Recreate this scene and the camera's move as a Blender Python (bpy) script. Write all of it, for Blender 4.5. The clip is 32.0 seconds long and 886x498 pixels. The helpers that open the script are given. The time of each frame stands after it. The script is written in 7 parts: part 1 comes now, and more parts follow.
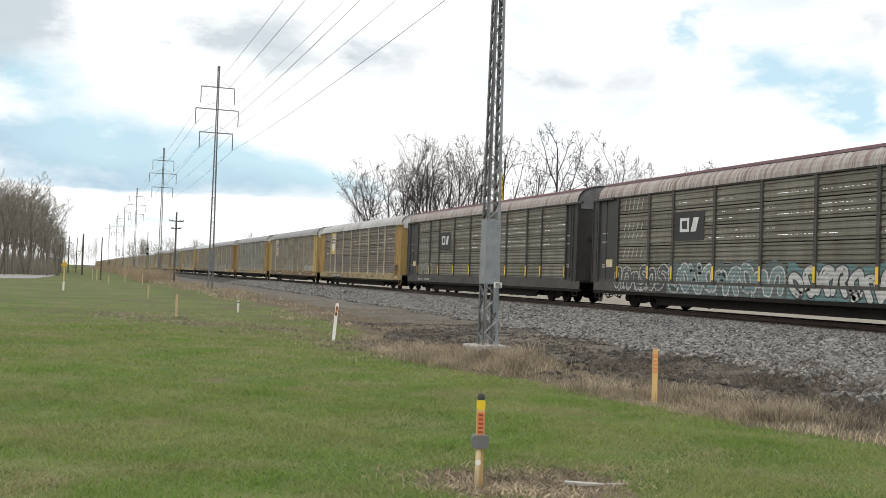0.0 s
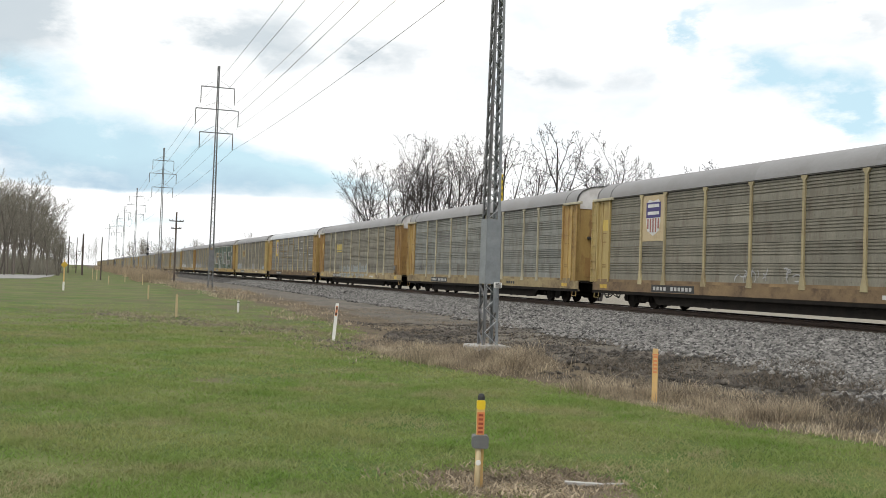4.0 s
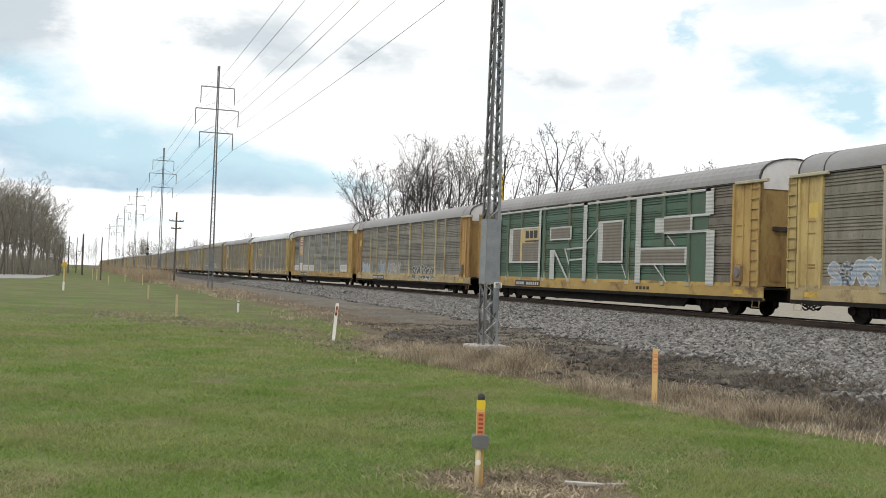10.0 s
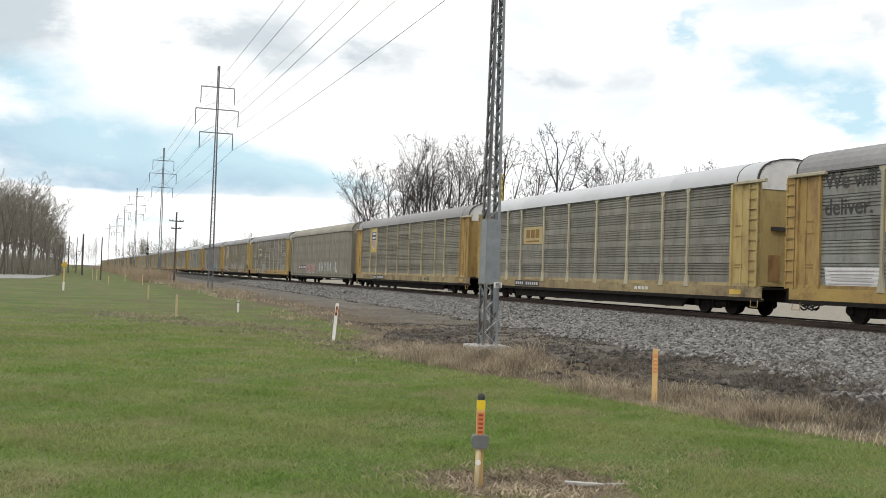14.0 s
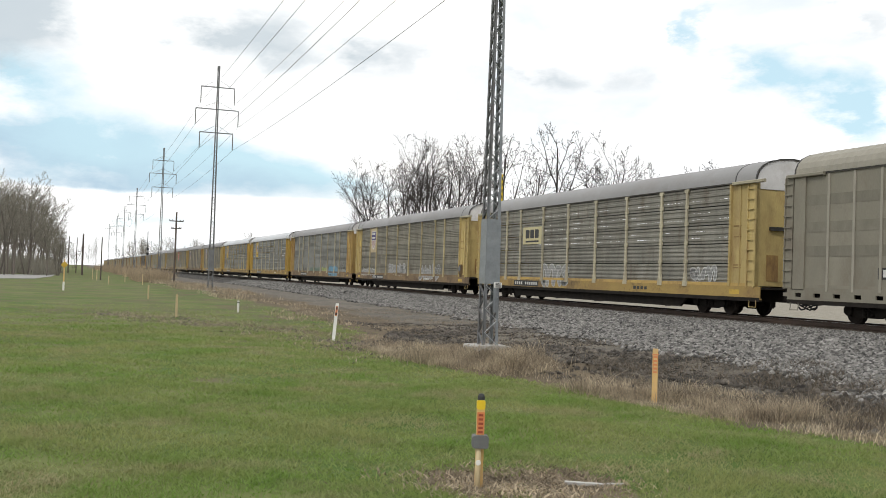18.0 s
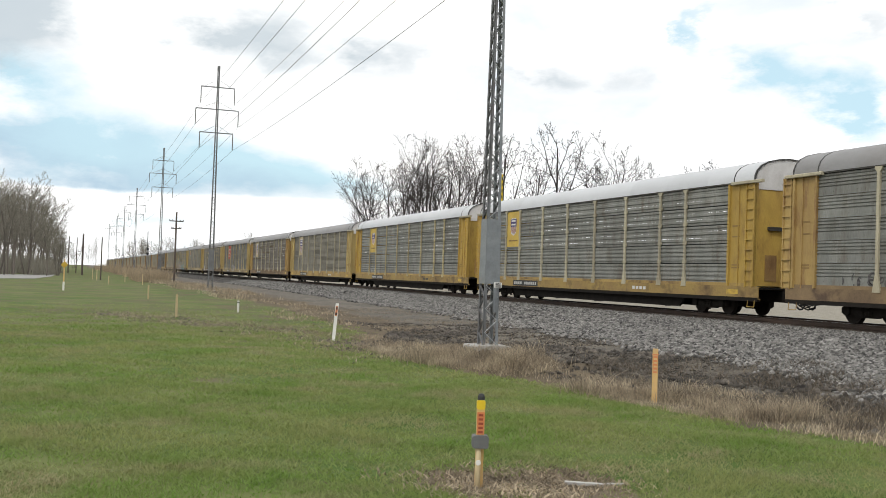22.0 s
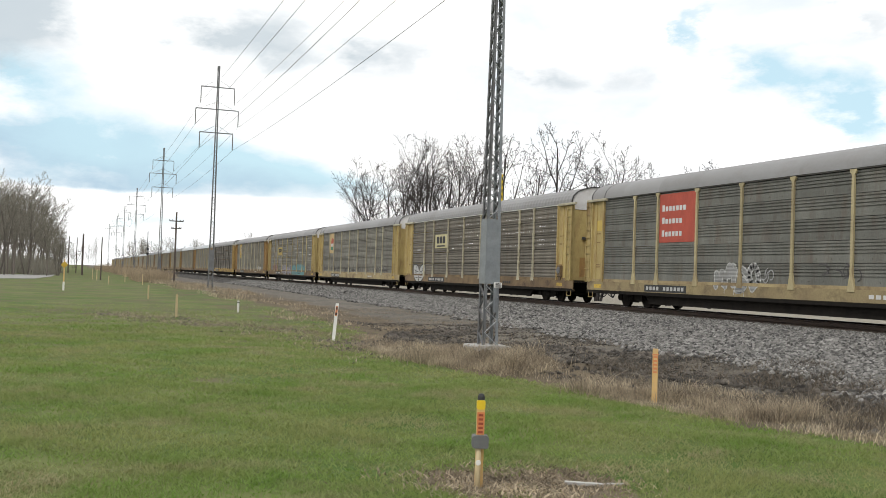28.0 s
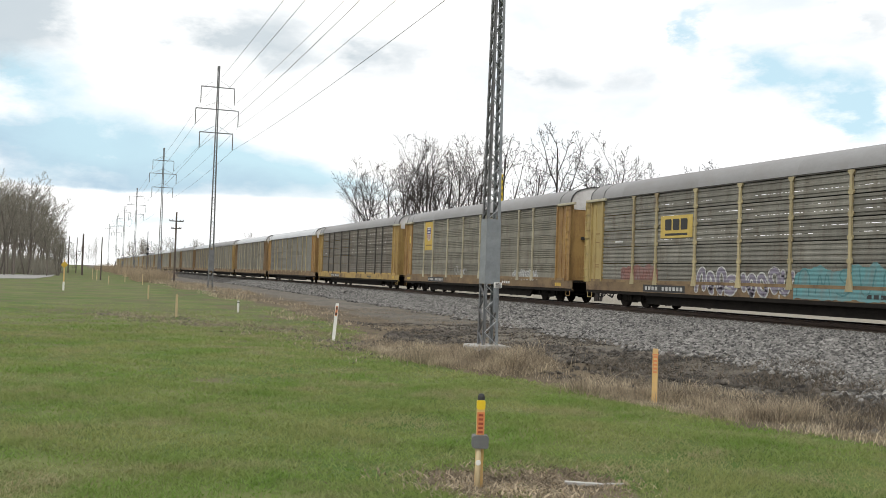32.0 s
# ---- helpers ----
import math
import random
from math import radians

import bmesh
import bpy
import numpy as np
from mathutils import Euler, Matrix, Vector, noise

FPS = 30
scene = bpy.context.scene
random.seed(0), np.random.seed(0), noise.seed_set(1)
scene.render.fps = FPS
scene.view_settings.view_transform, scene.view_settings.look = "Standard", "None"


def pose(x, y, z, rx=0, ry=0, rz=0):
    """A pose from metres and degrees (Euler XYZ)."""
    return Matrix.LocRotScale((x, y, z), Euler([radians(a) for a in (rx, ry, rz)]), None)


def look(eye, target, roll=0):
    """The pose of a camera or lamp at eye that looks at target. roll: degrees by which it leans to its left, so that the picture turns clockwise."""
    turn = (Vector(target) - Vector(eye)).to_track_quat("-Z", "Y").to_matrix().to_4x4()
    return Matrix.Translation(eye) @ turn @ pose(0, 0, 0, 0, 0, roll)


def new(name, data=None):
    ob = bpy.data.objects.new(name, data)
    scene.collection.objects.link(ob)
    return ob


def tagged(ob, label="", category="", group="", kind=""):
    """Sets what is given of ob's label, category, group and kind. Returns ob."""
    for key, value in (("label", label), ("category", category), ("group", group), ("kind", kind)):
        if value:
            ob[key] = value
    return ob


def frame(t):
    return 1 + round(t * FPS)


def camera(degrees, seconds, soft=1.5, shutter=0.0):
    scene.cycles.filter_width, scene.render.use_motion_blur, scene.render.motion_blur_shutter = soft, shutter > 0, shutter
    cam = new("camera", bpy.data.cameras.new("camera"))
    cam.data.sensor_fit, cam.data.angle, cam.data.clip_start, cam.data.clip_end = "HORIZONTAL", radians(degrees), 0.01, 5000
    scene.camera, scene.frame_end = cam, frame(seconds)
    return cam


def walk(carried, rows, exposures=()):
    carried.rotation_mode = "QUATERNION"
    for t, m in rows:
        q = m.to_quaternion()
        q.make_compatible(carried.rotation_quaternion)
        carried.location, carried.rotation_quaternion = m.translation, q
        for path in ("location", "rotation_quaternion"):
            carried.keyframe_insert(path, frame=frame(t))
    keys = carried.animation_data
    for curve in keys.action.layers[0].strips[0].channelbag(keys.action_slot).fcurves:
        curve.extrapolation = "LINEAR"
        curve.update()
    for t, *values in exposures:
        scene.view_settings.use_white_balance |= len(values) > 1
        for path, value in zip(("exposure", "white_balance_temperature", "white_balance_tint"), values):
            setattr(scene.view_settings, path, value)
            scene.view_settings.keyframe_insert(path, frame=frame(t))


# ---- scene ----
# ---- camera and its stand ----
cam = camera(46.82, 32.0, soft=0.8)
EYE = Vector((0.0, 0.0, 1.063))
AIM = Vector((3.3685, 9.4117, 1.3347))
walk(cam, [(0.0, look(EYE, AIM, 1.966)), (32.0, look(EYE, AIM, 1.966))])

# ---- plan: x across the track, y along it, z above the rail top ----
SIDE_X = 22.96            # car side that faces the camera
TRACK_X = SIDE_X + 1.5    # centre of the track
PITCH = 28.68             # coupled length of one car
SPEED = 21.4865            # metres a second, towards -y
FIRST_END = 42.66         # far end of car 0 at the start
HALF = 13.3               # half the rack's length
GROUND_Z = -0.6
TOWER_X = 9.7

# ---- world, sun ----
scene.view_settings.exposure = 0.0


def nd(tree, kind, **inputs):
    n = tree.nodes.new(kind)
    for key, value in inputs.items():
        n.inputs[key.replace("_", " ")].default_value = value
    return n


def math_node(tree, op, a, b=0.0):
    n = tree.nodes.new("ShaderNodeMath")
    n.operation = op
    for i, v in enumerate((a, b)):
        if isinstance(v, (int, float)):
            n.inputs[i].default_value = v
        else:
            tree.links.new(v, n.inputs[i])
    return n.outputs[0]


def mix_color(tree, fac, a, b, blend="MIX"):
    n = tree.nodes.new("ShaderNodeMix")
    n.data_type, n.blend_type = "RGBA", blend
    for sock, v in ((n.inputs[0], fac), (n.inputs[6], a), (n.inputs[7], b)):
        if isinstance(v, (int, float)):
            sock.default_value = v
        elif isinstance(v, (tuple, list)):
            sock.default_value = (*v[:3], 1)
        else:
            tree.links.new(v, sock)
    return n.outputs[2]


def ramp(tree, fac, stops):
    n = tree.nodes.new("ShaderNodeValToRGB")
    els = n.color_ramp.elements
    while len(els) < len(stops):
        els.new(0.5)
    for e, (pos, col) in zip(els, stops):
        e.position = pos
        e.color = (col, col, col, 1) if isinstance(col, (int, float)) else (*col, 1)
    tree.links.new(fac, n.inputs[0])
    return n.outputs[0]


def make_world():
    w = bpy.data.worlds.new("sky")
    scene.world = w
    w.use_nodes = True
    t = w.node_tree
    t.nodes.clear()
    out = t.nodes.new("ShaderNodeOutputWorld")
    bg = t.nodes.new("ShaderNodeBackground")
    sky = t.nodes.new("ShaderNodeTexSky")
    sky.sky_type, sky.sun_disc = "NISHITA", False
    sky.sun_elevation, sky.sun_rotation = radians(48), radians(235)
    blue = mix_color(t, 1.0, sky.outputs[0], (0.115, 0.125, 0.125), "MULTIPLY")
    co = t.nodes.new("ShaderNodeTexCoord")
    sep = t.nodes.new("ShaderNodeSeparateXYZ")
    t.links.new(co.outputs["Generated"], sep.inputs[0])
    sx, sy, sz = sep.outputs
    # cloud field in flattened directions
    flat = t.nodes.new("ShaderNodeCombineXYZ")
    for i, v in enumerate((math_node(t, "MULTIPLY", sx, 1.0), math_node(t, "MULTIPLY", sy, 1.0), math_node(t, "MULTIPLY", sz, 2.2))):
        t.links.new(v, flat.inputs[i])
    n1 = nd(t, "ShaderNodeTexNoise", Scale=4.5, Detail=7.0, Roughness=0.55, Distortion=0.3)
    t.links.new(flat.outputs[0], n1.inputs["Vector"])
    n2 = nd(t, "ShaderNodeTexNoise", Scale=14.0, Detail=6.0, Roughness=0.6)
    t.links.new(flat.outputs[0], n2.inputs["Vector"])
    az = math_node(t, "ARCTAN2", sx, sy)
    wob = math_node(t, "MULTIPLY", math_node(t, "SUBTRACT", n2.outputs[0], 0.5), 0.16)
    wob2 = math_node(t, "MULTIPLY", math_node(t, "SUBTRACT", n1.outputs[0], 0.5), 0.10)
    azw = math_node(t, "ADD", az, wob)
    elw = math_node(t, "ADD", sz, wob2)

    def bank(a, e, sa, se, k):
        da = math_node(t, "DIVIDE", math_node(t, "SUBTRACT", azw, radians(a)), radians(sa))
        de = math_node(t, "DIVIDE", math_node(t, "SUBTRACT", elw, math.sin(radians(e))), math.sin(radians(se)))
        r = math_node(t, "ADD", math_node(t, "MULTIPLY", da, da), math_node(t, "MULTIPLY", de, de))
        return math_node(t, "MULTIPLY", math_node(t, "EXPONENT", math_node(t, "MULTIPLY", r, -1.0)), k)

    def total(items):
        s = items[0]
        for i in items[1:]:
            s = math_node(t, "ADD", s, i)
        return s

    white = ramp(t, n1.outputs[0], [(0.33, (0.86, 0.94, 0.99)), (0.50, (1.10, 1.11, 1.12)), (0.7, (1.3, 1.29, 1.27))])
    n3 = nd(t, "ShaderNodeTexNoise", Scale=30.0, Detail=5.0, Roughness=0.6)
    t.links.new(flat.outputs[0], n3.inputs["Vector"])
    puff = math_node(t, "ADD", math_node(t, "MULTIPLY", n2.outputs[0], 1.0), math_node(t, "MULTIPLY", n3.outputs[0], 0.5))
    # a level cloud base low in the sky, bright below it
    base = math_node(t, "ADD", math_node(t, "SUBTRACT", sz, math.sin(radians(4.0))), math_node(t, "MULTIPLY", math_node(t, "SUBTRACT", n2.outputs[0], 0.5), 0.012))
    shelf = ramp(t, math_node(t, "ADD", math_node(t, "MULTIPLY", base, 40.0), 0.5), [(0.35, 0), (0.6, 1)])
    greys = total([bank(*b) for b in CLOUD_GREY])
    under = math_node(t, "MULTIPLY", total([bank(*b) for b in SHELF_GREY]), shelf)
    blues = math_node(t, "ADD", total([bank(*b) for b in CLOUD_GAPS]), math_node(t, "MULTIPLY", total([bank(*b) for b in SHELF_GAPS]), shelf))
    g2 = math_node(t, "MULTIPLY", ramp(t, math_node(t, "MULTIPLY", greys, puff), [(0.07, 0), (0.5, 1)]), 0.8)
    b2 = ramp(t, math_node(t, "MULTIPLY", blues, puff), [(0.14, 0), (0.55, 1)])
    col = mix_color(t, b2, white, mix_color(t, 0.8, blue, (0.66, 0.90, 1.0)))
    col = mix_color(t, g2, col, (0.52, 0.61, 0.67))
    col = mix_color(t, math_node(t, "MULTIPLY", ramp(t, math_node(t, "MULTIPLY", under, puff), [(0.07, 0), (0.6, 1)]), 0.8), col, (0.45, 0.60, 0.75))
    t.links.new(col, bg.inputs["Color"])
    bg.inputs["Strength"].default_value = 1.0
    t.links.new(bg.outputs[0], out.inputs[0])


# azimuth and elevation in degrees, their spreads, weight
CLOUD_GREY = [(-3.6, 12.9, 2.8, 1.7, 1.1), (8.6, 13.6, 3.8, 1.6, 0.7), (11.5, 12.0, 1.8, 1.0, 0.35), (16.3, 12.8, 2.2, 1.7, 0.55), (-3.8, 10.6, 1.2, 0.6, 0.4), (25.7, 11.1, 2.3, 0.9, 0.62), (30.1, 10.9, 1.6, 0.9, 0.34), (41.7, 13.9, 1.2, 1.4, 0.45)]
CLOUD_GAPS = [(36.6, 11.5, 2.2, 1.1, 0.75), (40.3, 10.5, 2.6, 1.2, 0.85), (33.3, 13.6, 0.9, 1.3, 0.6), (42.0, 9.0, 1.6, 1.4, 0.6), (-2.6, 10.0, 3.0, 1.6, 0.6), (4.7, 2.7, 5.0, 0.5, 0.35), (29.5, 11.8, 2.2, 0.8, 0.2)]
SHELF_GREY = [(1.5, 4.8, 4.6, 1.2, 0.6), (-4.0, 6.4, 2.6, 1.6, 0.6), (9.5, 4.6, 4.5, 0.8, 0.5), (2.5, 7.0, 3.0, 0.8, 0.22)]
SHELF_GAPS = [(0.0, 6.4, 5.5, 2.3, 0.85), (8.0, 5.6, 5.0, 1.7, 0.65), (13.5, 5.0, 4.5, 1.3, 0.5)]
make_world()
sun = new("sun", bpy.data.lights.new("sun", "SUN"))
sun.data.energy, sun.data.angle, sun.data.color = 1.35, radians(12), (1.0, 0.96, 0.9)
sun.matrix_basis = look((0, 0, 60), Vector((0, 0, 60)) - Vector((math.sin(radians(235)) * math.cos(radians(48)), math.cos(radians(235)) * math.cos(radians(48)), math.sin(radians(48)))))


# ---- materials ----
def material(name, base, rough=0.7, metal=0.0, second=None, scale=3.0, amount=0.5, stretch=(1, 1, 1), grain=0.15, grain_scale=40.0,
             bump=0.2, vary=0.12, island=False, stain=None, stain_amount=0.0, stain_scale=1.2, spec=0.4):
    m = bpy.data.materials.new(name)
    m.use_nodes = True
    t = m.node_tree
    b = t.nodes["Principled BSDF"]
    b.inputs["Roughness"].default_value, b.inputs["Metallic"].default_value = rough, metal
    b.inputs["Specular IOR Level"].default_value = spec
    co = t.nodes.new("ShaderNodeTexCoord")
    info = t.nodes.new("ShaderNodeObjectInfo")
    shift = t.nodes.new("ShaderNodeVectorMath")
    shift.operation = "MULTIPLY_ADD"
    t.links.new(co.outputs["Object"], shift.inputs[0])
    shift.inputs[1].default_value = stretch
    t.links.new(math_node(t, "MULTIPLY", info.outputs["Random"], 37.0), shift.inputs[2])
    v = shift.outputs[0]
    n = nd(t, "ShaderNodeTexNoise", Scale=scale, Detail=5.0, Roughness=0.6)
    t.links.new(v, n.inputs["Vector"])
    fine = nd(t, "ShaderNodeTexNoise", Scale=grain_scale, Detail=3.0, Roughness=0.6)
    t.links.new(v, fine.inputs["Vector"])
    second = second or tuple(c * 0.7 for c in base)
    f = ramp(t, n.outputs[0], [(0.36, 0.0), (0.66, 1.0)])
    col = mix_color(t, math_node(t, "MULTIPLY", f, amount), base, second)
    if stain:
        s = nd(t, "ShaderNodeTexNoise", Scale=stain_scale, Detail=8.0, Roughness=0.68)
        t.links.new(v, s.inputs["Vector"])
        sf = ramp(t, s.outputs[0], [(0.5, 0.0), (0.68, 1.0)])
        col = mix_color(t, math_node(t, "MULTIPLY", sf, stain_amount), col, stain)
    k = math_node(t, "ADD", math_node(t, "MULTIPLY", math_node(t, "SUBTRACT", fine.outputs[0], 0.5), grain * 2), 1.0)
    if vary:
        r = info.outputs["Random"]
        if island:
            g = t.nodes.new("ShaderNodeNewGeometry")
            r = g.outputs["Random Per Island"]
        k = math_node(t, "MULTIPLY", k, math_node(t, "ADD", math_node(t, "MULTIPLY", math_node(t, "SUBTRACT", r, 0.5), vary * 2), 1.0))
    hsv = t.nodes.new("ShaderNodeHueSaturation")
    t.links.new(col, hsv.inputs["Color"])
    t.links.new(k, hsv.inputs["Value"])
    t.links.new(hsv.outputs[0], b.inputs["Base Color"])
    if bump:
        bn = nd(t, "ShaderNodeBump", Strength=bump, Distance=0.01)
        t.links.new(fine.outputs[0], bn.inputs["Height"])
        t.links.new(bn.outputs[0], b.inputs["Normal"])
    return m


RUST = (0.16, 0.075, 0.035)
M = {}
PANEL_STRETCH = (1, 1.2, 0.25)
for key, base in (("panel_warm", (0.218, 0.205, 0.162)), ("panel_cool", (0.232, 0.236, 0.212)), ("panel_brown", (0.175, 0.157, 0.126)),
                  ("panel_dark", (0.18, 0.172, 0.137)), ("panel_grey", (0.222, 0.214, 0.18)), ("panel_plain", (0.172, 0.172, 0.15))):
    M[key] = material("galvanised_" + key, base, 0.6, 0.12, tuple(c * 0.68 for c in base), 1.1, 0.85, PANEL_STRETCH, 0.32, 22, 0.15, 0.14,
                      stain=(0.11, 0.082, 0.058), stain_amount=0.65, stain_scale=1.7)
M["yellow"] = material("weathered_yellow_paint", (0.375, 0.26, 0.09), 0.6, 0, (0.27, 0.17, 0.06), 1.3, 0.8, (1, 1, 0.35), 0.16, 25, 0.15, 0.14,
                       stain=RUST, stain_amount=0.75, stain_scale=2.3)
M["rusty_yellow"] = material("rust_stained_yellow_paint", (0.345, 0.22, 0.078), 0.62, 0, (0.24, 0.135, 0.05), 1.3, 0.9, (1, 1, 0.35), 0.16, 25, 0.15, 0.14,
                             stain=(0.14, 0.07, 0.035), stain_amount=0.75, stain_scale=1.9)
M["rust_brown"] = material("rust_brown_paint", (0.25, 0.165, 0.075), 0.65, 0, (0.16, 0.10, 0.05), 1.3, 0.9, (1, 1, 0.35), 0.16, 25, 0.15, 0.2,
                           stain=(0.10, 0.055, 0.03), stain_amount=0.75, stain_scale=1.9)
M["gold"] = material("golden_yellow_paint", (0.46, 0.31, 0.065), 0.6, 0, (0.34, 0.215, 0.05), 1.3, 0.8, (1, 1, 0.35), 0.16, 25, 0.15, 0.14,
                     stain=(0.15, 0.075, 0.03), stain_amount=0.65, stain_scale=2.0)
M["post_gold"] = material("dirty_gold_post_paint", (0.40, 0.34, 0.19), 0.65, 0, (0.29, 0.245, 0.145), 1.8, 0.8, (1, 1, 0.4), 0.15, 25, 0.1, 0.16,
                          stain=(0.17, 0.11, 0.06), stain_amount=0.6)
M["cream"] = material("faded_cream_yellow_paint", (0.42, 0.325, 0.13), 0.62, 0, (0.31, 0.23, 0.095), 1.3, 0.7, (1, 1, 0.35), 0.15, 25, 0.15, 0.12,
                      stain=RUST, stain_amount=0.5, stain_scale=1.9)
M["post_yellow"] = material("faded_post_paint", (0.40, 0.365, 0.255), 0.65, 0, (0.31, 0.285, 0.21), 1.8, 0.8, (1, 1, 0.4), 0.15, 25, 0.1, 0.16,
                            stain=(0.2, 0.15, 0.1), stain_amount=0.5)
M["black_paint"] = material("worn_black_paint", (0.028, 0.027, 0.026), 0.55, 0, (0.05, 0.047, 0.043), 1.5, 0.7, (1, 1, 0.4), 0.2, 25, 0.1, 0.1)
M["dark_sill"] = material("grimy_dark_sill_paint", (0.075, 0.07, 0.06), 0.7, 0, (0.045, 0.04, 0.035), 1.4, 0.8, (1, 0.6, 1), 0.2, 25, 0.1, 0.1)
M["sill_yellow"] = material("dirty_yellow_sill_paint", (0.385, 0.268, 0.082), 0.68, 0, (0.29, 0.19, 0.07), 0.9, 1.0, (1, 0.6, 0.8), 0.2, 25, 0.15, 0.2,
                            stain=(0.085, 0.05, 0.03), stain_amount=0.9, stain_scale=1.2)
M["sill_rust"] = material("rust_streaked_sill_paint", (0.225, 0.155, 0.08), 0.75, 0, (0.13, 0.088, 0.05), 0.9, 1.0, (1, 0.7, 0.8), 0.25, 25, 0.15, 0.2,
                          stain=(0.07, 0.045, 0.03), stain_amount=0.9, stain_scale=1.6)
M["sill_dusty"] = material("dusty_cream_sill_paint", (0.36, 0.29, 0.15), 0.75, 0, (0.24, 0.18, 0.10), 0.9, 1.0, (1, 0.7, 0.8), 0.25, 25, 0.15, 0.2,
                           stain=(0.10, 0.065, 0.04), stain_amount=0.85, stain_scale=1.5)
M["sill_bright"] = material("fresh_yellow_stripe", (0.72, 0.47, 0.05), 0.6, vary=0.1, grain=0.15)
M["stripe_worn"] = material("worn_yellow_stripe", (0.55, 0.37, 0.06), 0.65, vary=0.1, grain=0.15, stain=(0.16, 0.10, 0.05), stain_amount=0.8, stain_scale=2.0)
M["roof_grey"] = material("grey_galvanised_roof", (0.25, 0.247, 0.245), 0.55, 0.15, (0.215, 0.21, 0.205), 0.8, 0.7, (1, 0.5, 1), 0.1, 12, 0.1, 0.06,
                          stain=(0.18, 0.15, 0.13), stain_amount=0.3, stain_scale=0.6)
M["roof_white"] = material("pale_aluminium_roof", (0.50, 0.51, 0.52), 0.45, 0.15, (0.43, 0.44, 0.45), 0.8, 0.6, (1, 0.5, 1), 0.06, 12, 0.05, 0.05)
M["roof_red"] = material("rusted_red_and_white_roof", (0.40, 0.385, 0.36), 0.65, 0.0, (0.20, 0.14, 0.12), 1.0, 0.9, (0.3, 5.0, 0.3), 0.2, 12, 0.1, 0.04,
                         stain=(0.12, 0.05, 0.045), stain_amount=0.9, stain_scale=1.8)
M["maroon"] = material("maroon_roof_ridge_paint", (0.07, 0.024, 0.032), 0.75, 0, (0.12, 0.055, 0.055), 1.2, 0.7, vary=0.12)
M["roof_scallop"] = material("weathered_white_roof_sheet", (0.47, 0.46, 0.45), 0.55, 0.2, (0.29, 0.275, 0.26), 1.0, 1.0, (1, 1, 0.5), 0.12, 12, 0.1, 0.12)
M["arch_white"] = material("white_end_cap", (0.62, 0.61, 0.6), 0.55, 0, (0.5, 0.49, 0.48), 2, 0.6, vary=0.08, stain=(0.3, 0.27, 0.24), stain_amount=0.4)
M["grey_paint"] = material("flat_grey_paint", (0.215, 0.20, 0.155), 0.65, 0, (0.172, 0.16, 0.124), 0.9, 0.8, (1, 0.8, 0.5), 0.12, 25, 0.1, 0.05,
                           stain=(0.14, 0.11, 0.08), stain_amount=0.5, stain_scale=1.0)
M["grey_post"] = material("pale_grey_post_paint", (0.275, 0.257, 0.21), 0.65, 0, (0.22, 0.206, 0.168), 2, 0.6, vary=0.1)
M["steel_dark"] = material("grimy_dark_steel", (0.015, 0.0135, 0.012), 0.9, 0.0, (0.026, 0.022, 0.018), 3, 0.7, grain=0.25, vary=0.2, spec=0.1)
M["brown_steel"] = material("dusty_brown_steel", (0.024, 0.019, 0.016), 0.9, 0.0, (0.017, 0.015, 0.013), 3, 0.7, grain=0.25, vary=0.2, spec=0.15)
M["rubber"] = material("black_rubber", (0.02, 0.02, 0.02), 0.8, grain=0.1)
M["rail"] = material("worn_rail_steel", (0.075, 0.05, 0.036), 0.6, 0.4, (0.05, 0.036, 0.03), 2, 0.6, (1, 0.3, 1), 0.2, 30, 0.2, 0)
M["rail_top"] = material("polished_rail_head", (0.42, 0.40, 0.38), 0.3, 0.9, (0.3, 0.28, 0.26), 2, 0.5, (1, 0.1, 1), 0.1, 30, 0.05, 0)
M["tie"] = material("creosoted_timber", (0.07, 0.055, 0.045), 0.85, 0, (0.12, 0.1, 0.08), 2, 0.7, (6, 1, 6), 0.25, 20, 0.4, 0.25)
M["stone"] = material("crushed_limestone", (0.195, 0.188, 0.175), 0.85, 0, (0.06, 0.056, 0.052), 5, 0.8, grain=0.25, grain_scale=60, bump=0.1, vary=0.85, island=True)
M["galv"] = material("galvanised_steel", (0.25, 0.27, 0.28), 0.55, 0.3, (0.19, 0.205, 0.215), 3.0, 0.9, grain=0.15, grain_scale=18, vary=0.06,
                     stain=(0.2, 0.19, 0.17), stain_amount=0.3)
M["galv_dark"] = material("dull_and_shaded_galvanised_steel", (0.18, 0.188, 0.195), 0.6, 0.3, (0.12, 0.115, 0.112), 2.0, 0.9, grain=0.15, vary=0.06,
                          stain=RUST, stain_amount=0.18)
M["concrete"] = material("weathered_concrete", (0.42, 0.41, 0.385), 0.9, 0, (0.3, 0.29, 0.27), 4, 0.8, grain=0.2, vary=0.1, bump=0.5)
M["road_grey"] = material("worn_road_concrete", (0.30, 0.295, 0.28), 0.9, 0, (0.22, 0.215, 0.2), 0.3, 0.8, grain=0.2, vary=0, bump=0.2)
M["white_paint"] = material("white_paint", (0.74, 0.73, 0.7), 0.6, 0, (0.6, 0.58, 0.54), 5, 0.6, grain=0.08, vary=0.05)
# front lacing of the near tower: same steel, lit look put into its colour
M["lace"] = material("lit_galvanised_lacing", (0.36, 0.375, 0.385), 0.55, 0.2, (0.29, 0.3, 0.31), 3, 0.6, vary=0.08)
M["orange"] = material("orange_marker_plastic", (0.62, 0.21, 0.075), 0.5, 0, (0.55, 0.27, 0.14), 5, 0.6, vary=0)
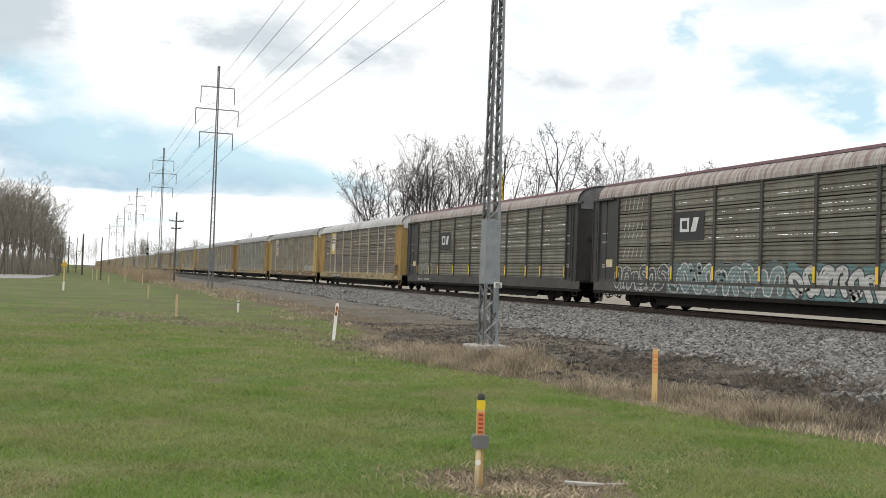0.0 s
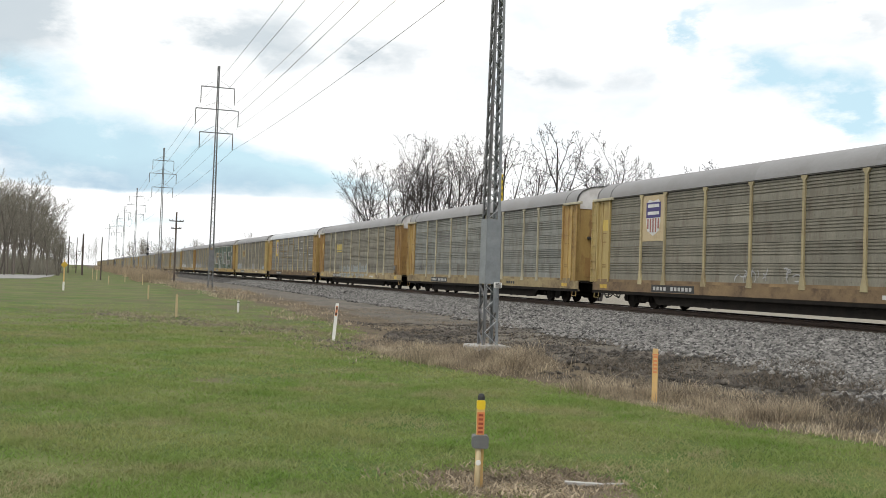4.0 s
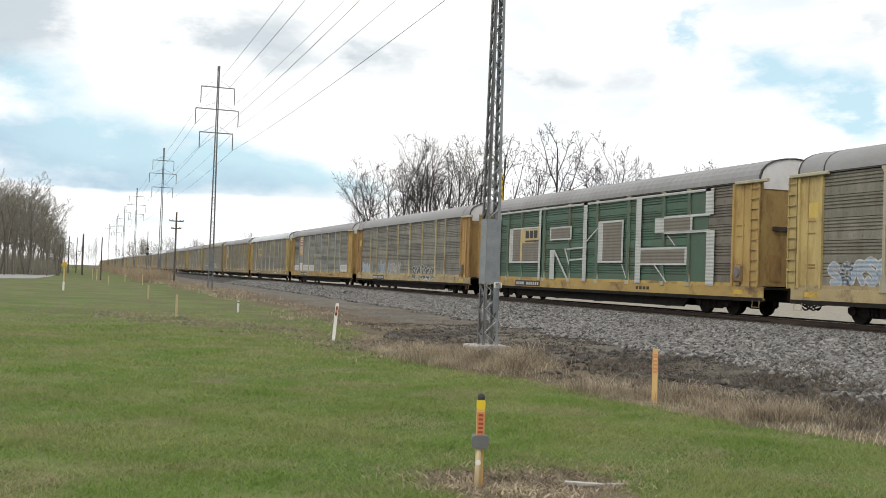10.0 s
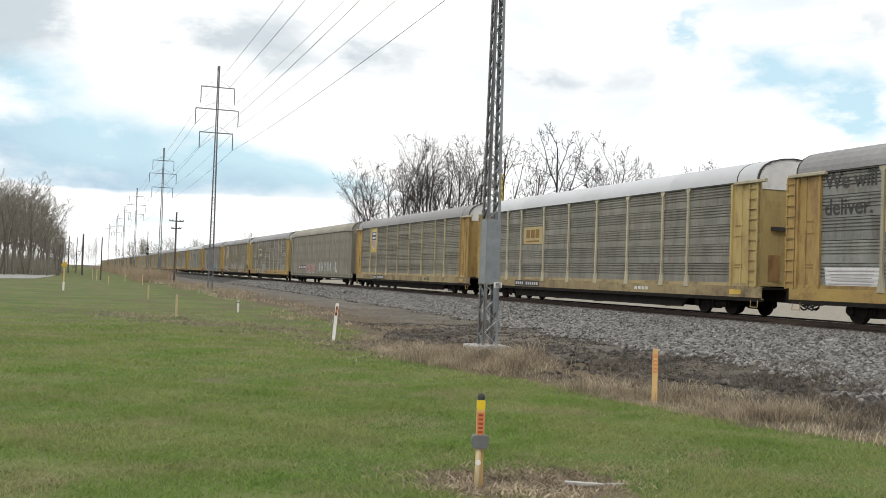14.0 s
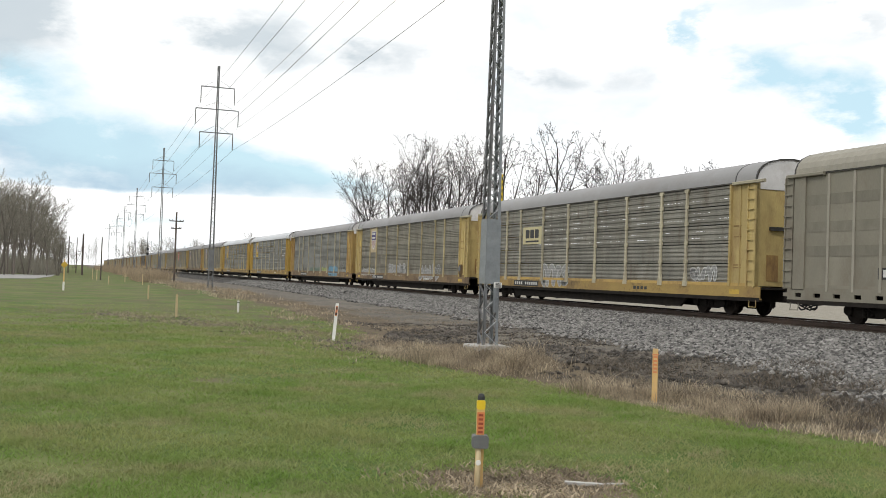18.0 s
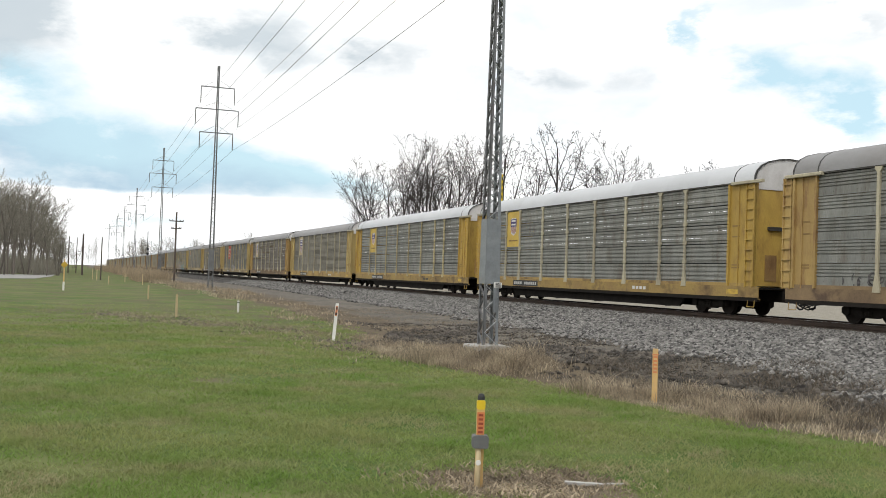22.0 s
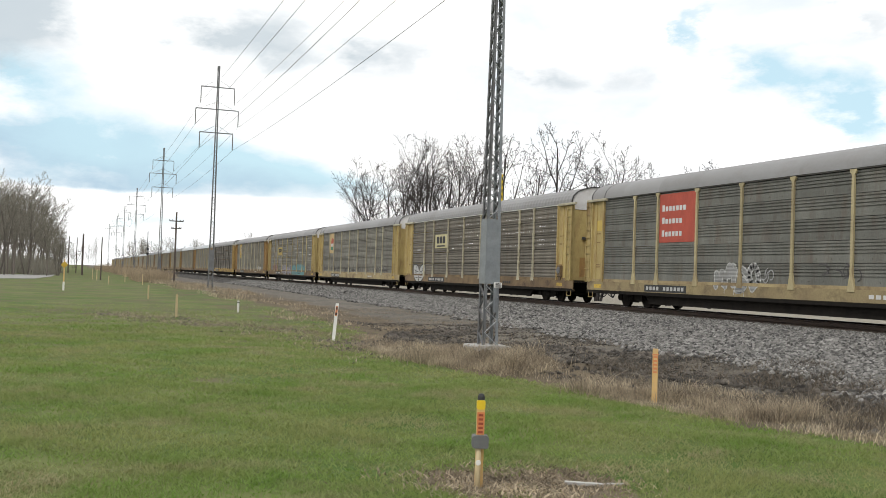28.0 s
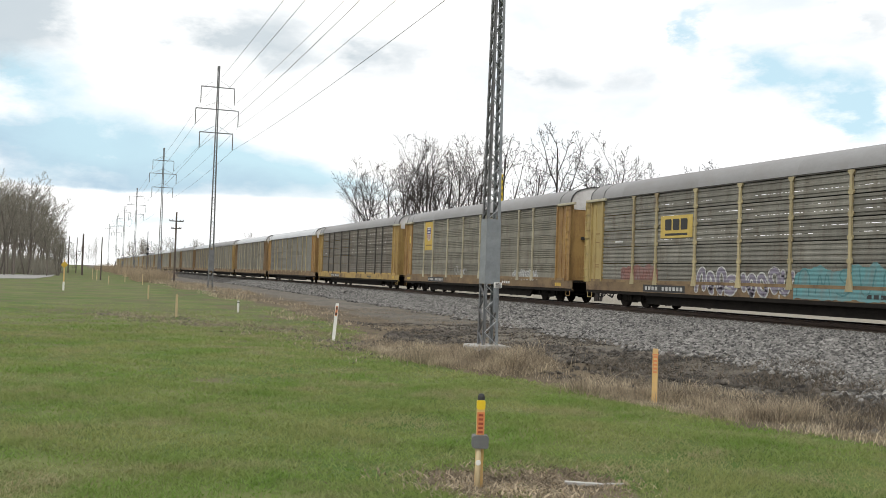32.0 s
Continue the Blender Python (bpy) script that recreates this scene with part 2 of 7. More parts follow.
M["tan_post"] = material("tan_marker_post", (0.62, 0.40, 0.15), 0.6, 0, (0.5, 0.36, 0.2), 5, 0.7, grain=0.12, vary=0.08)
M["pale_post"] = material("faded_tan_post", (0.52, 0.41, 0.235), 0.65, 0, (0.42, 0.34, 0.21), 5, 0.7, grain=0.12, vary=0.12)
M["marker_yellow"] = material("yellow_marker_plastic", (0.78, 0.55, 0.02), 0.45, 0, (0.66, 0.46, 0.03), 5, 0.6, vary=0.05)
M["decal_red"] = material("dark_red_print", (0.33, 0.06, 0.03), 0.6, vary=0.1)
M["dark_paint"] = material("dark_letter_paint", (0.03, 0.03, 0.032), 0.6, vary=0.05)
M["wood"] = material("weathered_pole_wood", (0.10, 0.08, 0.065), 0.9, 0, (0.06, 0.048, 0.04), 2, 0.8, (6, 6, 0.6), 0.25, 20, 0.4, 0.2)
M["bark"] = material("grey_bark", (0.05, 0.043, 0.04), 0.9, 0, (0.03, 0.026, 0.024), 3, 0.8, (3, 3, 0.6), 0.25, 20, 0.4, 0.2)
# bark of the far trees: distance haze put into a paler colour
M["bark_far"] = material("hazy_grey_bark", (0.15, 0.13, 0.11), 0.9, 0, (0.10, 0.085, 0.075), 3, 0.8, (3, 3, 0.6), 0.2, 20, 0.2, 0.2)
M["twig"] = material("thin_brown_twigs", (0.05, 0.042, 0.038), 0.9, 0, (0.035, 0.03, 0.027), 3, 0.8, vary=0.2, grain=0.1, bump=0)
# far twigs and underbrush, paler too: haze is in the colour
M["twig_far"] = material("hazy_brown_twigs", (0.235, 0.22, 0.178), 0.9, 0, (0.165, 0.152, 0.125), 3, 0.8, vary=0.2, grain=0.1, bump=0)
M["grass"] = material("lawn_grass", (0.165, 0.265, 0.052), 0.75, 0, (0.31, 0.315, 0.13), 0.55, 0.85, grain=0.15, grain_scale=3, bump=0, vary=0.1, island=True,
                      stain=(0.36, 0.31, 0.19), stain_amount=0.8, stain_scale=0.8)
M["straw"] = material("dry_straw_grass", (0.50, 0.42, 0.30), 0.85, 0, (0.19, 0.15, 0.105), 1.4, 1.0, grain=0.2, grain_scale=4, bump=0, vary=0.55, island=True)
M["weed"] = material("brown_dead_weeds", (0.27, 0.22, 0.155), 0.9, 0, (0.10, 0.08, 0.058), 0.6, 0.9, grain=0.1, bump=0, vary=0.45, island=True)
M["stem"] = material("dark_dead_stems", (0.15, 0.12, 0.085), 0.9, 0, (0.05, 0.042, 0.034), 1.6, 0.9, grain=0.1, bump=0, vary=0.5, island=True)
M["wire"] = material("dull_aluminium_wire", (0.09, 0.092, 0.095), 0.5, 0.5, vary=0, grain=0.05, bump=0)
M["brush_tan"] = material("pale_tan_brush", (0.36, 0.285, 0.19), 0.9, 0, (0.22, 0.175, 0.115), 0.5, 0.9, grain=0.1, bump=0, vary=0.3, island=True)
M["clod"] = material("dark_broken_soil", (0.032, 0.028, 0.024), 0.95, 0, (0.13, 0.112, 0.092), 1.6, 0.9, grain=0.25, bump=0.2, vary=0.6, island=True)
M["sign_yellow"] = material("yellow_sign_face", (0.55, 0.36, 0.05), 0.5, vary=0)
M["sky_red"] = material("signal_housing", (0.02, 0.02, 0.02), 0.6, vary=0)


def leafy(m, share):
    """Lets part of the light pass through thin blades."""
    t = m.node_tree
    b, out = t.nodes["Principled BSDF"], t.nodes["Material Output"]
    thin, mix = t.nodes.new("ShaderNodeBsdfTranslucent"), t.nodes.new("ShaderNodeMixShader")
    t.links.new(b.inputs["Base Color"].links[0].from_socket, thin.inputs["Color"])
    mix.inputs[0].default_value = share
    t.links.new(b.outputs[0], mix.inputs[1])
    t.links.new(thin.outputs[0], mix.inputs[2])
    t.links.new(mix.outputs[0], out.inputs["Surface"])


leafy(M["grass"], 0.5)
leafy(M["straw"], 0.35)


def ribbed(m):
    """Relief of the folded sheet under thin sprayed paint."""
    t = m.node_tree
    sep, hill = t.nodes.new("ShaderNodeSeparateXYZ"), nd(t, "ShaderNodeBump", Strength=0.6, Distance=0.008)
    t.links.new(t.nodes.new("ShaderNodeTexCoord").outputs["Object"], sep.inputs[0])
    t.links.new(math_node(t, "SINE", math_node(t, "MULTIPLY", sep.outputs[2], math.tau / 0.14)), hill.inputs["Height"])
    t.links.new(hill.outputs[0], t.nodes["Principled BSDF"].inputs["Normal"])
    return m


def paint(name, c, c2=None, rough=0.6):
    if name not in M:
        M[name] = material(name, c, rough, 0, c2 or tuple(x * 0.75 for x in c), 2.5, 0.7, (1, 1, 0.5), 0.14, 22, 0.05, 0.05,
                           stain=(0.17, 0.155, 0.13) if name.startswith("spray") else None, stain_amount=0.35, stain_scale=2.6)
        if name.startswith(("spray", "ground_", "outline_", "patch_")):
            ribbed(M[name])
    return M[name]


# ---- mesh helpers ----
class Build:
    """Collects points and faces of one mesh."""

    def __init__(self):
        self.v, self.f = [], []

    def add(self, verts, faces):
        n = len(self.v)
        self.v.extend(verts)
        self.f.extend([tuple(i + n for i in f) for f in faces])
        return self

    def box(self, x0, x1, y0, y1, z0, z1, bevel=0.0):
        if bevel:
            b = bevel
            prof = [(x0 + b, z0), (x1 - b, z0), (x1, z0 + b), (x1, z1 - b), (x1 - b, z1), (x0 + b, z1), (x0, z1 - b), (x0, z0 + b)]
            return self.extrude_y(prof, y0, y1)
        vs = [(x, y, z) for x in (x0, x1) for y in (y0, y1) for z in (z0, z1)]
        return self.add(vs, [(0, 1, 3, 2), (4, 6, 7, 5), (0, 4, 5, 1), (2, 3, 7, 6), (0, 2, 6, 4), (1, 5, 7, 3)])

    def extrude_y(self, prof, y0, y1, cap=True):
        n = len(prof)
        vs = [(x, y0, z) for x, z in prof] + [(x, y1, z) for x, z in prof]
        fs = [(i, (i + 1) % n, n + (i + 1) % n, n + i) for i in range(n)]
        if cap:
            fs += [tuple(range(n - 1, -1, -1)), tuple(range(n, 2 * n))]
        return self.add(vs, fs)

    def extrude_x(self, prof, x0, x1, cap=True):
        n = len(prof)
        vs = [(x0, y, z) for y, z in prof] + [(x1, y, z) for y, z in prof]
        fs = [(i, (i + 1) % n, n + (i + 1) % n, n + i) for i in range(n)]
        if cap:
            fs += [tuple(range(n - 1, -1, -1)), tuple(range(n, 2 * n))]
        return self.add(vs, fs)

    def tube(self, pts, radii, sides=6, cap=True):
        pts = [Vector(p) for p in pts]
        rings = []
        for i, p in enumerate(pts):
            d = (pts[min(i + 1, len(pts) - 1)] - pts[max(i - 1, 0)]).normalized()
            a = d.cross(Vector((0.31, 0.17, 0.93)))
            if a.length < 0.05:
                a = d.cross(Vector((1, 0, 0)))
            a.normalize()
            b = d.cross(a)
            r = radii[i] if isinstance(radii, (list, tuple)) else radii
            rings.append([tuple(p + (a * math.cos(k * math.tau / sides) + b * math.sin(k * math.tau / sides)) * r) for k in range(sides)])
        vs = [v for ring in rings for v in ring]
        fs = [(i * sides + k, i * sides + (k + 1) % sides, (i + 1) * sides + (k + 1) % sides, (i + 1) * sides + k)
              for i in range(len(pts) - 1) for k in range(sides)]
        if cap:
            fs += [tuple(range(sides - 1, -1, -1)), tuple((len(pts) - 1) * sides + k for k in range(sides))]
        return self.add(vs, fs)

    def bar(self, a, b, w, d=None):
        """A flat bar from a to b."""
        a, b = Vector(a), Vector(b)
        n = (b - a).normalized()
        s = n.cross(Vector((0, 0, 1)))
        if s.length < 0.05:
            s = n.cross(Vector((1, 0, 0)))
        s.normalize()
        u = n.cross(s)
        d = d or w
        vs = [tuple(p + s * i * w / 2 + u * j * d / 2) for p in (a, b) for i, j in ((-1, -1), (1, -1), (1, 1), (-1, 1))]
        return self.add(vs, [(0, 1, 5, 4), (1, 2, 6, 5), (2, 3, 7, 6), (3, 0, 4, 7), (3, 2, 1, 0), (4, 5, 6, 7)])

    def mesh(self, name, mat, smooth=False):
        m = bpy.data.meshes.new(name)
        m.from_pydata(self.v, [], self.f)
        if mat:
            m.materials.append(mat)
        m.validate()
        bm = bmesh.new()
        bm.from_mesh(m)
        bmesh.ops.recalc_face_normals(bm, faces=bm.faces)
        bm.to_mesh(m)
        bm.free()
        if smooth:
            m.polygons.foreach_set("use_smooth", [True] * len(m.polygons))
        return m


MESHES = {}


def shaped(key, mat, make, smooth=False):
    """The mesh of that shape in that material, built once."""
    k = (key, mat.name)
    if k not in MESHES:
        MESHES[k] = make().mesh(str(key[0] if isinstance(key, tuple) else key), mat, smooth)
    return MESHES[k]


def part(name, mesh, parent, label="", at=None):
    ob = new(name, mesh)
    ob.parent = parent
    if at is not None:
        ob.matrix_basis = at
    if label:
        ob["label"] = label
    return ob


def thing(name, at, label, category, group="", kind=""):
    ob = new(name)
    ob.empty_display_size = 0.3
    ob.matrix_basis = at
    return tagged(ob, label, category, group, kind)


def quick_mesh(name, verts, faces, mat, smooth=False):
    m = bpy.data.meshes.new(name)
    m.from_pydata(verts, [], faces)
    m.materials.append(mat)
    if smooth:
        m.polygons.foreach_set("use_smooth", [True] * len(m.polygons))
    return m


def tri_mesh(name, verts, tris, mat):
    """A mesh from arrays of points (n, 3) and triangles (m, 3)."""
    m = bpy.data.meshes.new(name)
    n, k = len(verts), len(tris)
    m.vertices.add(n)
    m.vertices.foreach_set("co", np.asarray(verts, dtype=np.float32).ravel())
    m.loops.add(3 * k)
    m.loops.foreach_set("vertex_index", np.asarray(tris, dtype=np.int32).ravel())
    m.polygons.add(k)
    m.polygons.foreach_set("loop_start", np.arange(0, 3 * k, 3, dtype=np.int32))
    m.update(calc_edges=True)
    m.validate()
    m.materials.append(mat)
    return m


# ---- ground ----
EDGE_Y = np.array([-400, 0, 8.5, 12.4, 14.1, 16, 18.3, 24, 28, 38, 60, 100, 200, 3000.0])
LAWN_X = np.array([8.4, 8.4, 8.2, 7.3, 7.1, 6.8, 6.2, 6.2, 7.8, 8.6, 9.3, 9.0, 8.0, 8.0])       # where the lawn ends
TOE_X = np.array([10.0, 9.8, 9.8, 11.7, 12.5, 13.2, 13.8, 13.9, 14.2, 15.2, 16.0, 17.0, 17.5, 17.5])  # where the stones begin


def smooth01(a):
    a = np.clip(a, 0, 1)
    return a * a * (3 - 2 * a)


def ripple(x, y, s, seed=0.0):
    return (np.sin(x * s + 1.7 * seed) * np.cos(y * s * 0.83 + seed) + np.sin((x + y) * s * 1.71 + 2.1 + seed) * 0.5 + np.sin((x - 1.3 * y) * s * 2.9 + seed) * 0.3) / 1.8


def ground_height(x, y):
    lawn, toe = np.interp(y, EDGE_Y, LAWN_X), np.interp(y, EDGE_Y, TOE_X)
    z = GROUND_Z + 0.035 * ripple(x, y, 0.45) * smooth01((90 - np.abs(y)) / 60)
    ditch = smooth01((x - lawn - 0.4) / 1.5) * smooth01((toe + 0.6 - x) / 2.0)
    z = z + 0.32 * np.exp(-((x - 8.6) / 1.3) ** 2 - ((y - 18.0) / 2.4) ** 2) * smooth01(0.6 + 0.8 * ripple(x, y, 1.9, 4))
    z = z - ditch * (0.10 + 0.08 * ripple(x, y, 1.1, 3) + 0.06 * ripple(x, y, 3.3, 5)) * smooth01((75 - y) / 40)
    up = smooth01((x - toe) / (20.5 - toe)) * smooth01((31.5 - x) / 4.0)
    return z * (1 - up) + up * -0.27


RUT = [(1.2, 37.0), (2.85, 33.3), (3.9, 30.6), (5.1, 29.8), (5.9, 27.5), (5.8, 23.0), (5.9, 19.5)]   # a shallow dug line at the lawn's edge


def rut_distance(x, y):
    best = np.full(np.shape(x), 1e9)
    for (ax, ay), (bx, by) in zip(RUT[:-1], RUT[1:]):
        f = np.clip(((x - ax) * (bx - ax) + (y - ay) * (by - ay)) / ((bx - ax) ** 2 + (by - ay) ** 2), 0, 1)
        best = np.minimum(best, np.hypot(x - ax - f * (bx - ax), (y - ay - f * (by - ay)) * 0.6))
    return best


def zones(x, y):
    """Weights of lawn, bare soil and stones; the rest is dry grass."""
    lawn_e, toe = np.interp(y, EDGE_Y, LAWN_X), np.interp(y, EDGE_Y, TOE_X)
    w = 0.28 * ripple(x, y, 1.3, 1) + 0.18 * ripple(x, y, 3.1, 2)
    lawn = smooth01((lawn_e - x + w) / 0.7 + 0.5)
    far_side = smooth01((x - 29) / 3)
    stones = smooth01((x - toe + 1.5 * w) / 1.1 + 0.5) * (1 - far_side)
    mid = 0.5 * (lawn_e + toe)
    soil = smooth01((x - mid + 1.2 + 3 * w) / 1.6) * (1 - stones) * (1 - far_side)
    bare = np.zeros_like(x)
    for px, py, r in ((3.9, 7.7, 0.75), (3.2, 7.9, 0.5), (6.2, 9.2, 0.3), (2.0, 15.5, 0.8), (5.0, 7.9, 0.3), (12.1, 21.6, 1.2), (11.6, 18.8, 0.6), (10.6, 25.5, 0.8)):
        bare = np.maximum(bare, (1.0 if py < 8.5 and px < 4.5 else 0.5) * smooth01(1.25 - np.hypot((x - px), (y - py) * 0.7) / r + 0.8 * w))
    thin = smooth01((x - 4.2) / 2) * smooth01((y - 22) / 6) * smooth01(0.55 - 0.9 * ripple(x, y * 0.5, 1.5, 6))
    rut = rut_distance(x, y) + 0.25 * ripple(x, y, 1.7, 8)
    rut = 0.75 * np.exp(-(rut / 0.85) ** 2) * smooth01(0.5 + 0.8 * ripple(x, y, 1.1, 4))
    lawn = lawn * (1 - bare) * (1 - 0.55 * thin) * (1 - 0.9 * rut)
    soil = np.maximum(soil, 0.8 * rut)
    return lawn, soil, stones, bare


def on_ground(x, y):
    return pose(x, y, float(ground_height(np.array([x]), np.array([y]))[0]))


def axis(dense, *steps):
    """Grid lines: steps of (to, spacing) outward from a start."""
    a = [dense]
    for to, s in steps:
        while a[-1] < to:
            a.append(a[-1] + s)
    return a


def build_ground():
    xs = np.array(sorted([-v for v in axis(8, (30, 1.5), (80, 6), (300, 40), (3000, 400))]) + axis(-7.5, (24, 0.3), (34, 0.6), (60, 3), (150, 12), (500, 70), (3000, 420)))
    ys = np.array(sorted([-v for v in axis(1, (20, 2), (100, 10), (700, 60), (3000, 400))]) + axis(0, (3, 1), (34, 0.3), (70, 0.8), (160, 2.5), (400, 12), (1000, 60), (3200, 350)))
    gx, gy = np.meshgrid(xs, ys)
    x, y = gx.ravel(), gy.ravel()
    z = ground_height(x, y)
    nx, ny = len(xs), len(ys)
    i = (np.arange(ny - 1)[:, None] * nx + np.arange(nx - 1)[None, :]).ravel()
    faces = np.stack([i, i + 1, i + nx + 1, i + nx], 1)
    m = bpy.data.meshes.new("ground")
    m.from_pydata(np.stack([x, y, z], 1).tolist(), [], faces.tolist())
    m.polygons.foreach_set("use_smooth", [True] * len(m.polygons))
    for name, values in zip(("lawn", "soil", "stones", "bare", "path"), (*zones(x, y), smooth01((y - 20) / 6))):
        m.attributes.new(name, "FLOAT", "POINT").data.foreach_set("value", values.astype(np.float32))
    m.materials.append(ground_material())
    return tagged(new("ground", m), "mown green lawn, dry grass, dark soil and grey ballast ground", "ground", kind="structure")


def ground_material():
    m = bpy.data.materials.new("ground")
    m.use_nodes = True
    t = m.node_tree
    b = t.nodes["Principled BSDF"]
    b.inputs["Roughness"].default_value = 0.95
    b.inputs["Specular IOR Level"].default_value = 0.15
    co = t.nodes.new("ShaderNodeTexCoord").outputs["Object"]

    def noise_at(scale, detail=6.0, rough=0.6):
        n = nd(t, "ShaderNodeTexNoise", Scale=scale, Detail=detail, Roughness=rough)
        t.links.new(co, n.inputs["Vector"])
        return n.outputs[0]

    def weight(name):
        a = t.nodes.new("ShaderNodeAttribute")
        a.attribute_name = name
        return a.outputs["Fac"]

    big, mid, fine = noise_at(0.22), noise_at(1.6), noise_at(14, 8, 0.7)
    lawn = mix_color(t, ramp(t, big, [(0.40, 0), (0.60, 1)]), (0.060, 0.111, 0.019), (0.12, 0.146, 0.043))
    lawn = mix_color(t, math_node(t, "MULTIPLY", ramp(t, noise_at(0.75, 7, 0.62), [(0.46, 0), (0.62, 1)]), 0.65), lawn, (0.17, 0.168, 0.072))
    lawn = mix_color(t, math_node(t, "MULTIPLY", ramp(t, mid, [(0.50, 0), (0.68, 1)]), 0.45), lawn, (0.175, 0.155, 0.08))
    lawn = mix_color(t, math_node(t, "MULTIPLY", ramp(t, noise_at(4.5, 6, 0.65), [(0.52, 0), (0.7, 1)]), 0.4), lawn, (0.05, 0.09, 0.016))
    lawn = mix_color(t, math_node(t, "MULTIPLY", ramp(t, fine, [(0.4, 0), (0.6, 1)]), 0.3), lawn, (0.10, 0.135, 0.035))
    worn = math_node(t, "MULTIPLY", math_node(t, "MULTIPLY", weight("path"), ramp(t, noise_at(0.55, 8, 0.68), [(0.44, 0), (0.62, 1)])), 0.8)
    lawn = mix_color(t, worn, lawn, (0.115, 0.095, 0.06))
    dry = mix_color(t, ramp(t, mid, [(0.38, 0), (0.62, 1)]), (0.15, 0.118, 0.078), (0.095, 0.075, 0.052))
    soil = mix_color(t, ramp(t, noise_at(1.1, 8, 0.68), [(0.42, 0), (0.58, 1)]), (0.026, 0.024, 0.021), (0.155, 0.138, 0.115))
    path = mix_color(t, ramp(t, fine, [(0.36, 0), (0.6, 1)]), (0.072, 0.065, 0.057), (0.15, 0.136, 0.117))
    path = mix_color(t, math_node(t, "MULTIPLY", ramp(t, noise_at(0.8, 9, 0.72), [(0.44, 0), (0.58, 1)]), 0.75), path, (0.185, 0.165, 0.135))
    soil = mix_color(t, math_node(t, "MULTIPLY", ramp(t, noise_at(9, 8, 0.75), [(0.44, 0), (0.56, 1)]), 0.6), soil, (0.045, 0.040, 0.034))
    soil = mix_color(t, weight("path"), soil, path)
    vor = nd(t, "ShaderNodeTexVoronoi", Scale=13.0)
    t.links.new(co, vor.inputs["Vector"])
    cell = t.nodes.new("ShaderNodeSeparateColor")
    t.links.new(vor.outputs["Color"], cell.inputs[0])
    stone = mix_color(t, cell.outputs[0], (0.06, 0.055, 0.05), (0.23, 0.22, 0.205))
    # cell edges darkened: shade between the stones put into the colour
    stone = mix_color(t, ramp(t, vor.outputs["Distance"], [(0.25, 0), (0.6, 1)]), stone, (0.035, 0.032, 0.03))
    pale = mix_color(t, ramp(t, mid, [(0.36, 0), (0.6, 1)]), (0.32, 0.295, 0.245), (0.22, 0.2, 0.16))
    sep = t.nodes.new("ShaderNodeSeparateXYZ")
    t.links.new(co, sep.inputs[0])
    beyond = ramp(t, math_node(t, "MULTIPLY", math_node(t, "SUBTRACT", sep.outputs[0], 27.0), 0.05), [(0.0, 0), (0.1, 1)])
    col = mix_color(t, weight("soil"), dry, soil)
    col = mix_color(t, beyond, col, pale)
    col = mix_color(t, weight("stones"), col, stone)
    jag = math_node(t, "ADD", weight("lawn"), math_node(t, "MULTIPLY", math_node(t, "SUBTRACT", fine, 0.5), 0.9))
    wl = ramp(t, jag, [(0.42, 0), (0.58, 1)])
    col = mix_color(t, wl, col, lawn)
    col = mix_color(t, math_node(t, "MULTIPLY", ramp(t, math_node(t, "ADD", weight("bare"), math_node(t, "MULTIPLY", math_node(t, "SUBTRACT", fine, 0.5), 0.8)), [(0.4, 0), (0.65, 1)]), 0.8), col, (0.17, 0.135, 0.095))
    t.links.new(col, b.inputs["Base Color"])
    bn = nd(t, "ShaderNodeBump", Strength=0.7, Distance=0.05)
    t.links.new(math_node(t, "ADD", math_node(t, "MULTIPLY", fine, math_node(t, "SUBTRACT", 1.0, math_node(t, "MULTIPLY", weight("lawn"), 0.75))), math_node(t, "MULTIPLY", math_node(t, "MULTIPLY", vor.outputs["Distance"], weight("stones")), -0.8)), bn.inputs["Height"])
    t.links.new(bn.outputs[0], b.inputs["Normal"])
    return m


ground = build_ground()


# ---- track ----
def build_track():
    track = thing("railway_track", pose(TRACK_X, 0, 0), "single railway track on timber sleepers in grey ballast", "track", kind="structure")
    prof = [(-0.07, -0.178), (0.07, -0.178), (0.07, -0.165), (0.012, -0.14), (0.012, -0.045), (0.037, -0.03), (0.037, -0.006),
            (-0.037, -0.006), (-0.037, -0.03), (-0.012, -0.045), (-0.012, -0.14), (-0.07, -0.165)]
    head = [(-0.034, -0.0055), (0.034, -0.0055), (0.03, 0.0), (-0.03, 0.0)]
    for x in (-0.755, 0.755):
        r = part("rail", Build().extrude_y(prof, -900, 1600).mesh("rail", M["rail"]), track, at=pose(x, 0, 0))
        part("running_surface", Build().extrude_y(head, -900, 1600).mesh("running_surface", M["rail_top"]), r, "polished rail head")
    tie = Build().box(-1.3, 1.3, -0.115, 0.115, -0.33, -0.18, 0.0).mesh("sleeper", M["tie"])
    for i in range(220):
        part("sleeper", tie, track, at=pose(0, 4 + 0.52 * i, 0, 0, 0, random.uniform(-1, 1)))
    return track


build_track()


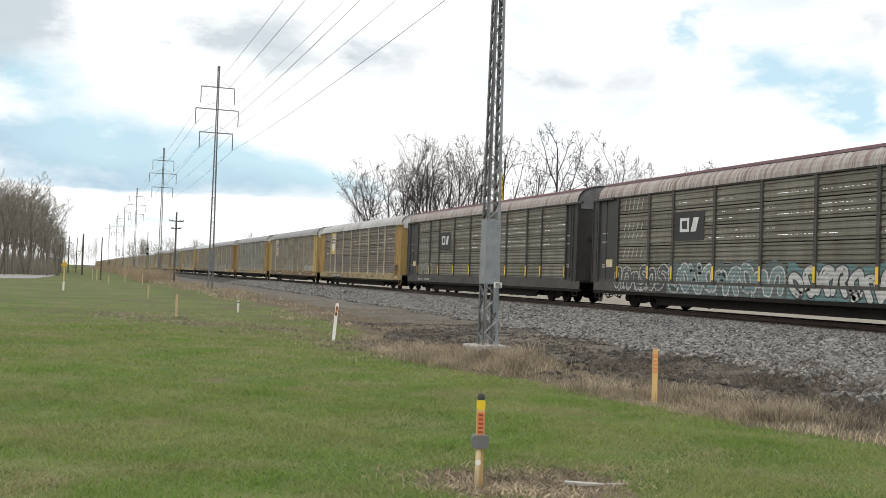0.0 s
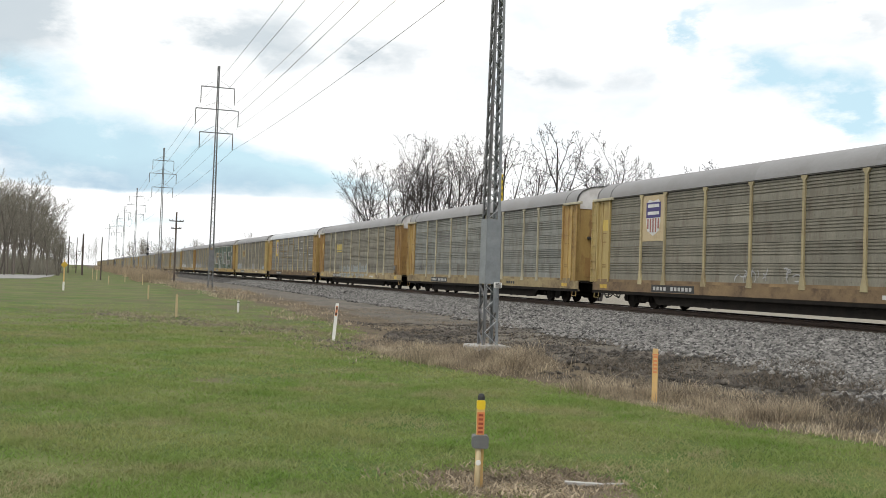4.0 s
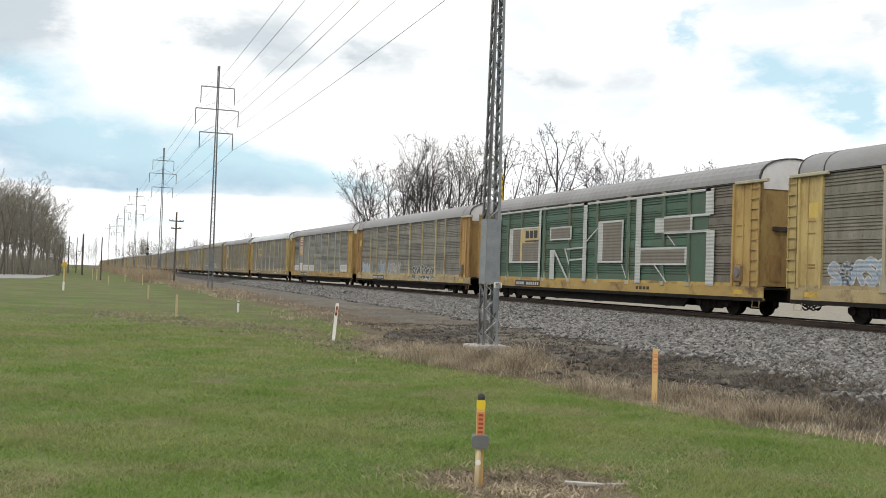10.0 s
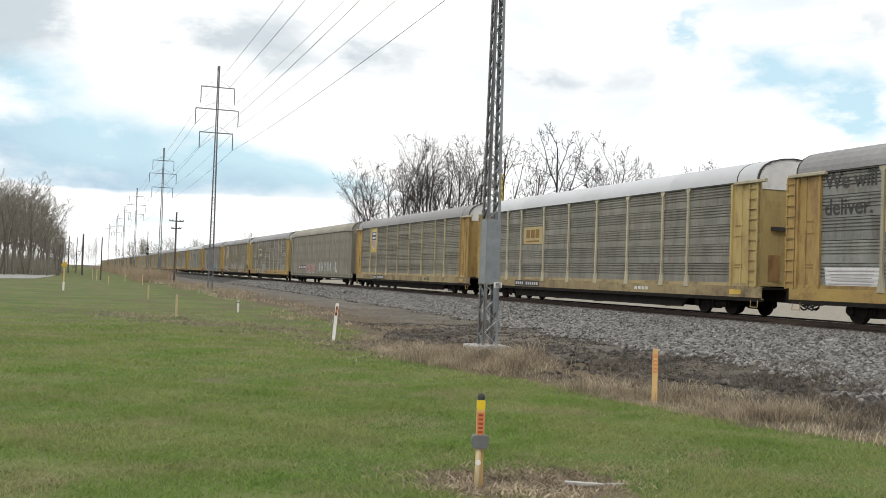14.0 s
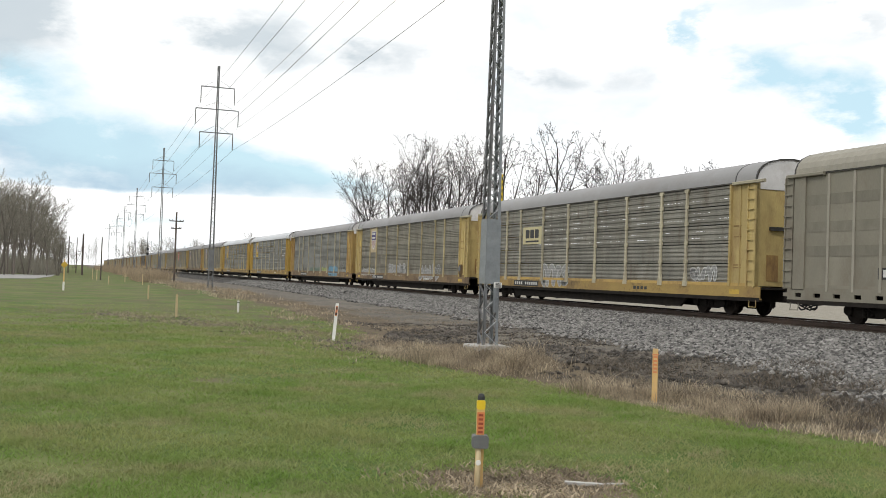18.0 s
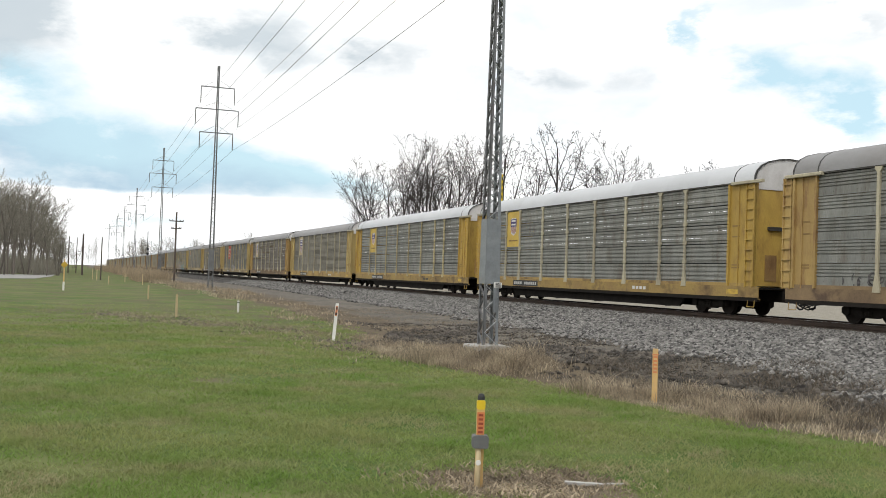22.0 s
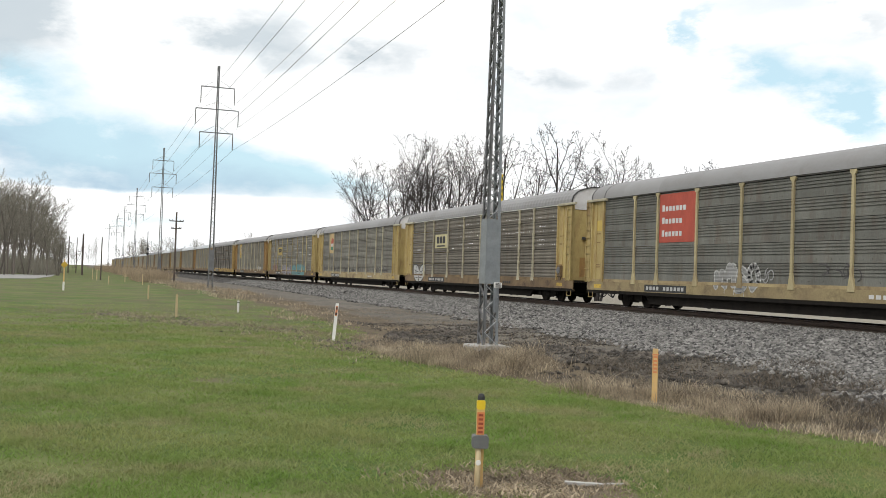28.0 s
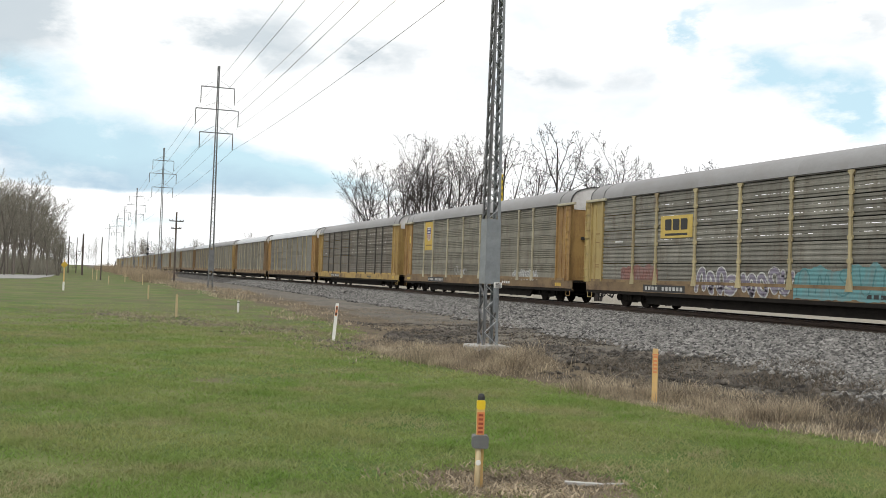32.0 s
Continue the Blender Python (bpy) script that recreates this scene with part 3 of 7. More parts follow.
def scatter_blades(n, px, py, height, width, lean, base_z):
    """Single curved blades: five points, three triangles each."""
    h = height * np.random.uniform(0.6, 1.3, n)
    a = np.random.uniform(0, math.tau, n)
    b = np.random.uniform(0, math.tau, n)
    ln = h * np.random.uniform(0.1, 1.0, n) * lean
    w = width * np.random.uniform(0.6, 1.3, n) / 2
    cx, cy, lx, ly = np.cos(a) * w, np.sin(a) * w, np.cos(b) * ln, np.sin(b) * ln
    v = np.empty((n, 5, 3), dtype=np.float32)
    v[:, 0] = np.stack([px - cx, py - cy, base_z], 1)
    v[:, 1] = np.stack([px + cx, py + cy, base_z], 1)
    v[:, 2] = np.stack([px - cx * 0.8 + lx * 0.35, py - cy * 0.8 + ly * 0.35, base_z + h * 0.6], 1)
    v[:, 3] = np.stack([px + cx * 0.8 + lx * 0.35, py + cy * 0.8 + ly * 0.35, base_z + h * 0.6], 1)
    v[:, 4] = np.stack([px + lx, py + ly, base_z + h], 1)
    k = np.arange(n)[:, None] * 5
    t = np.concatenate([k + np.array([0, 1, 3]), k + np.array([0, 3, 2]), k + np.array([2, 3, 4])], 1).reshape(-1, 3)
    return v.reshape(-1, 3), t


def build_lawn_grass():
    vs, ts, base = [], [], 0
    for y0, y1, n, h, w in ((3.2, 8, 120000, 0.040, 0.009), (8, 15, 120000, 0.044, 0.013), (15, 30, 90000, 0.046, 0.021), (30, 64, 45000, 0.045, 0.032)):
        y = np.random.uniform(y0, y1, n)
        x = np.random.uniform(-0.12 * y - 0.4, np.minimum(0.95 * y + 1.2, 8.6), n)
        lawn, _, _, bare = zones(x, y)
        tuft = 0.5 + 0.5 * ripple(x, y, 2.3, 5)
        keep = np.random.uniform(0, 1, n) < lawn * (0.3 + 0.7 * tuft) * smooth01((50 - y) / 26)
        x, y, tuft = x[keep], y[keep], tuft[keep]
        v, t = scatter_blades(len(x), x, y, h * (0.55 + 0.8 * tuft), w, 2.4, ground_height(x, y) - 0.005)
        vs.append(v), ts.append(t + base)
        base += len(v)
    return tagged(new("lawn_grass", tri_mesh("lawn_grass", np.concatenate(vs), np.concatenate(ts), M["grass"])),
                  "short patchy green lawn grass with faded tufts", "grass", kind="stuff")


def build_dry_grass():
    vs, ts, base = [], [], 0
    groups = []
    # tangled straw along the lawn's edge
    n = 26000
    y = np.random.uniform(5, 26, n)
    lawn_e, toe = np.interp(y, EDGE_Y, LAWN_X), np.interp(y, EDGE_Y, TOE_X)
    x = lawn_e + np.abs(np.random.normal(0, 0.45, n)) - 0.1
    keep = np.random.uniform(0, 1, n) < smooth01(0.45 + 0.9 * ripple(x, y, 0.9, 7))
    groups.append((x[keep], y[keep], 0.10 + 0.05 * ripple(x, y, 0.7, 9)[keep], 0.008, 1.9))
    # matted clumps in front of the tower and beside the orange marker
    for x0, y0, x1, y1, wide, k, h in ((6.25, 19.6, 7.5, 16.6, 0.7, 8500, 0.36), (7.4, 19.6, 8.5, 17.6, 0.6, 4500, 0.28), (6.9, 22.6, 8.0, 21.2, 0.6, 2600, 0.24),
                                       (7.5, 14.2, 8.2, 12.0, 0.5, 5200, 0.27), (8.3, 11.8, 9.0, 8.0, 0.6, 9500, 0.25), (8.8, 13.2, 9.6, 10.5, 0.5, 3000, 0.3), (9.2, 15.0, 10.2, 13.4, 0.6, 1200, 0.22)):
        f = np.random.uniform(0, 1, k)
        gx = x0 + (x1 - x0) * f + np.random.normal(0, wide * 0.5, k)
        gy = y0 + (y1 - y0) * f + np.random.normal(0, wide * 0.6, k)
        keep = np.random.uniform(0, 1, k) < smooth01(0.5 + 1.3 * ripple(gx, gy, 2.3, 6))
        gx, gy = gx[keep], gy[keep]
        groups.append((gx, gy, h * (0.7 + 0.6 * ripple(gx, gy, 2.9, 3)), 0.008, 1.35))
    # pale dead grass along the track further off
    k = 16000
    gy = np.random.uniform(30, 116, k)
    gx = np.interp(gy, EDGE_Y, LAWN_X) + np.random.uniform(-1.6, 2.4, k)
    keep = np.random.uniform(0, 1, k) < smooth01(0.35 + 1.1 * ripple(gx, gy * 0.35, 0.9, 6))
    gx, gy = gx[keep], gy[keep]
    groups.append((gx, gy, 0.10 + 0.28 * smooth01((gy - 40) / 50), 0.022, 1.2))
    # broken straw along the dug line
    k = 3600
    seg = np.random.randint(0, len(RUT) - 1, k)
    f = np.random.uniform(0, 1, k)
    pa, pb = np.array(RUT)[seg], np.array(RUT)[seg + 1]
    gx = pa[:, 0] + (pb[:, 0] - pa[:, 0]) * f + np.random.normal(0, 0.75, k)
    gy = pa[:, 1] + (pb[:, 1] - pa[:, 1]) * f + np.random.normal(0, 1.9, k)
    groups.append((gx, gy, np.full(k, 0.09), 0.014, 2.2))
    # trash and straw round the nearest marker
    gx, gy = np.random.normal(3.55, 0.45, 3200), np.random.normal(7.8, 0.36, 3200)
    groups.append((gx, gy, np.full(3200, 0.045), 0.02, 2.6))
    for x, y, h, w, lean in groups:
        v, t = scatter_blades(len(x), x, y, np.maximum(h, 0.04), w, lean, ground_height(x, y) - 0.01)
        vs.append(v), ts.append(t + base)
        base += len(v)
    tagged(new("dry_grass", tri_mesh("dry_grass", np.concatenate(vs), np.concatenate(ts), M["straw"])),
           "tangled dry straw-coloured grass along the lawn's edge", "grass", kind="stuff")
    # thin standing dead stems on the dark bank
    n = 20000
    y = np.random.uniform(9.5, 23, n)
    x = np.random.uniform(0.0, 1.0, n) * (np.interp(y, EDGE_Y, TOE_X) + 1.2 - 8.6) + 8.6
    keep = np.random.uniform(0, 1, n) < smooth01(0.35 + 1.2 * ripple(x, y, 1.4, 11)) * smooth01((20 - y) / 5 + 0.2)
    x, y = x[keep], y[keep]
    v, t = scatter_blades(len(x), x, y, 0.17 + 0.07 * ripple(x, y, 1.1, 2), 0.007, 1.5, ground_height(x, y) - 0.01)
    tagged(new("dead_stems", tri_mesh("dead_stems", v, t, M["stem"])), "thin dark dead stems standing on the soil bank", "weeds", kind="stuff")
    # darker broken weeds on the soil bank
    n = 13000
    y = np.random.uniform(7, 50, n)
    lawn_e, toe = np.interp(y, EDGE_Y, LAWN_X), np.interp(y, EDGE_Y, TOE_X)
    x = lawn_e + np.random.uniform(0.2, 1.05, n) * (toe - lawn_e)
    keep = np.random.uniform(0, 1, n) < smooth01(0.45 + 0.9 * ripple(x, y, 0.8, 4))
    x, y = x[keep], y[keep]
    v, t = scatter_blades(len(x), x, y, np.full(len(x), 0.11), 0.009, 2.4, ground_height(x, y) - 0.01)
    tagged(new("dead_weeds", tri_mesh("dead_weeds", v, t, M["weed"])), "low brown dead weeds on the dark soil bank", "weeds", kind="stuff")


def build_ballast():
    """Loose stones: uneven eight-sided lumps."""
    vs, ts, base = [], [], 0
    oct_v = np.array([(1, 0, 0), (-1, 0, 0), (0, 1, 0), (0, -1, 0), (0, 0, 1), (0, 0, -1.0)])
    oct_t = np.array([(0, 2, 4), (2, 1, 4), (1, 3, 4), (3, 0, 4), (2, 0, 5), (1, 2, 5), (3, 1, 5), (0, 3, 5)])
    for y0, y1, n, size in ((5, 20, 34000, 0.07), (20, 36, 32000, 0.077), (36, 70, 30000, 0.08), (70, 130, 12000, 0.11)):
        y = np.random.uniform(y0, y1, n)
        toe = np.interp(y, EDGE_Y, TOE_X)
        x = np.random.uniform(toe - 0.9, 23.9, n)
        keep = (np.random.uniform(0, 1, n) < zones(x, y)[2]) & (x < 1.35 * y + 4)
        x, y = x[keep], y[keep]
        n = len(x)
        s = size * np.random.uniform(0.55, 1.35, (n, 1, 1))
        v = oct_v[None] * s * np.random.uniform(0.6, 1.25, (n, 6, 1))
        v[:, :, 2] *= 0.75
        a = np.random.uniform(0, math.tau, n)
        tl = np.random.uniform(-0.7, 0.7, n)
        c, sn = np.cos(a)[:, None], np.sin(a)[:, None]
        vx, vy, vz = v[:, :, 0], v[:, :, 1], v[:, :, 2]
        vy, vz = vy * np.cos(tl)[:, None] - vz * np.sin(tl)[:, None], vy * np.sin(tl)[:, None] + vz * np.cos(tl)[:, None]
        v = np.stack([vx * c - vy * sn + x[:, None], vx * sn + vy * c + y[:, None], vz + (ground_height(x, y) + size * 0.2)[:, None]], 2)
        vs.append(v.reshape(-1, 3))
        ts.append((oct_t[None] + np.arange(n)[:, None, None] * 6).reshape(-1, 3) + base)
        base += 6 * n
    return tagged(new("ballast", tri_mesh("ballast", np.concatenate(vs), np.concatenate(ts), M["stone"])),
                  "loose grey crushed-stone track ballast", "ballast", kind="stuff")


def lumps(n, x, y, size, sink):
    """Uneven eight-sided lumps lying on the ground."""
    oct_v = np.array([(1, 0, 0), (-1, 0, 0), (0, 1, 0), (0, -1, 0), (0, 0, 1), (0, 0, -1.0)])
    oct_t = np.array([(0, 2, 4), (2, 1, 4), (1, 3, 4), (3, 0, 4), (2, 0, 5), (1, 2, 5), (3, 1, 5), (0, 3, 5)])
    v = oct_v[None] * (size * np.random.uniform(0.3, 1.4, (n, 1, 1)) ** 1.5) * np.random.uniform(0.6, 1.3, (n, 6, 1))
    v[:, :, 2] *= 0.7
    a = np.random.uniform(0, math.tau, n)
    c, s = np.cos(a)[:, None], np.sin(a)[:, None]
    vx, vy, vz = v[:, :, 0], v[:, :, 1], v[:, :, 2]
    v = np.stack([vx * c - vy * s + x[:, None], vx * s + vy * c + y[:, None], vz + (ground_height(x, y) + sink)[:, None]], 2)
    return v.reshape(-1, 3), (oct_t[None] + np.arange(n)[:, None, None] * 6).reshape(-1, 3)


def build_clods():
    n = 44000
    y = np.random.uniform(9, 36, n)
    lawn_e, toe = np.interp(y, EDGE_Y, LAWN_X), np.interp(y, EDGE_Y, TOE_X)
    x = lawn_e + 0.7 + np.random.uniform(0, 1, n) * (toe - lawn_e)
    keep = np.random.uniform(0, 1, n) < smooth01(0.5 + 0.9 * ripple(x, y, 1.2, 8))
    x, y = x[keep], y[keep]
    v, t = lumps(len(x), x, y, 0.028 + 0.045 * smooth01(0.3 + ripple(x, y, 0.9, 2))[:, None, None], 0.0)
    k = 1700
    seg, f = np.random.randint(0, len(RUT) - 1, k), np.random.uniform(0, 1, k)
    pa, pb = np.array(RUT)[seg], np.array(RUT)[seg + 1]
    v2, t2 = lumps(k, pa[:, 0] + (pb[:, 0] - pa[:, 0]) * f + np.random.normal(0, 0.5, k), pa[:, 1] + (pb[:, 1] - pa[:, 1]) * f + np.random.normal(0, 1.1, k), 0.034, 0.0)
    v, t = np.concatenate([v, v2]), np.concatenate([t, t2 + len(v)])
    tagged(new("soil_clods", tri_mesh("soil_clods", v, t, M["clod"])), "dark broken clods of dug soil on the bank", "soil", kind="stuff")
    n = 420
    v, t = lumps(n, np.random.normal(3.6, 0.33, n), np.random.normal(7.75, 0.32, n), 0.02, 0.0)
    tagged(new("leaf_litter", tri_mesh("leaf_litter", v, t, M["weed"])), "brown litter and twigs round the marker", "litter", kind="stuff")
    bits = thing("broken_board", on_ground(4.05, 7.62) @ pose(0, 0, 0.02, 0, 3, -14), "weathered grey broken board lying in the grass", "board")
    part("plank", Build().box(-0.17, 0.17, -0.03, 0.03, -0.012, 0.012, 0.004).mesh("plank", M["concrete"]), bits)
    part("splinter", Build().bar((0.12, 0.03, 0.0), (0.34, 0.06, 0.01), 0.03, 0.015).mesh("splinter", M["concrete"]), bits)


build_clods()
build_lawn_grass()
build_dry_grass()
build_ballast()


# ---- lattice power towers ----
TOWER_H = 16.9
ARMS = ((13.9, 1.62), (12.1, 1.26), (15.6, 1.27))


def tower_half(z):
    return max(0.2 - 0.0076 * z, 0.085)


def build_tower(at, near):
    tw = thing("power_tower", at, "slim galvanised steel lattice power tower with three crossarms", "power tower", "towers along the railway")
    turn = pose(0, 0, 0, 0, 0, 0)
    metal = M["galv"] if near else M["galv_dark"]

    def leg():
        b = Build()
        w = 0.068
        z = [0, 13.6, TOWER_H]
        for (ax, ay) in ((1, 0), (0, 1)):
            rows = []
            for zz in z:
                h = tower_half(zz)
                p = [(h, h), (h - w * ax, h - w * ay), (h - w * ax - 0.012 * ay, h - w * ay - 0.012 * ax), (h - 0.012 * ay, h - 0.012 * ax)]
                rows += [(x, y, zz) for x, y in p]
            b.add(rows, [(i + o, (i + 1) % 4 + o, (i + 1) % 4 + 4 + o, i + 4 + o) for o in (0, 4) for i in range(4)] + [(0, 3, 2, 1), (8, 9, 10, 11)])
        return b

    def laces():
        out = []
        z, k = 0.05, 0
        while z < TOWER_H - 0.4:
            h0 = tower_half(z)
            step = h0 * 1.5
            h1 = tower_half(z + step)
            s = 1 if k % 2 else -1
            out.append(((-s * (h0 - 0.03), -h0 + 0.014, z), (s * (h1 - 0.03), -h1 + 0.014, z + step)))
            z, k = z + step, k + 1
        return out

    def lace():
        b = Build()
        for p, q in laces():
            b.bar(p, q, 0.04, 0.012)
        return b

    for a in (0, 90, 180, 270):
        # near tower: turned-away faces get darker steel, their shade put into the colour
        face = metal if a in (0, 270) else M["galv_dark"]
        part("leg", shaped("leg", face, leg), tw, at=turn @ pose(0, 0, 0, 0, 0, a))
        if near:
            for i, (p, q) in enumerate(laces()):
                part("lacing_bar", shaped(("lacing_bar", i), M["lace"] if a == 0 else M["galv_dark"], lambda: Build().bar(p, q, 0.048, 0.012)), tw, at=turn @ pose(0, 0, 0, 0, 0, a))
        else:
            part("lacing", shaped("lacing", metal, lace), tw, at=turn @ pose(0, 0, 0, 0, 0, a))["kind"] = "stuff"

    def guard():
        h0, h1 = tower_half(1.55) + 0.012, tower_half(3.15) + 0.012
        return Build().add([(-h0, -h0, 1.55), (h0, -h0, 1.55), (h1, -h1, 3.15), (-h1, -h1, 3.15),
                            (-h0, -h0 + 0.006, 1.55), (h0, -h0 + 0.006, 1.55), (h1, -h1 + 0.006, 3.15), (-h1, -h1 + 0.006, 3.15)],
                           [(0, 1, 2, 3), (7, 6, 5, 4), (0, 4, 5, 1), (2, 6, 7, 3), (1, 5, 6, 2), (3, 7, 4, 0)])

    for a in (0, 90, 180, 270):
        part("climb_guard", shaped("climb_guard", metal, guard), tw, "smooth sheet-metal climb guard", turn @ pose(0, 0, 0, 0, 0, a))
    for z, reach in ARMS:
        arm = part("crossarm", shaped(("crossarm", reach), M["galv_dark"], lambda: Build().box(-reach, reach, -0.035, 0.035, -0.035, 0.035)
                                      .bar((-reach * 0.75, 0, 0.05), (0, 0, 0.62), 0.025).bar((reach * 0.75, 0, 0.05), (0, 0, 0.62), 0.025)), tw, at=pose(0, 0, z))
        for s in (-1, 1):
            part("insulator", shaped("insulator", M["galv_dark"], lambda: Build().tube(
                [(0, 0, -0.05 - 0.07 * i) for i in range(18)], [0.025 if i % 2 else 0.05 for i in range(18)], 8)), arm, "string of insulator discs", pose(s * (reach - 0.01), 0, 0))
    part("peak_cap", shaped("peak_cap", M["galv_dark"], lambda: Build().box(-0.1, 0.1, -0.1, 0.1, TOWER_H - 0.05, TOWER_H + 0.35, 0.03)), tw)
    part("footing", shaped("footing", M["concrete"], lambda: Build().box(-0.46, 0.46, -0.46, 0.46, -0.3, 0.035, 0.03)), tw, "square concrete footing", turn)
    if near:
        part("service_box", shaped("plate", M["white_paint"], lambda: Build().box(-0.10, 0.10, -0.04, 0.0, -0.07, 0.07, 0.01)), tw, "small white metal box", turn @ pose(0.13, -0.22, 1.52))
        for i in range(4):
            part("label_bar", shaped("label_bar", M["dark_paint"], lambda: Build().box(-0.07, 0.07, -0.003, 0.0, -0.008, 0.008)), tw, at=turn @ pose(0.13, -0.264, 1.56 - 0.028 * i))
        part("cable_duct", shaped("duct", M["galv"], lambda: Build().box(-0.04, 0.04, -0.05, 0, 0.85, 1.5, 0.008)), tw, at=turn @ pose(0.07, -0.2, 0))
        part("warning_strip", shaped("strip", M["marker_yellow"], lambda: Build().box(-0.022, 0.022, -0.004, 0.0, 3.62, 4.28)), tw, "narrow yellow warning strip", turn @ pose(0.19, -0.165, 0))
        for i in range(4):
            part("letter_bar", shaped("lbar", M["dark_paint"], lambda: Build().box(-0.012, 0.012, -0.004, 0, -0.04, 0.04)), tw, at=turn @ pose(0.19, -0.1695, 3.72 + 0.15 * i))
    return tw


TOWER_Y = (-32.0, 23.6, 79.5, 131.0, 189.5, 237.0, 281.0, 347.0)
TOWER_K = (1.0, 1.0, 1.0, 0.955, 0.905, 0.87, 0.855, 0.87)   # heights against the first
for i, y in enumerate(TOWER_Y):
    build_tower(pose(TOWER_X, y, -0.62) @ Matrix.Diagonal((1, 1, TOWER_K[i], 1)), i == 1)


def build_wires():
    for z, reach in ARMS:
        for s in (-1, 1):
            line = thing("power_line", pose(0, 0, 0), "thin sagging aluminium power line between lattice towers", "power line", "power lines on the towers")
            for a, b, ka, kb in zip(TOWER_Y[:-1], TOWER_Y[1:], TOWER_K[:-1], TOWER_K[1:]):
                pts = []
                for k in range(17):
                    f = k / 16
                    pts.append((TOWER_X + s * (reach + 0.01), a + (b - a) * f, (z - 1.26) * (ka + (kb - ka) * f) - 0.62 - 0.3 * 4 * f * (1 - f) * ((b - a) / 56) ** 2))
                part("wire", Build().tube(pts, 0.012 if a < 30 else 0.010, 5).mesh("wire", M["wire"]), line)


build_wires()


# ---- marker posts, signs, poles ----
def build_yellow_marker(at):
    mk = thing("utility_marker", at, "yellow utility marker post with orange decal and grey test box", "marker post")
    part("post", Build().box(-0.032, 0.032, -0.03, 0.03, -0.2, 0.70, 0.008).mesh("post", M["tan_post"]), mk)
    part("pipe", Build().tube([(-0.012, -0.05, -0.1), (-0.012, -0.05, 0.38)], 0.022, 10).mesh("pipe", M["pale_post"], True), mk, "pale conduit pipe")
    part("test_box", Build().box(-0.066, 0.066, -0.085, 0.035, 0.325, 0.425, 0.012).mesh("test_box", M["galv_dark"]), mk, "grey metal test box")
    part("reflector", Build().tube([(-0.012, -0.070, 0.21), (-0.012, -0.076, 0.21)], 0.022, 12).mesh("reflector", M["white_paint"]), mk, "round white reflector")
    part("cap", Build().box(-0.034, 0.034, -0.033, 0.033, 0.63, 0.705, 0.01).mesh("cap", M["marker_yellow"]), mk, "bright yellow cap")
    part("knob", Build().tube([(0, 0, 0.705), (0, 0, 0.735), (0, 0, 0.755)], [0.03, 0.03, 0.018], 10).mesh("knob", M["dark_paint"]), mk, "dark top cap")
    dec = part("decal", Build().box(-0.030, 0.030, -0.036, -0.031, 0.43, 0.61).mesh("decal", M["orange"]), mk, "faded orange warning decal")
    for i in range(5):
        part("letter_bar", shaped("mbar", M["decal_red"], lambda: Build().box(-0.018, 0.018, -0.003, 0.0, -0.009, 0.009)), dec, at=pose(0.0, -0.037, 0.45 + 0.034 * i))
    return mk


def build_orange_marker(at, height, lean=0, decal=True):
    mk = thing("marker_post", at @ pose(0, 0, 0, 0, lean, 0), "tan flexible marker post with faded orange decal" if decal else "plain weathered tan marker post in the grass", "marker post", "marker posts")
    part("post", Build().box(-0.038, 0.038, -0.014, 0.014, -0.2, height, 0.006).mesh("post", M["tan_post" if decal else "pale_post"]), mk)
    if not decal:
        return mk
    dec = part("decal", Build().box(-0.03, 0.03, -0.019, -0.015, height * 0.55, height * 0.87).mesh("decal", M["orange"]), mk, "faded orange decal")
    for i in range(4):
        part("letter_bar", shaped("obar", M["tan_post"], lambda: Build().box(-0.022, 0.022, -0.003, 0, -0.012, 0.012)), dec, at=pose(0, -0.0195, height * (0.6 + 0.07 * i)))
    part("tie_band", Build().box(-0.043, 0.043, -0.019, 0.019, height * 0.88, height * 0.9).mesh("tie_band", M["orange"]), mk)
    return mk


def build_white_marker(at, height, lean, decal):
    mk = thing("marker_post", at @ pose(0, 0, 0, 0, lean, 0), "slender white flat marker post in the grass", "marker post", "marker posts")
    part("post", Build().box(-0.04, 0.04, -0.012, 0.012, -0.2, height, 0.005).mesh("post", M["white_paint"]), mk)
    if decal:
        part("decal", Build().box(-0.027, 0.027, -0.017, -0.013, height * 0.66, height * 0.92).mesh("decal", M["orange"]), mk, "orange and black warning decal")
        for i in range(2):
            part("letter_bar", shaped("wbar", M["dark_paint"], lambda: Build().box(-0.02, 0.02, -0.003, 0, -0.03, 0.03)), mk, at=pose(0, -0.0175, height * (0.72 + 0.14 * i)))
    else:
        part("band", Build().box(-0.042, 0.042, -0.014, 0.014, height * 0.8, height * 0.88).mesh("band", M["dark_paint"]), mk, "dark band")
    return mk


build_yellow_marker(on_ground(3.14, 7.73) @ pose(0, 0, 0, 0, 0, -18))
build_orange_marker(on_ground(7.71, 12.54) @ pose(0, 0, 0, 0, 0, -30), 0.76)
build_white_marker(on_ground(6.05, 24.7) @ pose(0, 0, 0, 0, 0, -14), 0.93, 4, True)
build_orange_marker(on_ground(3.23, 35.3), 0.76, 0, False)
build_white_marker(on_ground(6.04, 40.4), 0.46, 0, False)
build_orange_marker(on_ground(3.54, 54.3), 0.72, 0, False)
for x, y, h in ((2.8, 95.7, 0.75), (5.82, 97.8, 1.0), (2.2, 118.0, 1.2), (1.9, 128.0, 1.2), (4.8, 110.0, 0.8)):
    build_orange_marker(on_ground(x, y), h, 0, False)


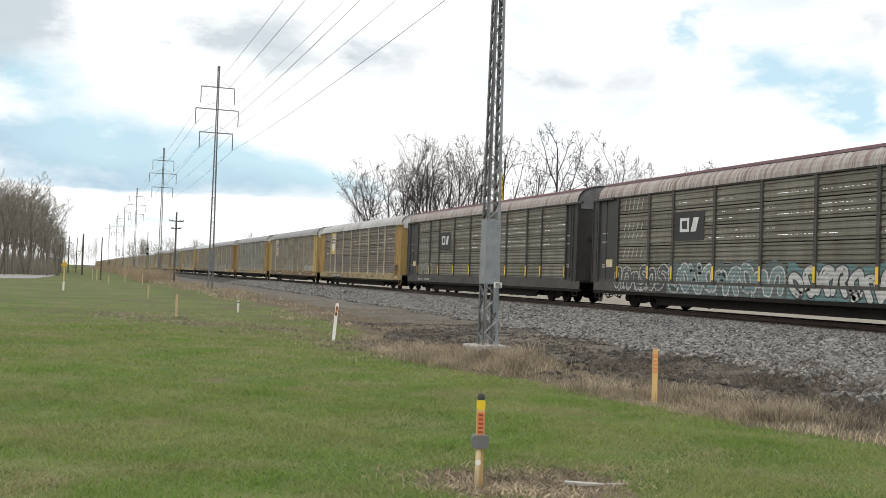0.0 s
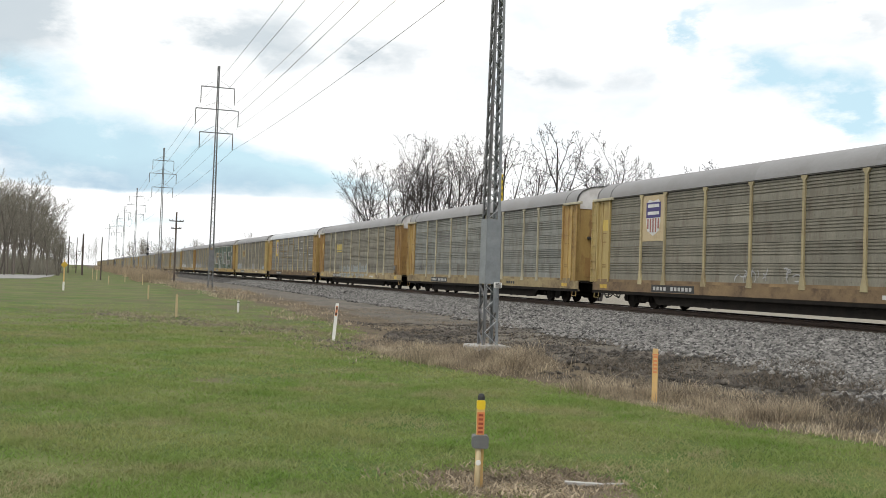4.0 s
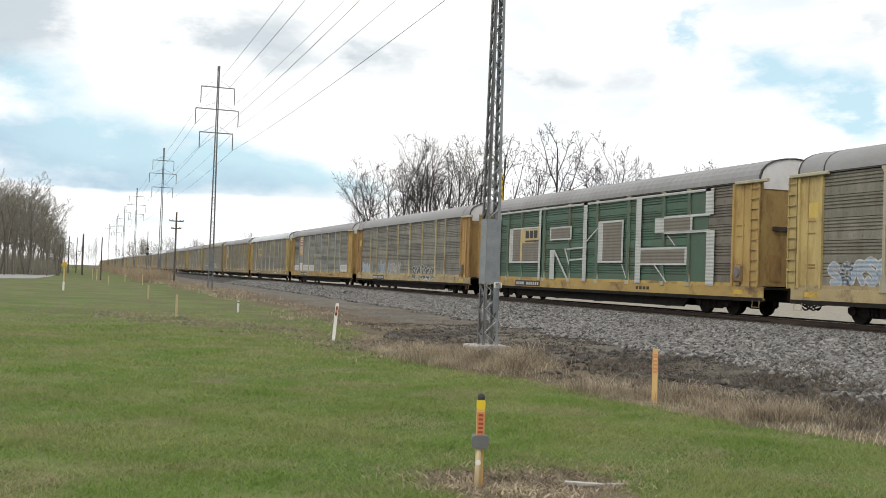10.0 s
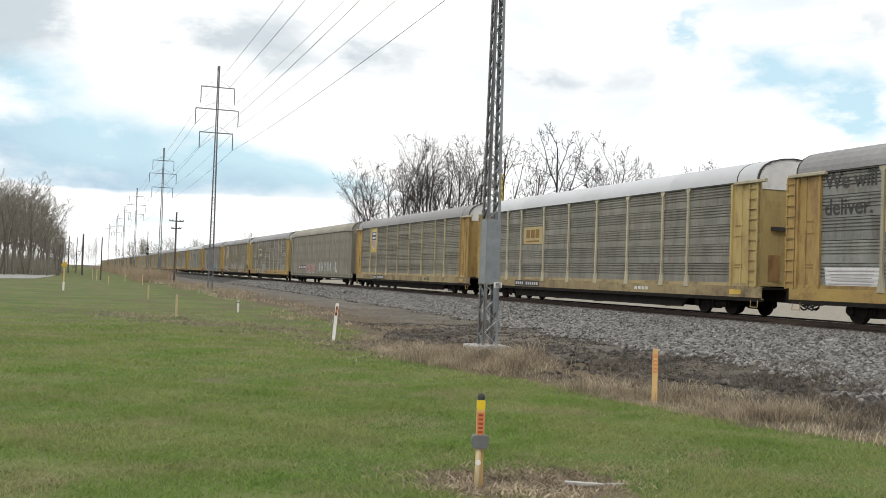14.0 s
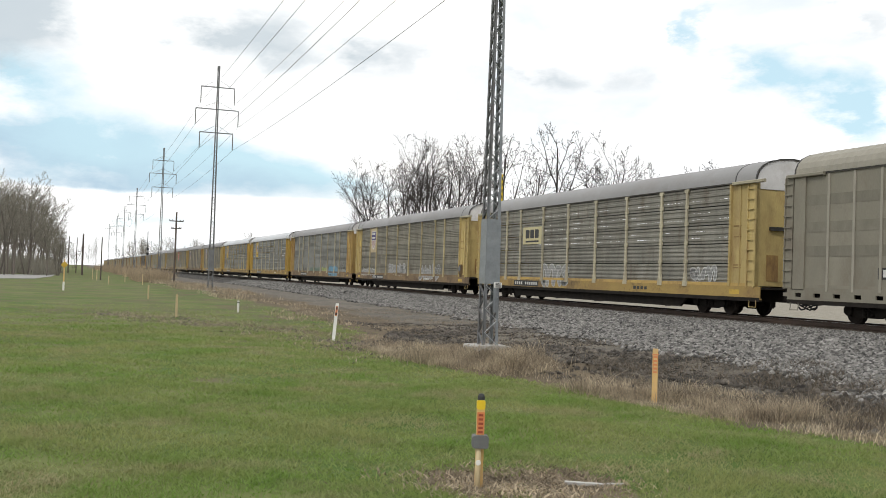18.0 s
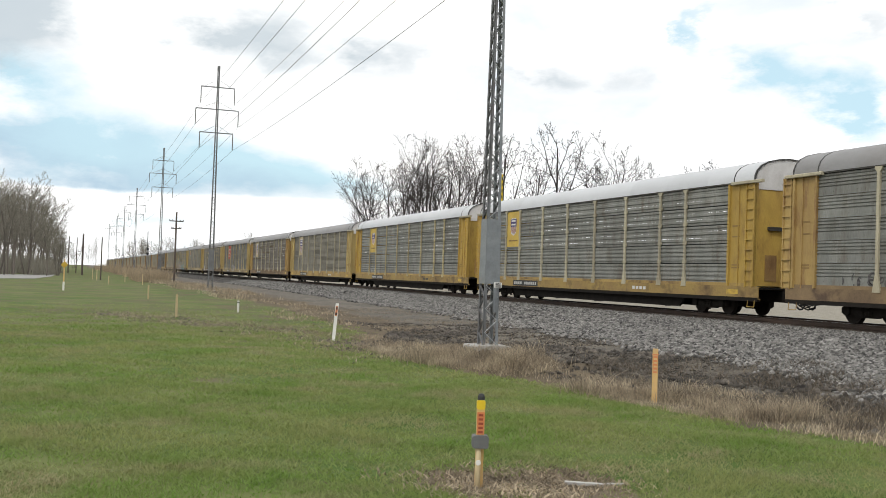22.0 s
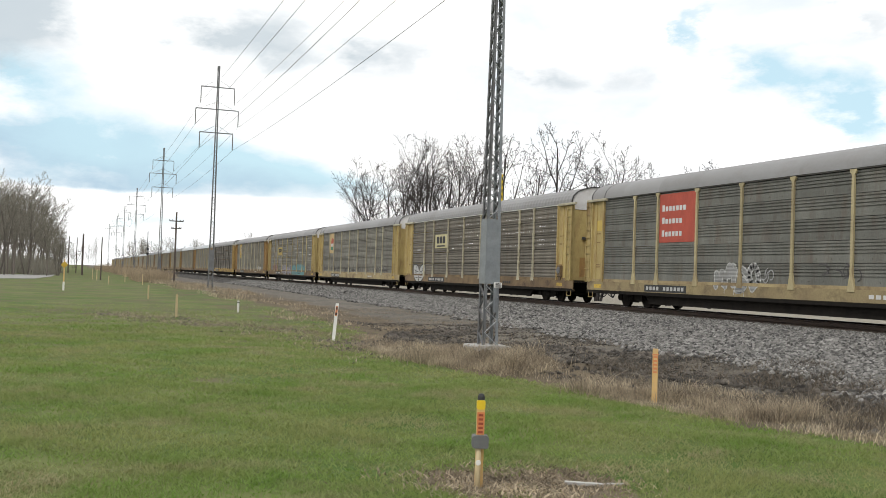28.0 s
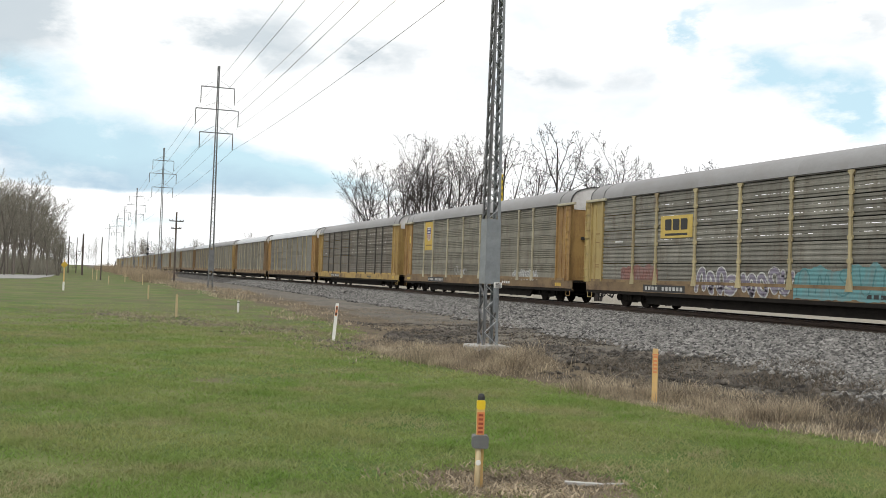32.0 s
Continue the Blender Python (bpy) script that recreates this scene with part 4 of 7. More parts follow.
def build_sign(at):
    s = thing("road_sign", at, "yellow diamond warning sign on a pale post", "road sign")
    part("post", Build().box(-0.04, 0.04, -0.03, 0.03, -0.3, 1.95).mesh("post", M["tan_post"]), s)
    part("sleeve", Build().box(-0.06, 0.06, -0.05, 0.05, -0.1, 0.55).mesh("sleeve", M["white_paint"]), s, "white sleeve")
    part("panel", Build().extrude_y([(0, 1.4), (0.22, 1.62), (0, 1.84), (-0.22, 1.62)], -0.05, -0.035).mesh("panel", M["sign_yellow"]), s, "yellow diamond panel")


build_sign(on_ground(-0.68, 68.6))


def build_pole(at, height, arms, radius=0.14):
    p = thing("utility_pole", at, "dark weathered wooden utility pole with crossarms" if arms else "bare dark wooden pole", "utility pole")
    part("shaft", Build().tube([(0, 0, -0.5), (0, 0, height)], [radius, radius * 0.75], 8).mesh("shaft", M["wood"]), p)
    for z, r in arms:
        arm = part("crossarm", Build().box(-r, r, -0.18, -0.06, z - 0.06, z + 0.06).mesh("crossarm", M["wood"]), p)
        for k in (-0.95, -0.6, 0.6, 0.95):
            part("insulator", shaped("pin", M["galv_dark"], lambda: Build().tube([(0, 0, 0.06), (0, 0, 0.12), (0, 0, 0.2)], [0.03, 0.06, 0.04], 6)), arm, at=pose(k * r, -0.12, z))
    return p


build_pole(on_ground(11.45, 130.0), 8.5, ((7.4, 0.85), (6.5, 0.62)), 0.13)
for x, y, h, r in ((2.64, 120.0, 4.8, 0.08), (0.94, 170.0, 6.5, 0.17), (-3.86, 200.0, 5.9, 0.1), (-2.53, 200.0, 5.5, 0.08), (-1.32, 200.0, 6.8, 0.12), (0.05, 200.0, 6.6, 0.1)):
    build_pole(on_ground(x, y), h, (), r)


def build_signal(at):
    s = thing("railway_signal", at, "dark trackside railway signal mast with round heads", "railway signal")
    part("mast", Build().tube([(0, 0, -0.5), (0, 0, 6.9)], 0.06, 8).mesh("mast", M["galv_dark"]), s)
    for z in (3.6, 4.3):
        hd = part("signal_head", Build().tube([(0, -0.15, z), (0, -0.35, z)], 0.2, 14).mesh("signal_head", M["sky_red"]), s, "black round target")
        part("hood", Build().tube([(0, -0.35, z), (0, -0.6, z)], 0.13, 10).mesh("hood", M["sky_red"]), hd)
    part("ladder", Build().box(0.2, 0.25, -0.05, 0.05, 0, 5.5).box(0.5, 0.55, -0.05, 0.05, 0, 5.5).mesh("ladder", M["galv_dark"]), s)


build_signal(on_ground(9.9, 158.0))


def build_road():
    b = Build()
    xs = [(-60, 125), (-20, 126), (-8, 128), (-4, 136), (-2.8, 160)]
    w = 40
    vs = [(x, y - w / 2 - (4 if i == 0 else 0), GROUND_Z + 0.03) for i, (x, y) in enumerate(xs)] + [(x, y + w / 2, GROUND_Z + 0.03) for x, y in xs]
    n = len(xs)
    b.add(vs + [(x, y, z - 0.3) for x, y, z in vs], [(i, i + 1, n + i + 1, n + i) for i in range(n - 1)] +
          [(2 * n + i, i, i + 1, 2 * n + i + 1)[::-1] for i in range(n - 1)])
    tagged(new("road", b.mesh("road", M["road_grey"])), "pale grey concrete road beside the woods", "road", kind="structure")


build_road()


# ---- bare trees ----
# for each order of branching: how many, their angle in degrees, their length against the parent's
TALL = ((7, 30, 0.46), (6, 36, 0.44), (5, 40, 0.46), (2, 40, 0.5))
SPREAD = ((9, 52, 0.56), (7, 42, 0.44), (6, 46, 0.44), (3, 48, 0.5))
SPARSE = ((5, 30, 0.46), (6, 38, 0.40), (5, 44, 0.42), (2, 48, 0.5))
WOOD = ((9, 34, 0.36), (6, 42, 0.42), (5, 46, 0.46))


def limb(b, twigs, p, d, length, r, level, rng, habit, first):
    """A crooked tapering limb and what branches off it."""
    steps = (9, 7, 5, 3, 2)[level]
    bend = (0.04, 0.12, 0.14, 0.15, 0.14)[level]
    lift = (0.02, 0.075, 0.05, 0.03, 0.0)[level]
    end = max(r * (0.26, 0.26, 0.4, 0.6, 0.8)[level], 0.014)
    pts, rad, dirs = [Vector(p)], [r], [Vector(d)]
    d = Vector(d)
    for i in range(steps):
        d = (d + Vector((rng.gauss(0, 1), rng.gauss(0, 1), rng.gauss(0, 0.6))) * bend + Vector((0, 0, lift))).normalized()
        pts.append(pts[-1] + d * length / steps)
        rad.append(r + (end - r) * ((i + 1) / steps) ** 1.25)
        dirs.append(d.copy())
    (b if level < 2 else twigs).tube(pts, rad, (7, 5, 4, 3, 3)[level], False)
    if level >= len(habit):
        return
    n, angle, ratio = habit[level]
    start = first if level == 0 else 0.18
    turn = rng.uniform(0, math.tau)
    for k in range(n):
        f = min(start + (1 - start) * (k + rng.uniform(0.1, 0.9)) / n, 0.98)
        i = min(int(f * steps), steps - 1)
        q, along = pts[i].lerp(pts[i + 1], f * steps - i), dirs[i + 1]
        turn += 2.4 + rng.uniform(-0.5, 0.5)
        a = along.orthogonal().normalized()
        side = a * math.cos(turn) + along.cross(a) * math.sin(turn)
        tilt = radians(angle * rng.uniform(0.7, 1.25))
        limb(b, twigs, q, along * math.cos(tilt) + side * math.sin(tilt), length * ratio * (1.2 - 0.6 * (f - start) / (1 - start)) * rng.uniform(0.7, 1.2),
             max(rad[i] * rng.uniform(0.5, 0.68), 0.018), level + 1, rng, habit, first)


def tree_meshes(seed, height, habit, stems, twig, thick=0.0125, first=0.34):
    rng = random.Random(seed)
    b, tw = Build(), Build()
    for k in range(stems):
        a = math.tau * (k + rng.uniform(-0.2, 0.2)) / stems
        tilt = 0.03 if stems == 1 else rng.uniform(0.12, 0.34)
        d = Vector((math.cos(a) * tilt, math.sin(a) * tilt, 1)).normalized()
        foot = Vector((math.cos(a), math.sin(a), 0)) * (0.25 if stems > 1 else 0) + Vector((0, 0, -0.4))
        limb(b, tw, foot, d, height * (1 if stems == 1 else rng.uniform(0.78, 0.98)), height * thick * (1 if stems == 1 else 0.72), 0, rng, habit, first)
    k = height / max(v[2] for v in tw.v)
    b.v, tw.v = [tuple(c * k for c in v) for v in b.v], [tuple(c * k for c in v) for v in tw.v]
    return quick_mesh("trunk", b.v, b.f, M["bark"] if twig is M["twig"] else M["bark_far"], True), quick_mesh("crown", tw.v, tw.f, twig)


def place_tree(x, y, meshes, scale=1.0, turn=0.0, group="bare trees", label="bare leafless deciduous tree with fine twigs", wide=1.0):
    t = thing("bare_tree", on_ground(x, y) @ pose(0, 0, 0, 0, 0, turn) @ Matrix.Diagonal((scale * wide, scale * wide, scale, 1)), label, "tree", group)
    part("trunk", meshes[0], t)
    part("crown", meshes[1], t)
    return t


tall_trees = [tree_meshes(11 + i, 18.0, TALL, 1 + (i == 2), M["twig"]) for i in range(4)]
wide_tree = tree_meshes(23, 18.0, SPREAD, 1, M["twig"], 0.0135, 0.42)
open_trees = [tree_meshes(53 + i, 16.0, SPARSE, (1, 4, 2)[i], M["twig"], 0.0135, 0.42) for i in range(3)]
rng = random.Random(4)
place_tree(43, 159, wide_tree, 19.6 / 18, 40, "trees beyond the track", "broad bare tree with wide-spreading fine branches")
for i, (x, y, h) in enumerate(((46, 172, 17.4), (44, 149, 18.6), (43, 145, 19.8), (43, 140.4, 20.6), (43, 132.5, 20.0), (43, 129, 20.2), (43, 125.6, 20.1), (43, 122.6, 19.2), (43, 116.8, 18.8), (43, 113.6, 18.7), (43, 108.6, 18.2))):
    place_tree(x, y, tall_trees[(i * 3 + i // 4) % 4], h / 18, rng.uniform(0, 360), "trees beyond the track", "slender bare tree with upright crooked limbs", wide=1.05)
for i, (x, y, h) in enumerate(((43, 102.6, 18.0), (43, 97.6, 14.4), (43, 94.2, 14.6), (43, 87.6, 16.9), (43, 79.6, 15.2), (43, 68.4, 10.9), (43, 62.9, 10.9))):
    place_tree(x, y, open_trees[(0, 2, 0, 0, 1, 2, 0)[i]], h / 16, (20, 200, 75, 310, 140, 60, 250)[i], "trees beyond the track", "open bare tree with a few dark upright limbs")
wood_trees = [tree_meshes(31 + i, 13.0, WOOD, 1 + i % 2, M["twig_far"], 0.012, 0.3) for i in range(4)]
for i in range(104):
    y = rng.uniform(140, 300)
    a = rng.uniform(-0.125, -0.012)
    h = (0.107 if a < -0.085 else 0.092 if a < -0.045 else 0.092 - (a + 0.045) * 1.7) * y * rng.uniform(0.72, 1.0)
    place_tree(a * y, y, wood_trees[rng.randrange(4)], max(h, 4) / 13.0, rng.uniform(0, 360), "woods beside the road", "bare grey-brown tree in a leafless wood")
for i in range(34):
    y = rng.uniform(480, 700)
    a = rng.uniform(0.04, 0.17) if i % 3 else rng.uniform(0.05, 0.115)
    place_tree(a * y, y, wood_trees[rng.randrange(4)], y / 590 * rng.uniform(0.95, 1.5), rng.uniform(0, 360), "far tree line", "distant bare tree beyond the train")
for i in range(7):
    y = rng.uniform(420, 600)
    place_tree(rng.uniform(-0.02, 0.012) * y, y, wood_trees[rng.randrange(4)], y / 590 * rng.uniform(0.7, 1.2), rng.uniform(0, 360), "far tree line", "distant bare tree at the end of the road")
for x, y, s in ((64, 420, 1.35), (82, 378, 1.3), (104, 420, 1.2), (66, 400, 1.1)):
    place_tree(x, y, wood_trees[rng.randrange(4)], s, rng.uniform(0, 360), "far tree line", "distant bare tree beyond the train")


def build_brush():
    """Low tangled bushes: along the woods, and on the bank by the far track."""
    rng2 = random.Random(8)
    for name, label, mat, spots in (
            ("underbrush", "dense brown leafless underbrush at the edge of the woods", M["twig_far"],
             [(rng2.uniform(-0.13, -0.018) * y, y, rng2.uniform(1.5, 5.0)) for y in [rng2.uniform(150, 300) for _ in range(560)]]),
            ("bank_brush", "pale tan dead brush on the bank beside the track", M["brush_tan"],
             [(rng2.uniform(6.6, 9.6), rng2.uniform(112, 136), rng2.uniform(0.7, 1.9)) for _ in range(190)]
             + [(rng2.uniform(7, 15), rng2.uniform(160, 420), rng2.uniform(1.2, 2.8)) for _ in range(190)])):
        b = Build()
        for x, y, h in spots:
            for k in range(22 if mat is M["twig_far"] else 40):
                a, l = rng2.uniform(0, math.tau), rng2.uniform(0.25, 1.0) ** 1.5 * h
                q = Vector((x + rng2.uniform(-1, 1) * h * 0.3, y + rng2.uniform(-1, 1) * h * 0.4, GROUND_Z - 0.1))
                tip = q + Vector((math.cos(a) * l * 0.45, math.sin(a) * l * 0.45, l))
                b.tube([q, q.lerp(tip, 0.5) + Vector((rng2.uniform(-.1, .1), rng2.uniform(-.1, .1), 0.05)), tip], [0.035, 0.03, 0.012] if mat is M["twig_far"] else [0.016, 0.014, 0.006], 3, False)
        tagged(new(name, quick_mesh(name, b.v, b.f, mat)), label, "brush", kind="stuff")


build_brush()


place_tree(2.94, 190.0, wood_trees[1], 0.52, 40, "far tree line", "small bare tree with a dark base", 0.5)


# ---- the train: enclosed car-carrier wagons ----
BAYS = [1.2, 3.95, 5.83, 8.71, 11.59, 14.47, 17.35, 20.23, 22.11, 25.0]   # post lines from the far end
END_U = 26.6
PANEL_Z0, PANEL_Z1 = 1.2, 4.88


def uy(u):
    return HALF - u


def rib_profile(z0, z1, face, pitch=0.2, deep=0.03):
    """Folded sheet, seen along the car: points (x, z) of its outer skin."""
    pts = []
    n = max(1, round((z1 - z0) / pitch))
    p = (z1 - z0) / n
    for i in range(n):
        z = z0 + i * p
        pts += [(face + deep, z + 0.02 * p), (face + deep, z + 0.42 * p), (face, z + 0.52 * p), (face, z + 0.88 * p)]
    return pts


def grouped_sheet(w, z0, z1, rows):
    """Sheets with sets of four narrow ribs and a flat riveted strip between."""
    b = Build()
    face, deep = -1.46, 0.036
    h = (z1 - z0) / rows
    for k in range(rows):
        a = z0 + k * h
        pts = [(face + 0.008, a + 0.004), (face + 0.008, a + h * 0.37)]
        p = h * 0.61 / 4
        for i in range(4):
            z = a + h * 0.37 + i * p
            pts += [(face + deep, z + 0.10 * p), (face + deep, z + 0.34 * p), (face, z + 0.46 * p), (face, z + 0.96 * p)]
        b.extrude_y(pts + [(face + deep, a + h - 0.004), (face + deep + 0.012, a + h - 0.004), (face + deep + 0.012, a + 0.004)], -w / 2, w / 2)
        for y in [(-w / 2 + 0.25) + 0.36 * q for q in range(int((w - 0.3) / 0.36) + 1)]:
            b.box(face - 0.004, face + 0.008, y - 0.02, y + 0.02, a + h * 0.16, a + h * 0.21)
    return b


def sheet(w, z0, z1, face=-1.46, pitch=0.135, deep=0.034, slots=None):
    b = Build()

    def piece(y0, y1, a, c):
        out = rib_profile(a, c, face, pitch, deep)
        b.extrude_y([(face + deep, a)] + out + [(face + deep, c), (face + deep + 0.012, c), (face + deep + 0.012, a)], y0, y1)

    if not slots:
        piece(-w / 2, w / 2, z0, z1)
    else:
        m1, m2 = z0 + (z1 - z0) * 0.33, z0 + (z1 - z0) * 0.70
        piece(-w / 2, w / 2, z0, m1 - 0.008)
        piece(-w / 2, w / 2, m1 + 0.008, m2 - 0.008)
        piece(-w / 2, w / 2, m2 + 0.008, z1)
        r = random.Random(slots)
        for m in (m1, m2):
            y = -w / 2
            while y < w / 2:
                run = r.random() < 0.55
                stop = min(y + r.uniform(0.35, 1.1), w / 2)
                while y < stop:
                    y2 = min(y + r.uniform(0.04, 0.12), stop)
                    if not run or r.random() < 0.42:
                        b.box(face + deep, face + deep + 0.012, y, y2, m - 0.008, m + 0.008)
                    y = y2
    return b


def post_shape(feet):
    """A side post: narrow web, spread foot and head."""
    b = Build()
    b.extrude_x([(-0.17, 1.03), (0.17, 1.03), (0.058, 1.6), (0.058, 4.72), (0.15, 4.84), (0.15, 4.9), (-0.15, 4.9), (-0.15, 4.84), (-0.058, 4.72), (-0.058, 1.6)]
                if feet else [(-0.07, 1.1), (0.07, 1.1), (0.07, 4.9), (-0.07, 4.9)], -1.525, -1.45)
    return b


def studded(feet):
    b = post_shape(feet)
    for z in (2.0, 2.75, 3.5, 4.2):
        b.extrude_x([(-0.1, z - 0.08), (0.1, z - 0.08), (0.125, z), (0.1, z + 0.08), (-0.1, z + 0.08), (-0.125, z)], -1.515, -1.46)
    return b


ROOF = [(-1.53, 4.93), (-1.51, 5.12), (-1.43, 5.31), (-1.25, 5.5), (-0.95, 5.65), (-0.5, 5.76), (0, 5.8)]
ROOF_FULL = ROOF + [(-x, z) for x, z in ROOF[-2::-1]]


def roof_shape(w, ribs, seam):
    b = Build()
    n = ribs * 2 if ribs else 1
    ring = len(ROOF_FULL)
    vs, fs = [], []
    rows = []
    for i in range(n + 1):
        y = -w / 2 + w * i / n
        rows.append((y, 0.014 if ribs and i % 2 else 0.0))
    for y, up in rows:
        vs += [(x * (1 + up / 1.5), y, z + up) for x, z in ROOF_FULL]
    for i in range(len(rows) - 1):
        for k in range(ring - 1):
            a = i * ring + k
            fs.append((a, a + 1, a + ring + 1, a + ring))
    b.add(vs, fs)
    inner = [(x * 0.97, z - 0.05) for x, z in ROOF_FULL]
    b.add([(x, y, z) for y in (-w / 2, w / 2) for x, z in inner], [(k, ring + k, ring + k + 1, k + 1) for k in range(ring - 1)])
    if seam:
        m = len(ROOF_FULL)
        for y in (-w / 2 + 0.03,):
            b.add([(x * 1.012, y + d, z * 1.004 if j else z * 1.004) for d in (-0.03, 0.03) for j, (x, z) in enumerate(ROOF_FULL)],
                  [(k, k + 1, m + k + 1, m + k) for k in range(m - 1)])
    return b


def arch_band(width, grow):
    m = len(ROOF_FULL)
    outer = [(x * (1 + grow), 4.9 + (z - 4.9) * (1 + grow * 1.3)) for x, z in ROOF_FULL]
    inner = [(x * 0.985, z - 0.03) for x, z in ROOF_FULL]
    b = Build()
    vs = [(x, y, z) for y in (-width / 2, width / 2) for x, z in outer] + [(x, y, z) for y in (-width / 2, width / 2) for x, z in inner]
    fs = []
    for k in range(m - 1):
        fs += [(k, k + 1, m + k + 1, m + k), (2 * m + k, 3 * m + k, 3 * m + k + 1, 2 * m + k + 1), (k, 2 * m + k, 2 * m + k + 1, k + 1), (m + k, m + k + 1, 3 * m + k + 1, 3 * m + k)]
    return b.add(vs, fs)


def arch_cap():
    prof = [(x * 0.985, z - 0.02) for x, z in ROOF_FULL] + [(1.45, 4.625), (-1.45, 4.625)]
    return Build().extrude_y(prof, -0.03, 0.03)


def end_leaf():
    return Build().box(-0.715, 0.715, -0.03, 0.03, 1.12, 4.62, 0.012)


def hatch():
    """A small raised door in the end leaf."""
    return Build().box(-0.25, 0.25, -0.05, -0.03, 1.3, 2.25, 0.008)


def ladder():
    """Two stiles and rungs, in the plane of the car's side."""
    b = Build().box(-0.03, 0.03, -0.22, -0.175, 1.06, 4.86, 0.008).box(-0.03, 0.03, 0.175, 0.22, 1.06, 4.86, 0.008)
    b.box(0.012, 0.025, -0.18, 0.18, 1.08, 4.84)
    for i in range(10):
        b.box(-0.045, -0.015, -0.24, 0.24, 1.3 + 0.37 * i, 1.335 + 0.37 * i)
    return b


def corner_panel(w):
    """A folded sheet: two proud edges, a low rib between."""
    h, r = w / 2, w * 0.1
    prof = [(-1.42, -h), (-1.535, -h), (-1.535, -h + 0.1), (-1.455, -h + 0.11), (-1.455, r), (-1.49, r + 0.005), (-1.49, r + 0.05), (-1.455, r + 0.055),
            (-1.455, h - 0.11), (-1.535, h - 0.1), (-1.535, h), (-1.42, h)]
    n = len(prof)
    return Build().add([(x, y, 1.1) for x, y in prof] + [(x, y, 4.88) for x, y in prof],
                       [(i, (i + 1) % n, n + (i + 1) % n, n + i) for i in range(n)] + [tuple(range(n - 1, -1, -1)), tuple(range(n, 2 * n))])


def far_wall(slotted):
    b = Build()
    cuts = [1.1]
    if slotted:
        for z in (2.705 + 0.685 * 0.33, 2.705 + 0.685 * 0.70, 3.435 + 0.675 * 0.33, 3.435 + 0.675 * 0.70, 4.155 + 0.715 * 0.33):
            zz = 1.063 + (z - 1.063) * 1.131
            cuts += [zz - 0.06, zz + 0.06]
    cuts.append(4.9)
    for a, c in zip(cuts[::2], cuts[1::2]):
        out = rib_profile(a, c, 0.0, 0.2, 0.03)
        b.extrude_y([(1.49 - x, z) for x, z in out] + [(1.44, c), (1.44, a)], -HALF, HALF)
    for u in BAYS:
        b.box(1.48, 1.53, uy(u) - 0.08, uy(u) + 0.08, 1.05, 4.9)
    return b


def side_sill(holes=False):
    b = Build()
    if not holes:
        b.extrude_y([(-1.50, 0.62), (-1.40, 0.62), (-1.40, 0.65), (-1.47, 0.67), (-1.47, 1.04), (-1.40, 1.06), (-1.40, 1.1), (-1.50, 1.1)], -13.6, 13.6)
    else:
        b.box(-1.5, -1.44, -13.6, 13.6, 0.93, 1.12).box(-1.5, -1.44, -13.6, 13.6, 0.66, 0.80)
        for i in range(30):
            y = -13.5 + 27 * i / 29
            b.box(-1.5, -1.44, y - 0.31, y + 0.31, 0.80, 0.93)
    return b


def deck():
    return Build().box(-1.44, 1.44, -13.6, 13.6, 1.0, 1.08)


def center_sill(skirts=True):
    b = Build().extrude_y([(-0.33, 0.55), (-0.33, 0.98), (0.33, 0.98), (0.33, 0.55)], -13.6, 13.6)
    if skirts:
        b.extrude_x([(-8.75, 0.66), (-8.2, 0.2), (8.2, 0.2), (8.75, 0.66)], -1.3, -1.2).extrude_x([(-8.75, 0.66), (-8.2, 0.2), (8.2, 0.2), (8.75, 0.66)], 1.2, 1.3)
    for i in range(12):
        y = -11 + 2 * i
        b.box(-1.4, 1.4, y - 0.06, y + 0.06, 0.72, 0.98)
    return b


def coupler():
    return Build().box(-0.09, 0.09, 0, 0.55, 0.72, 0.92, 0.03).box(-0.16, 0.14, 0.5, 0.76, 0.66, 0.98, 0.05).box(-0.4, 0.4, -0.05, 0.06, 0.6, 1.05, 0.02)


def air_hose():
    b = Build().tube([(-0.55, 0.0, 0.72), (-0.56, 0.12, 0.52), (-0.5, 0.35, 0.36), (-0.42, 0.6, 0.34), (-0.38, 0.78, 0.42)], 0.032, 6)
    b.tube([(-0.9, -0.9, 0.6), (-0.92, -0.75, 0.44), (-0.92, -0.45, 0.36), (-0.9, -0.15, 0.42), (-0.88, 0.02, 0.6)], 0.026, 6)
    return b.tube([(-1.0, -1.3, 0.58), (-1.0, -0.6, 0.5), (-0.95, 0.1, 0.52), (-0.7, 0.6, 0.6)], 0.022, 5)


def cut_lever():
    return Build().tube([(-1.4, 0.0, 0.82), (-1.4, 0.16, 0.66), (-0.9, 0.2, 0.64), (-0.5, 0.2, 0.78), (-0.12, 0.3, 0.86)], 0.02, 5)


def grab_bars():
    b = Build()
    b.tube([(-1.5, 0.1, 0.6), (-1.52, 0.1, 0.36), (-1.52, 0.5, 0.36), (-1.5, 0.5, 0.6)], 0.018, 5)
    return b


def wheel_shape():
    prof = [(0.06, 0.05), (0.06, 0.34), (0.05, 0.36), (0.05, 0.42), (-0.05, 0.415), (-0.055, 0.45), (-0.08, 0.45), (-0.08, 0.36), (-0.02, 0.33), (-0.02, 0.05)]
    b = Build()
    s, n = 20, len(prof)
    vs = [(x, math.cos(k * math.tau / s) * r, math.sin(k * math.tau / s) * r) for k in range(s) for x, r in prof]
    b.add(vs, [(k * n + i, k * n + (i + 1) % n, ((k + 1) % s) * n + (i + 1) % n, ((k + 1) % s) * n + i) for k in range(s) for i in range(n)])
    return b


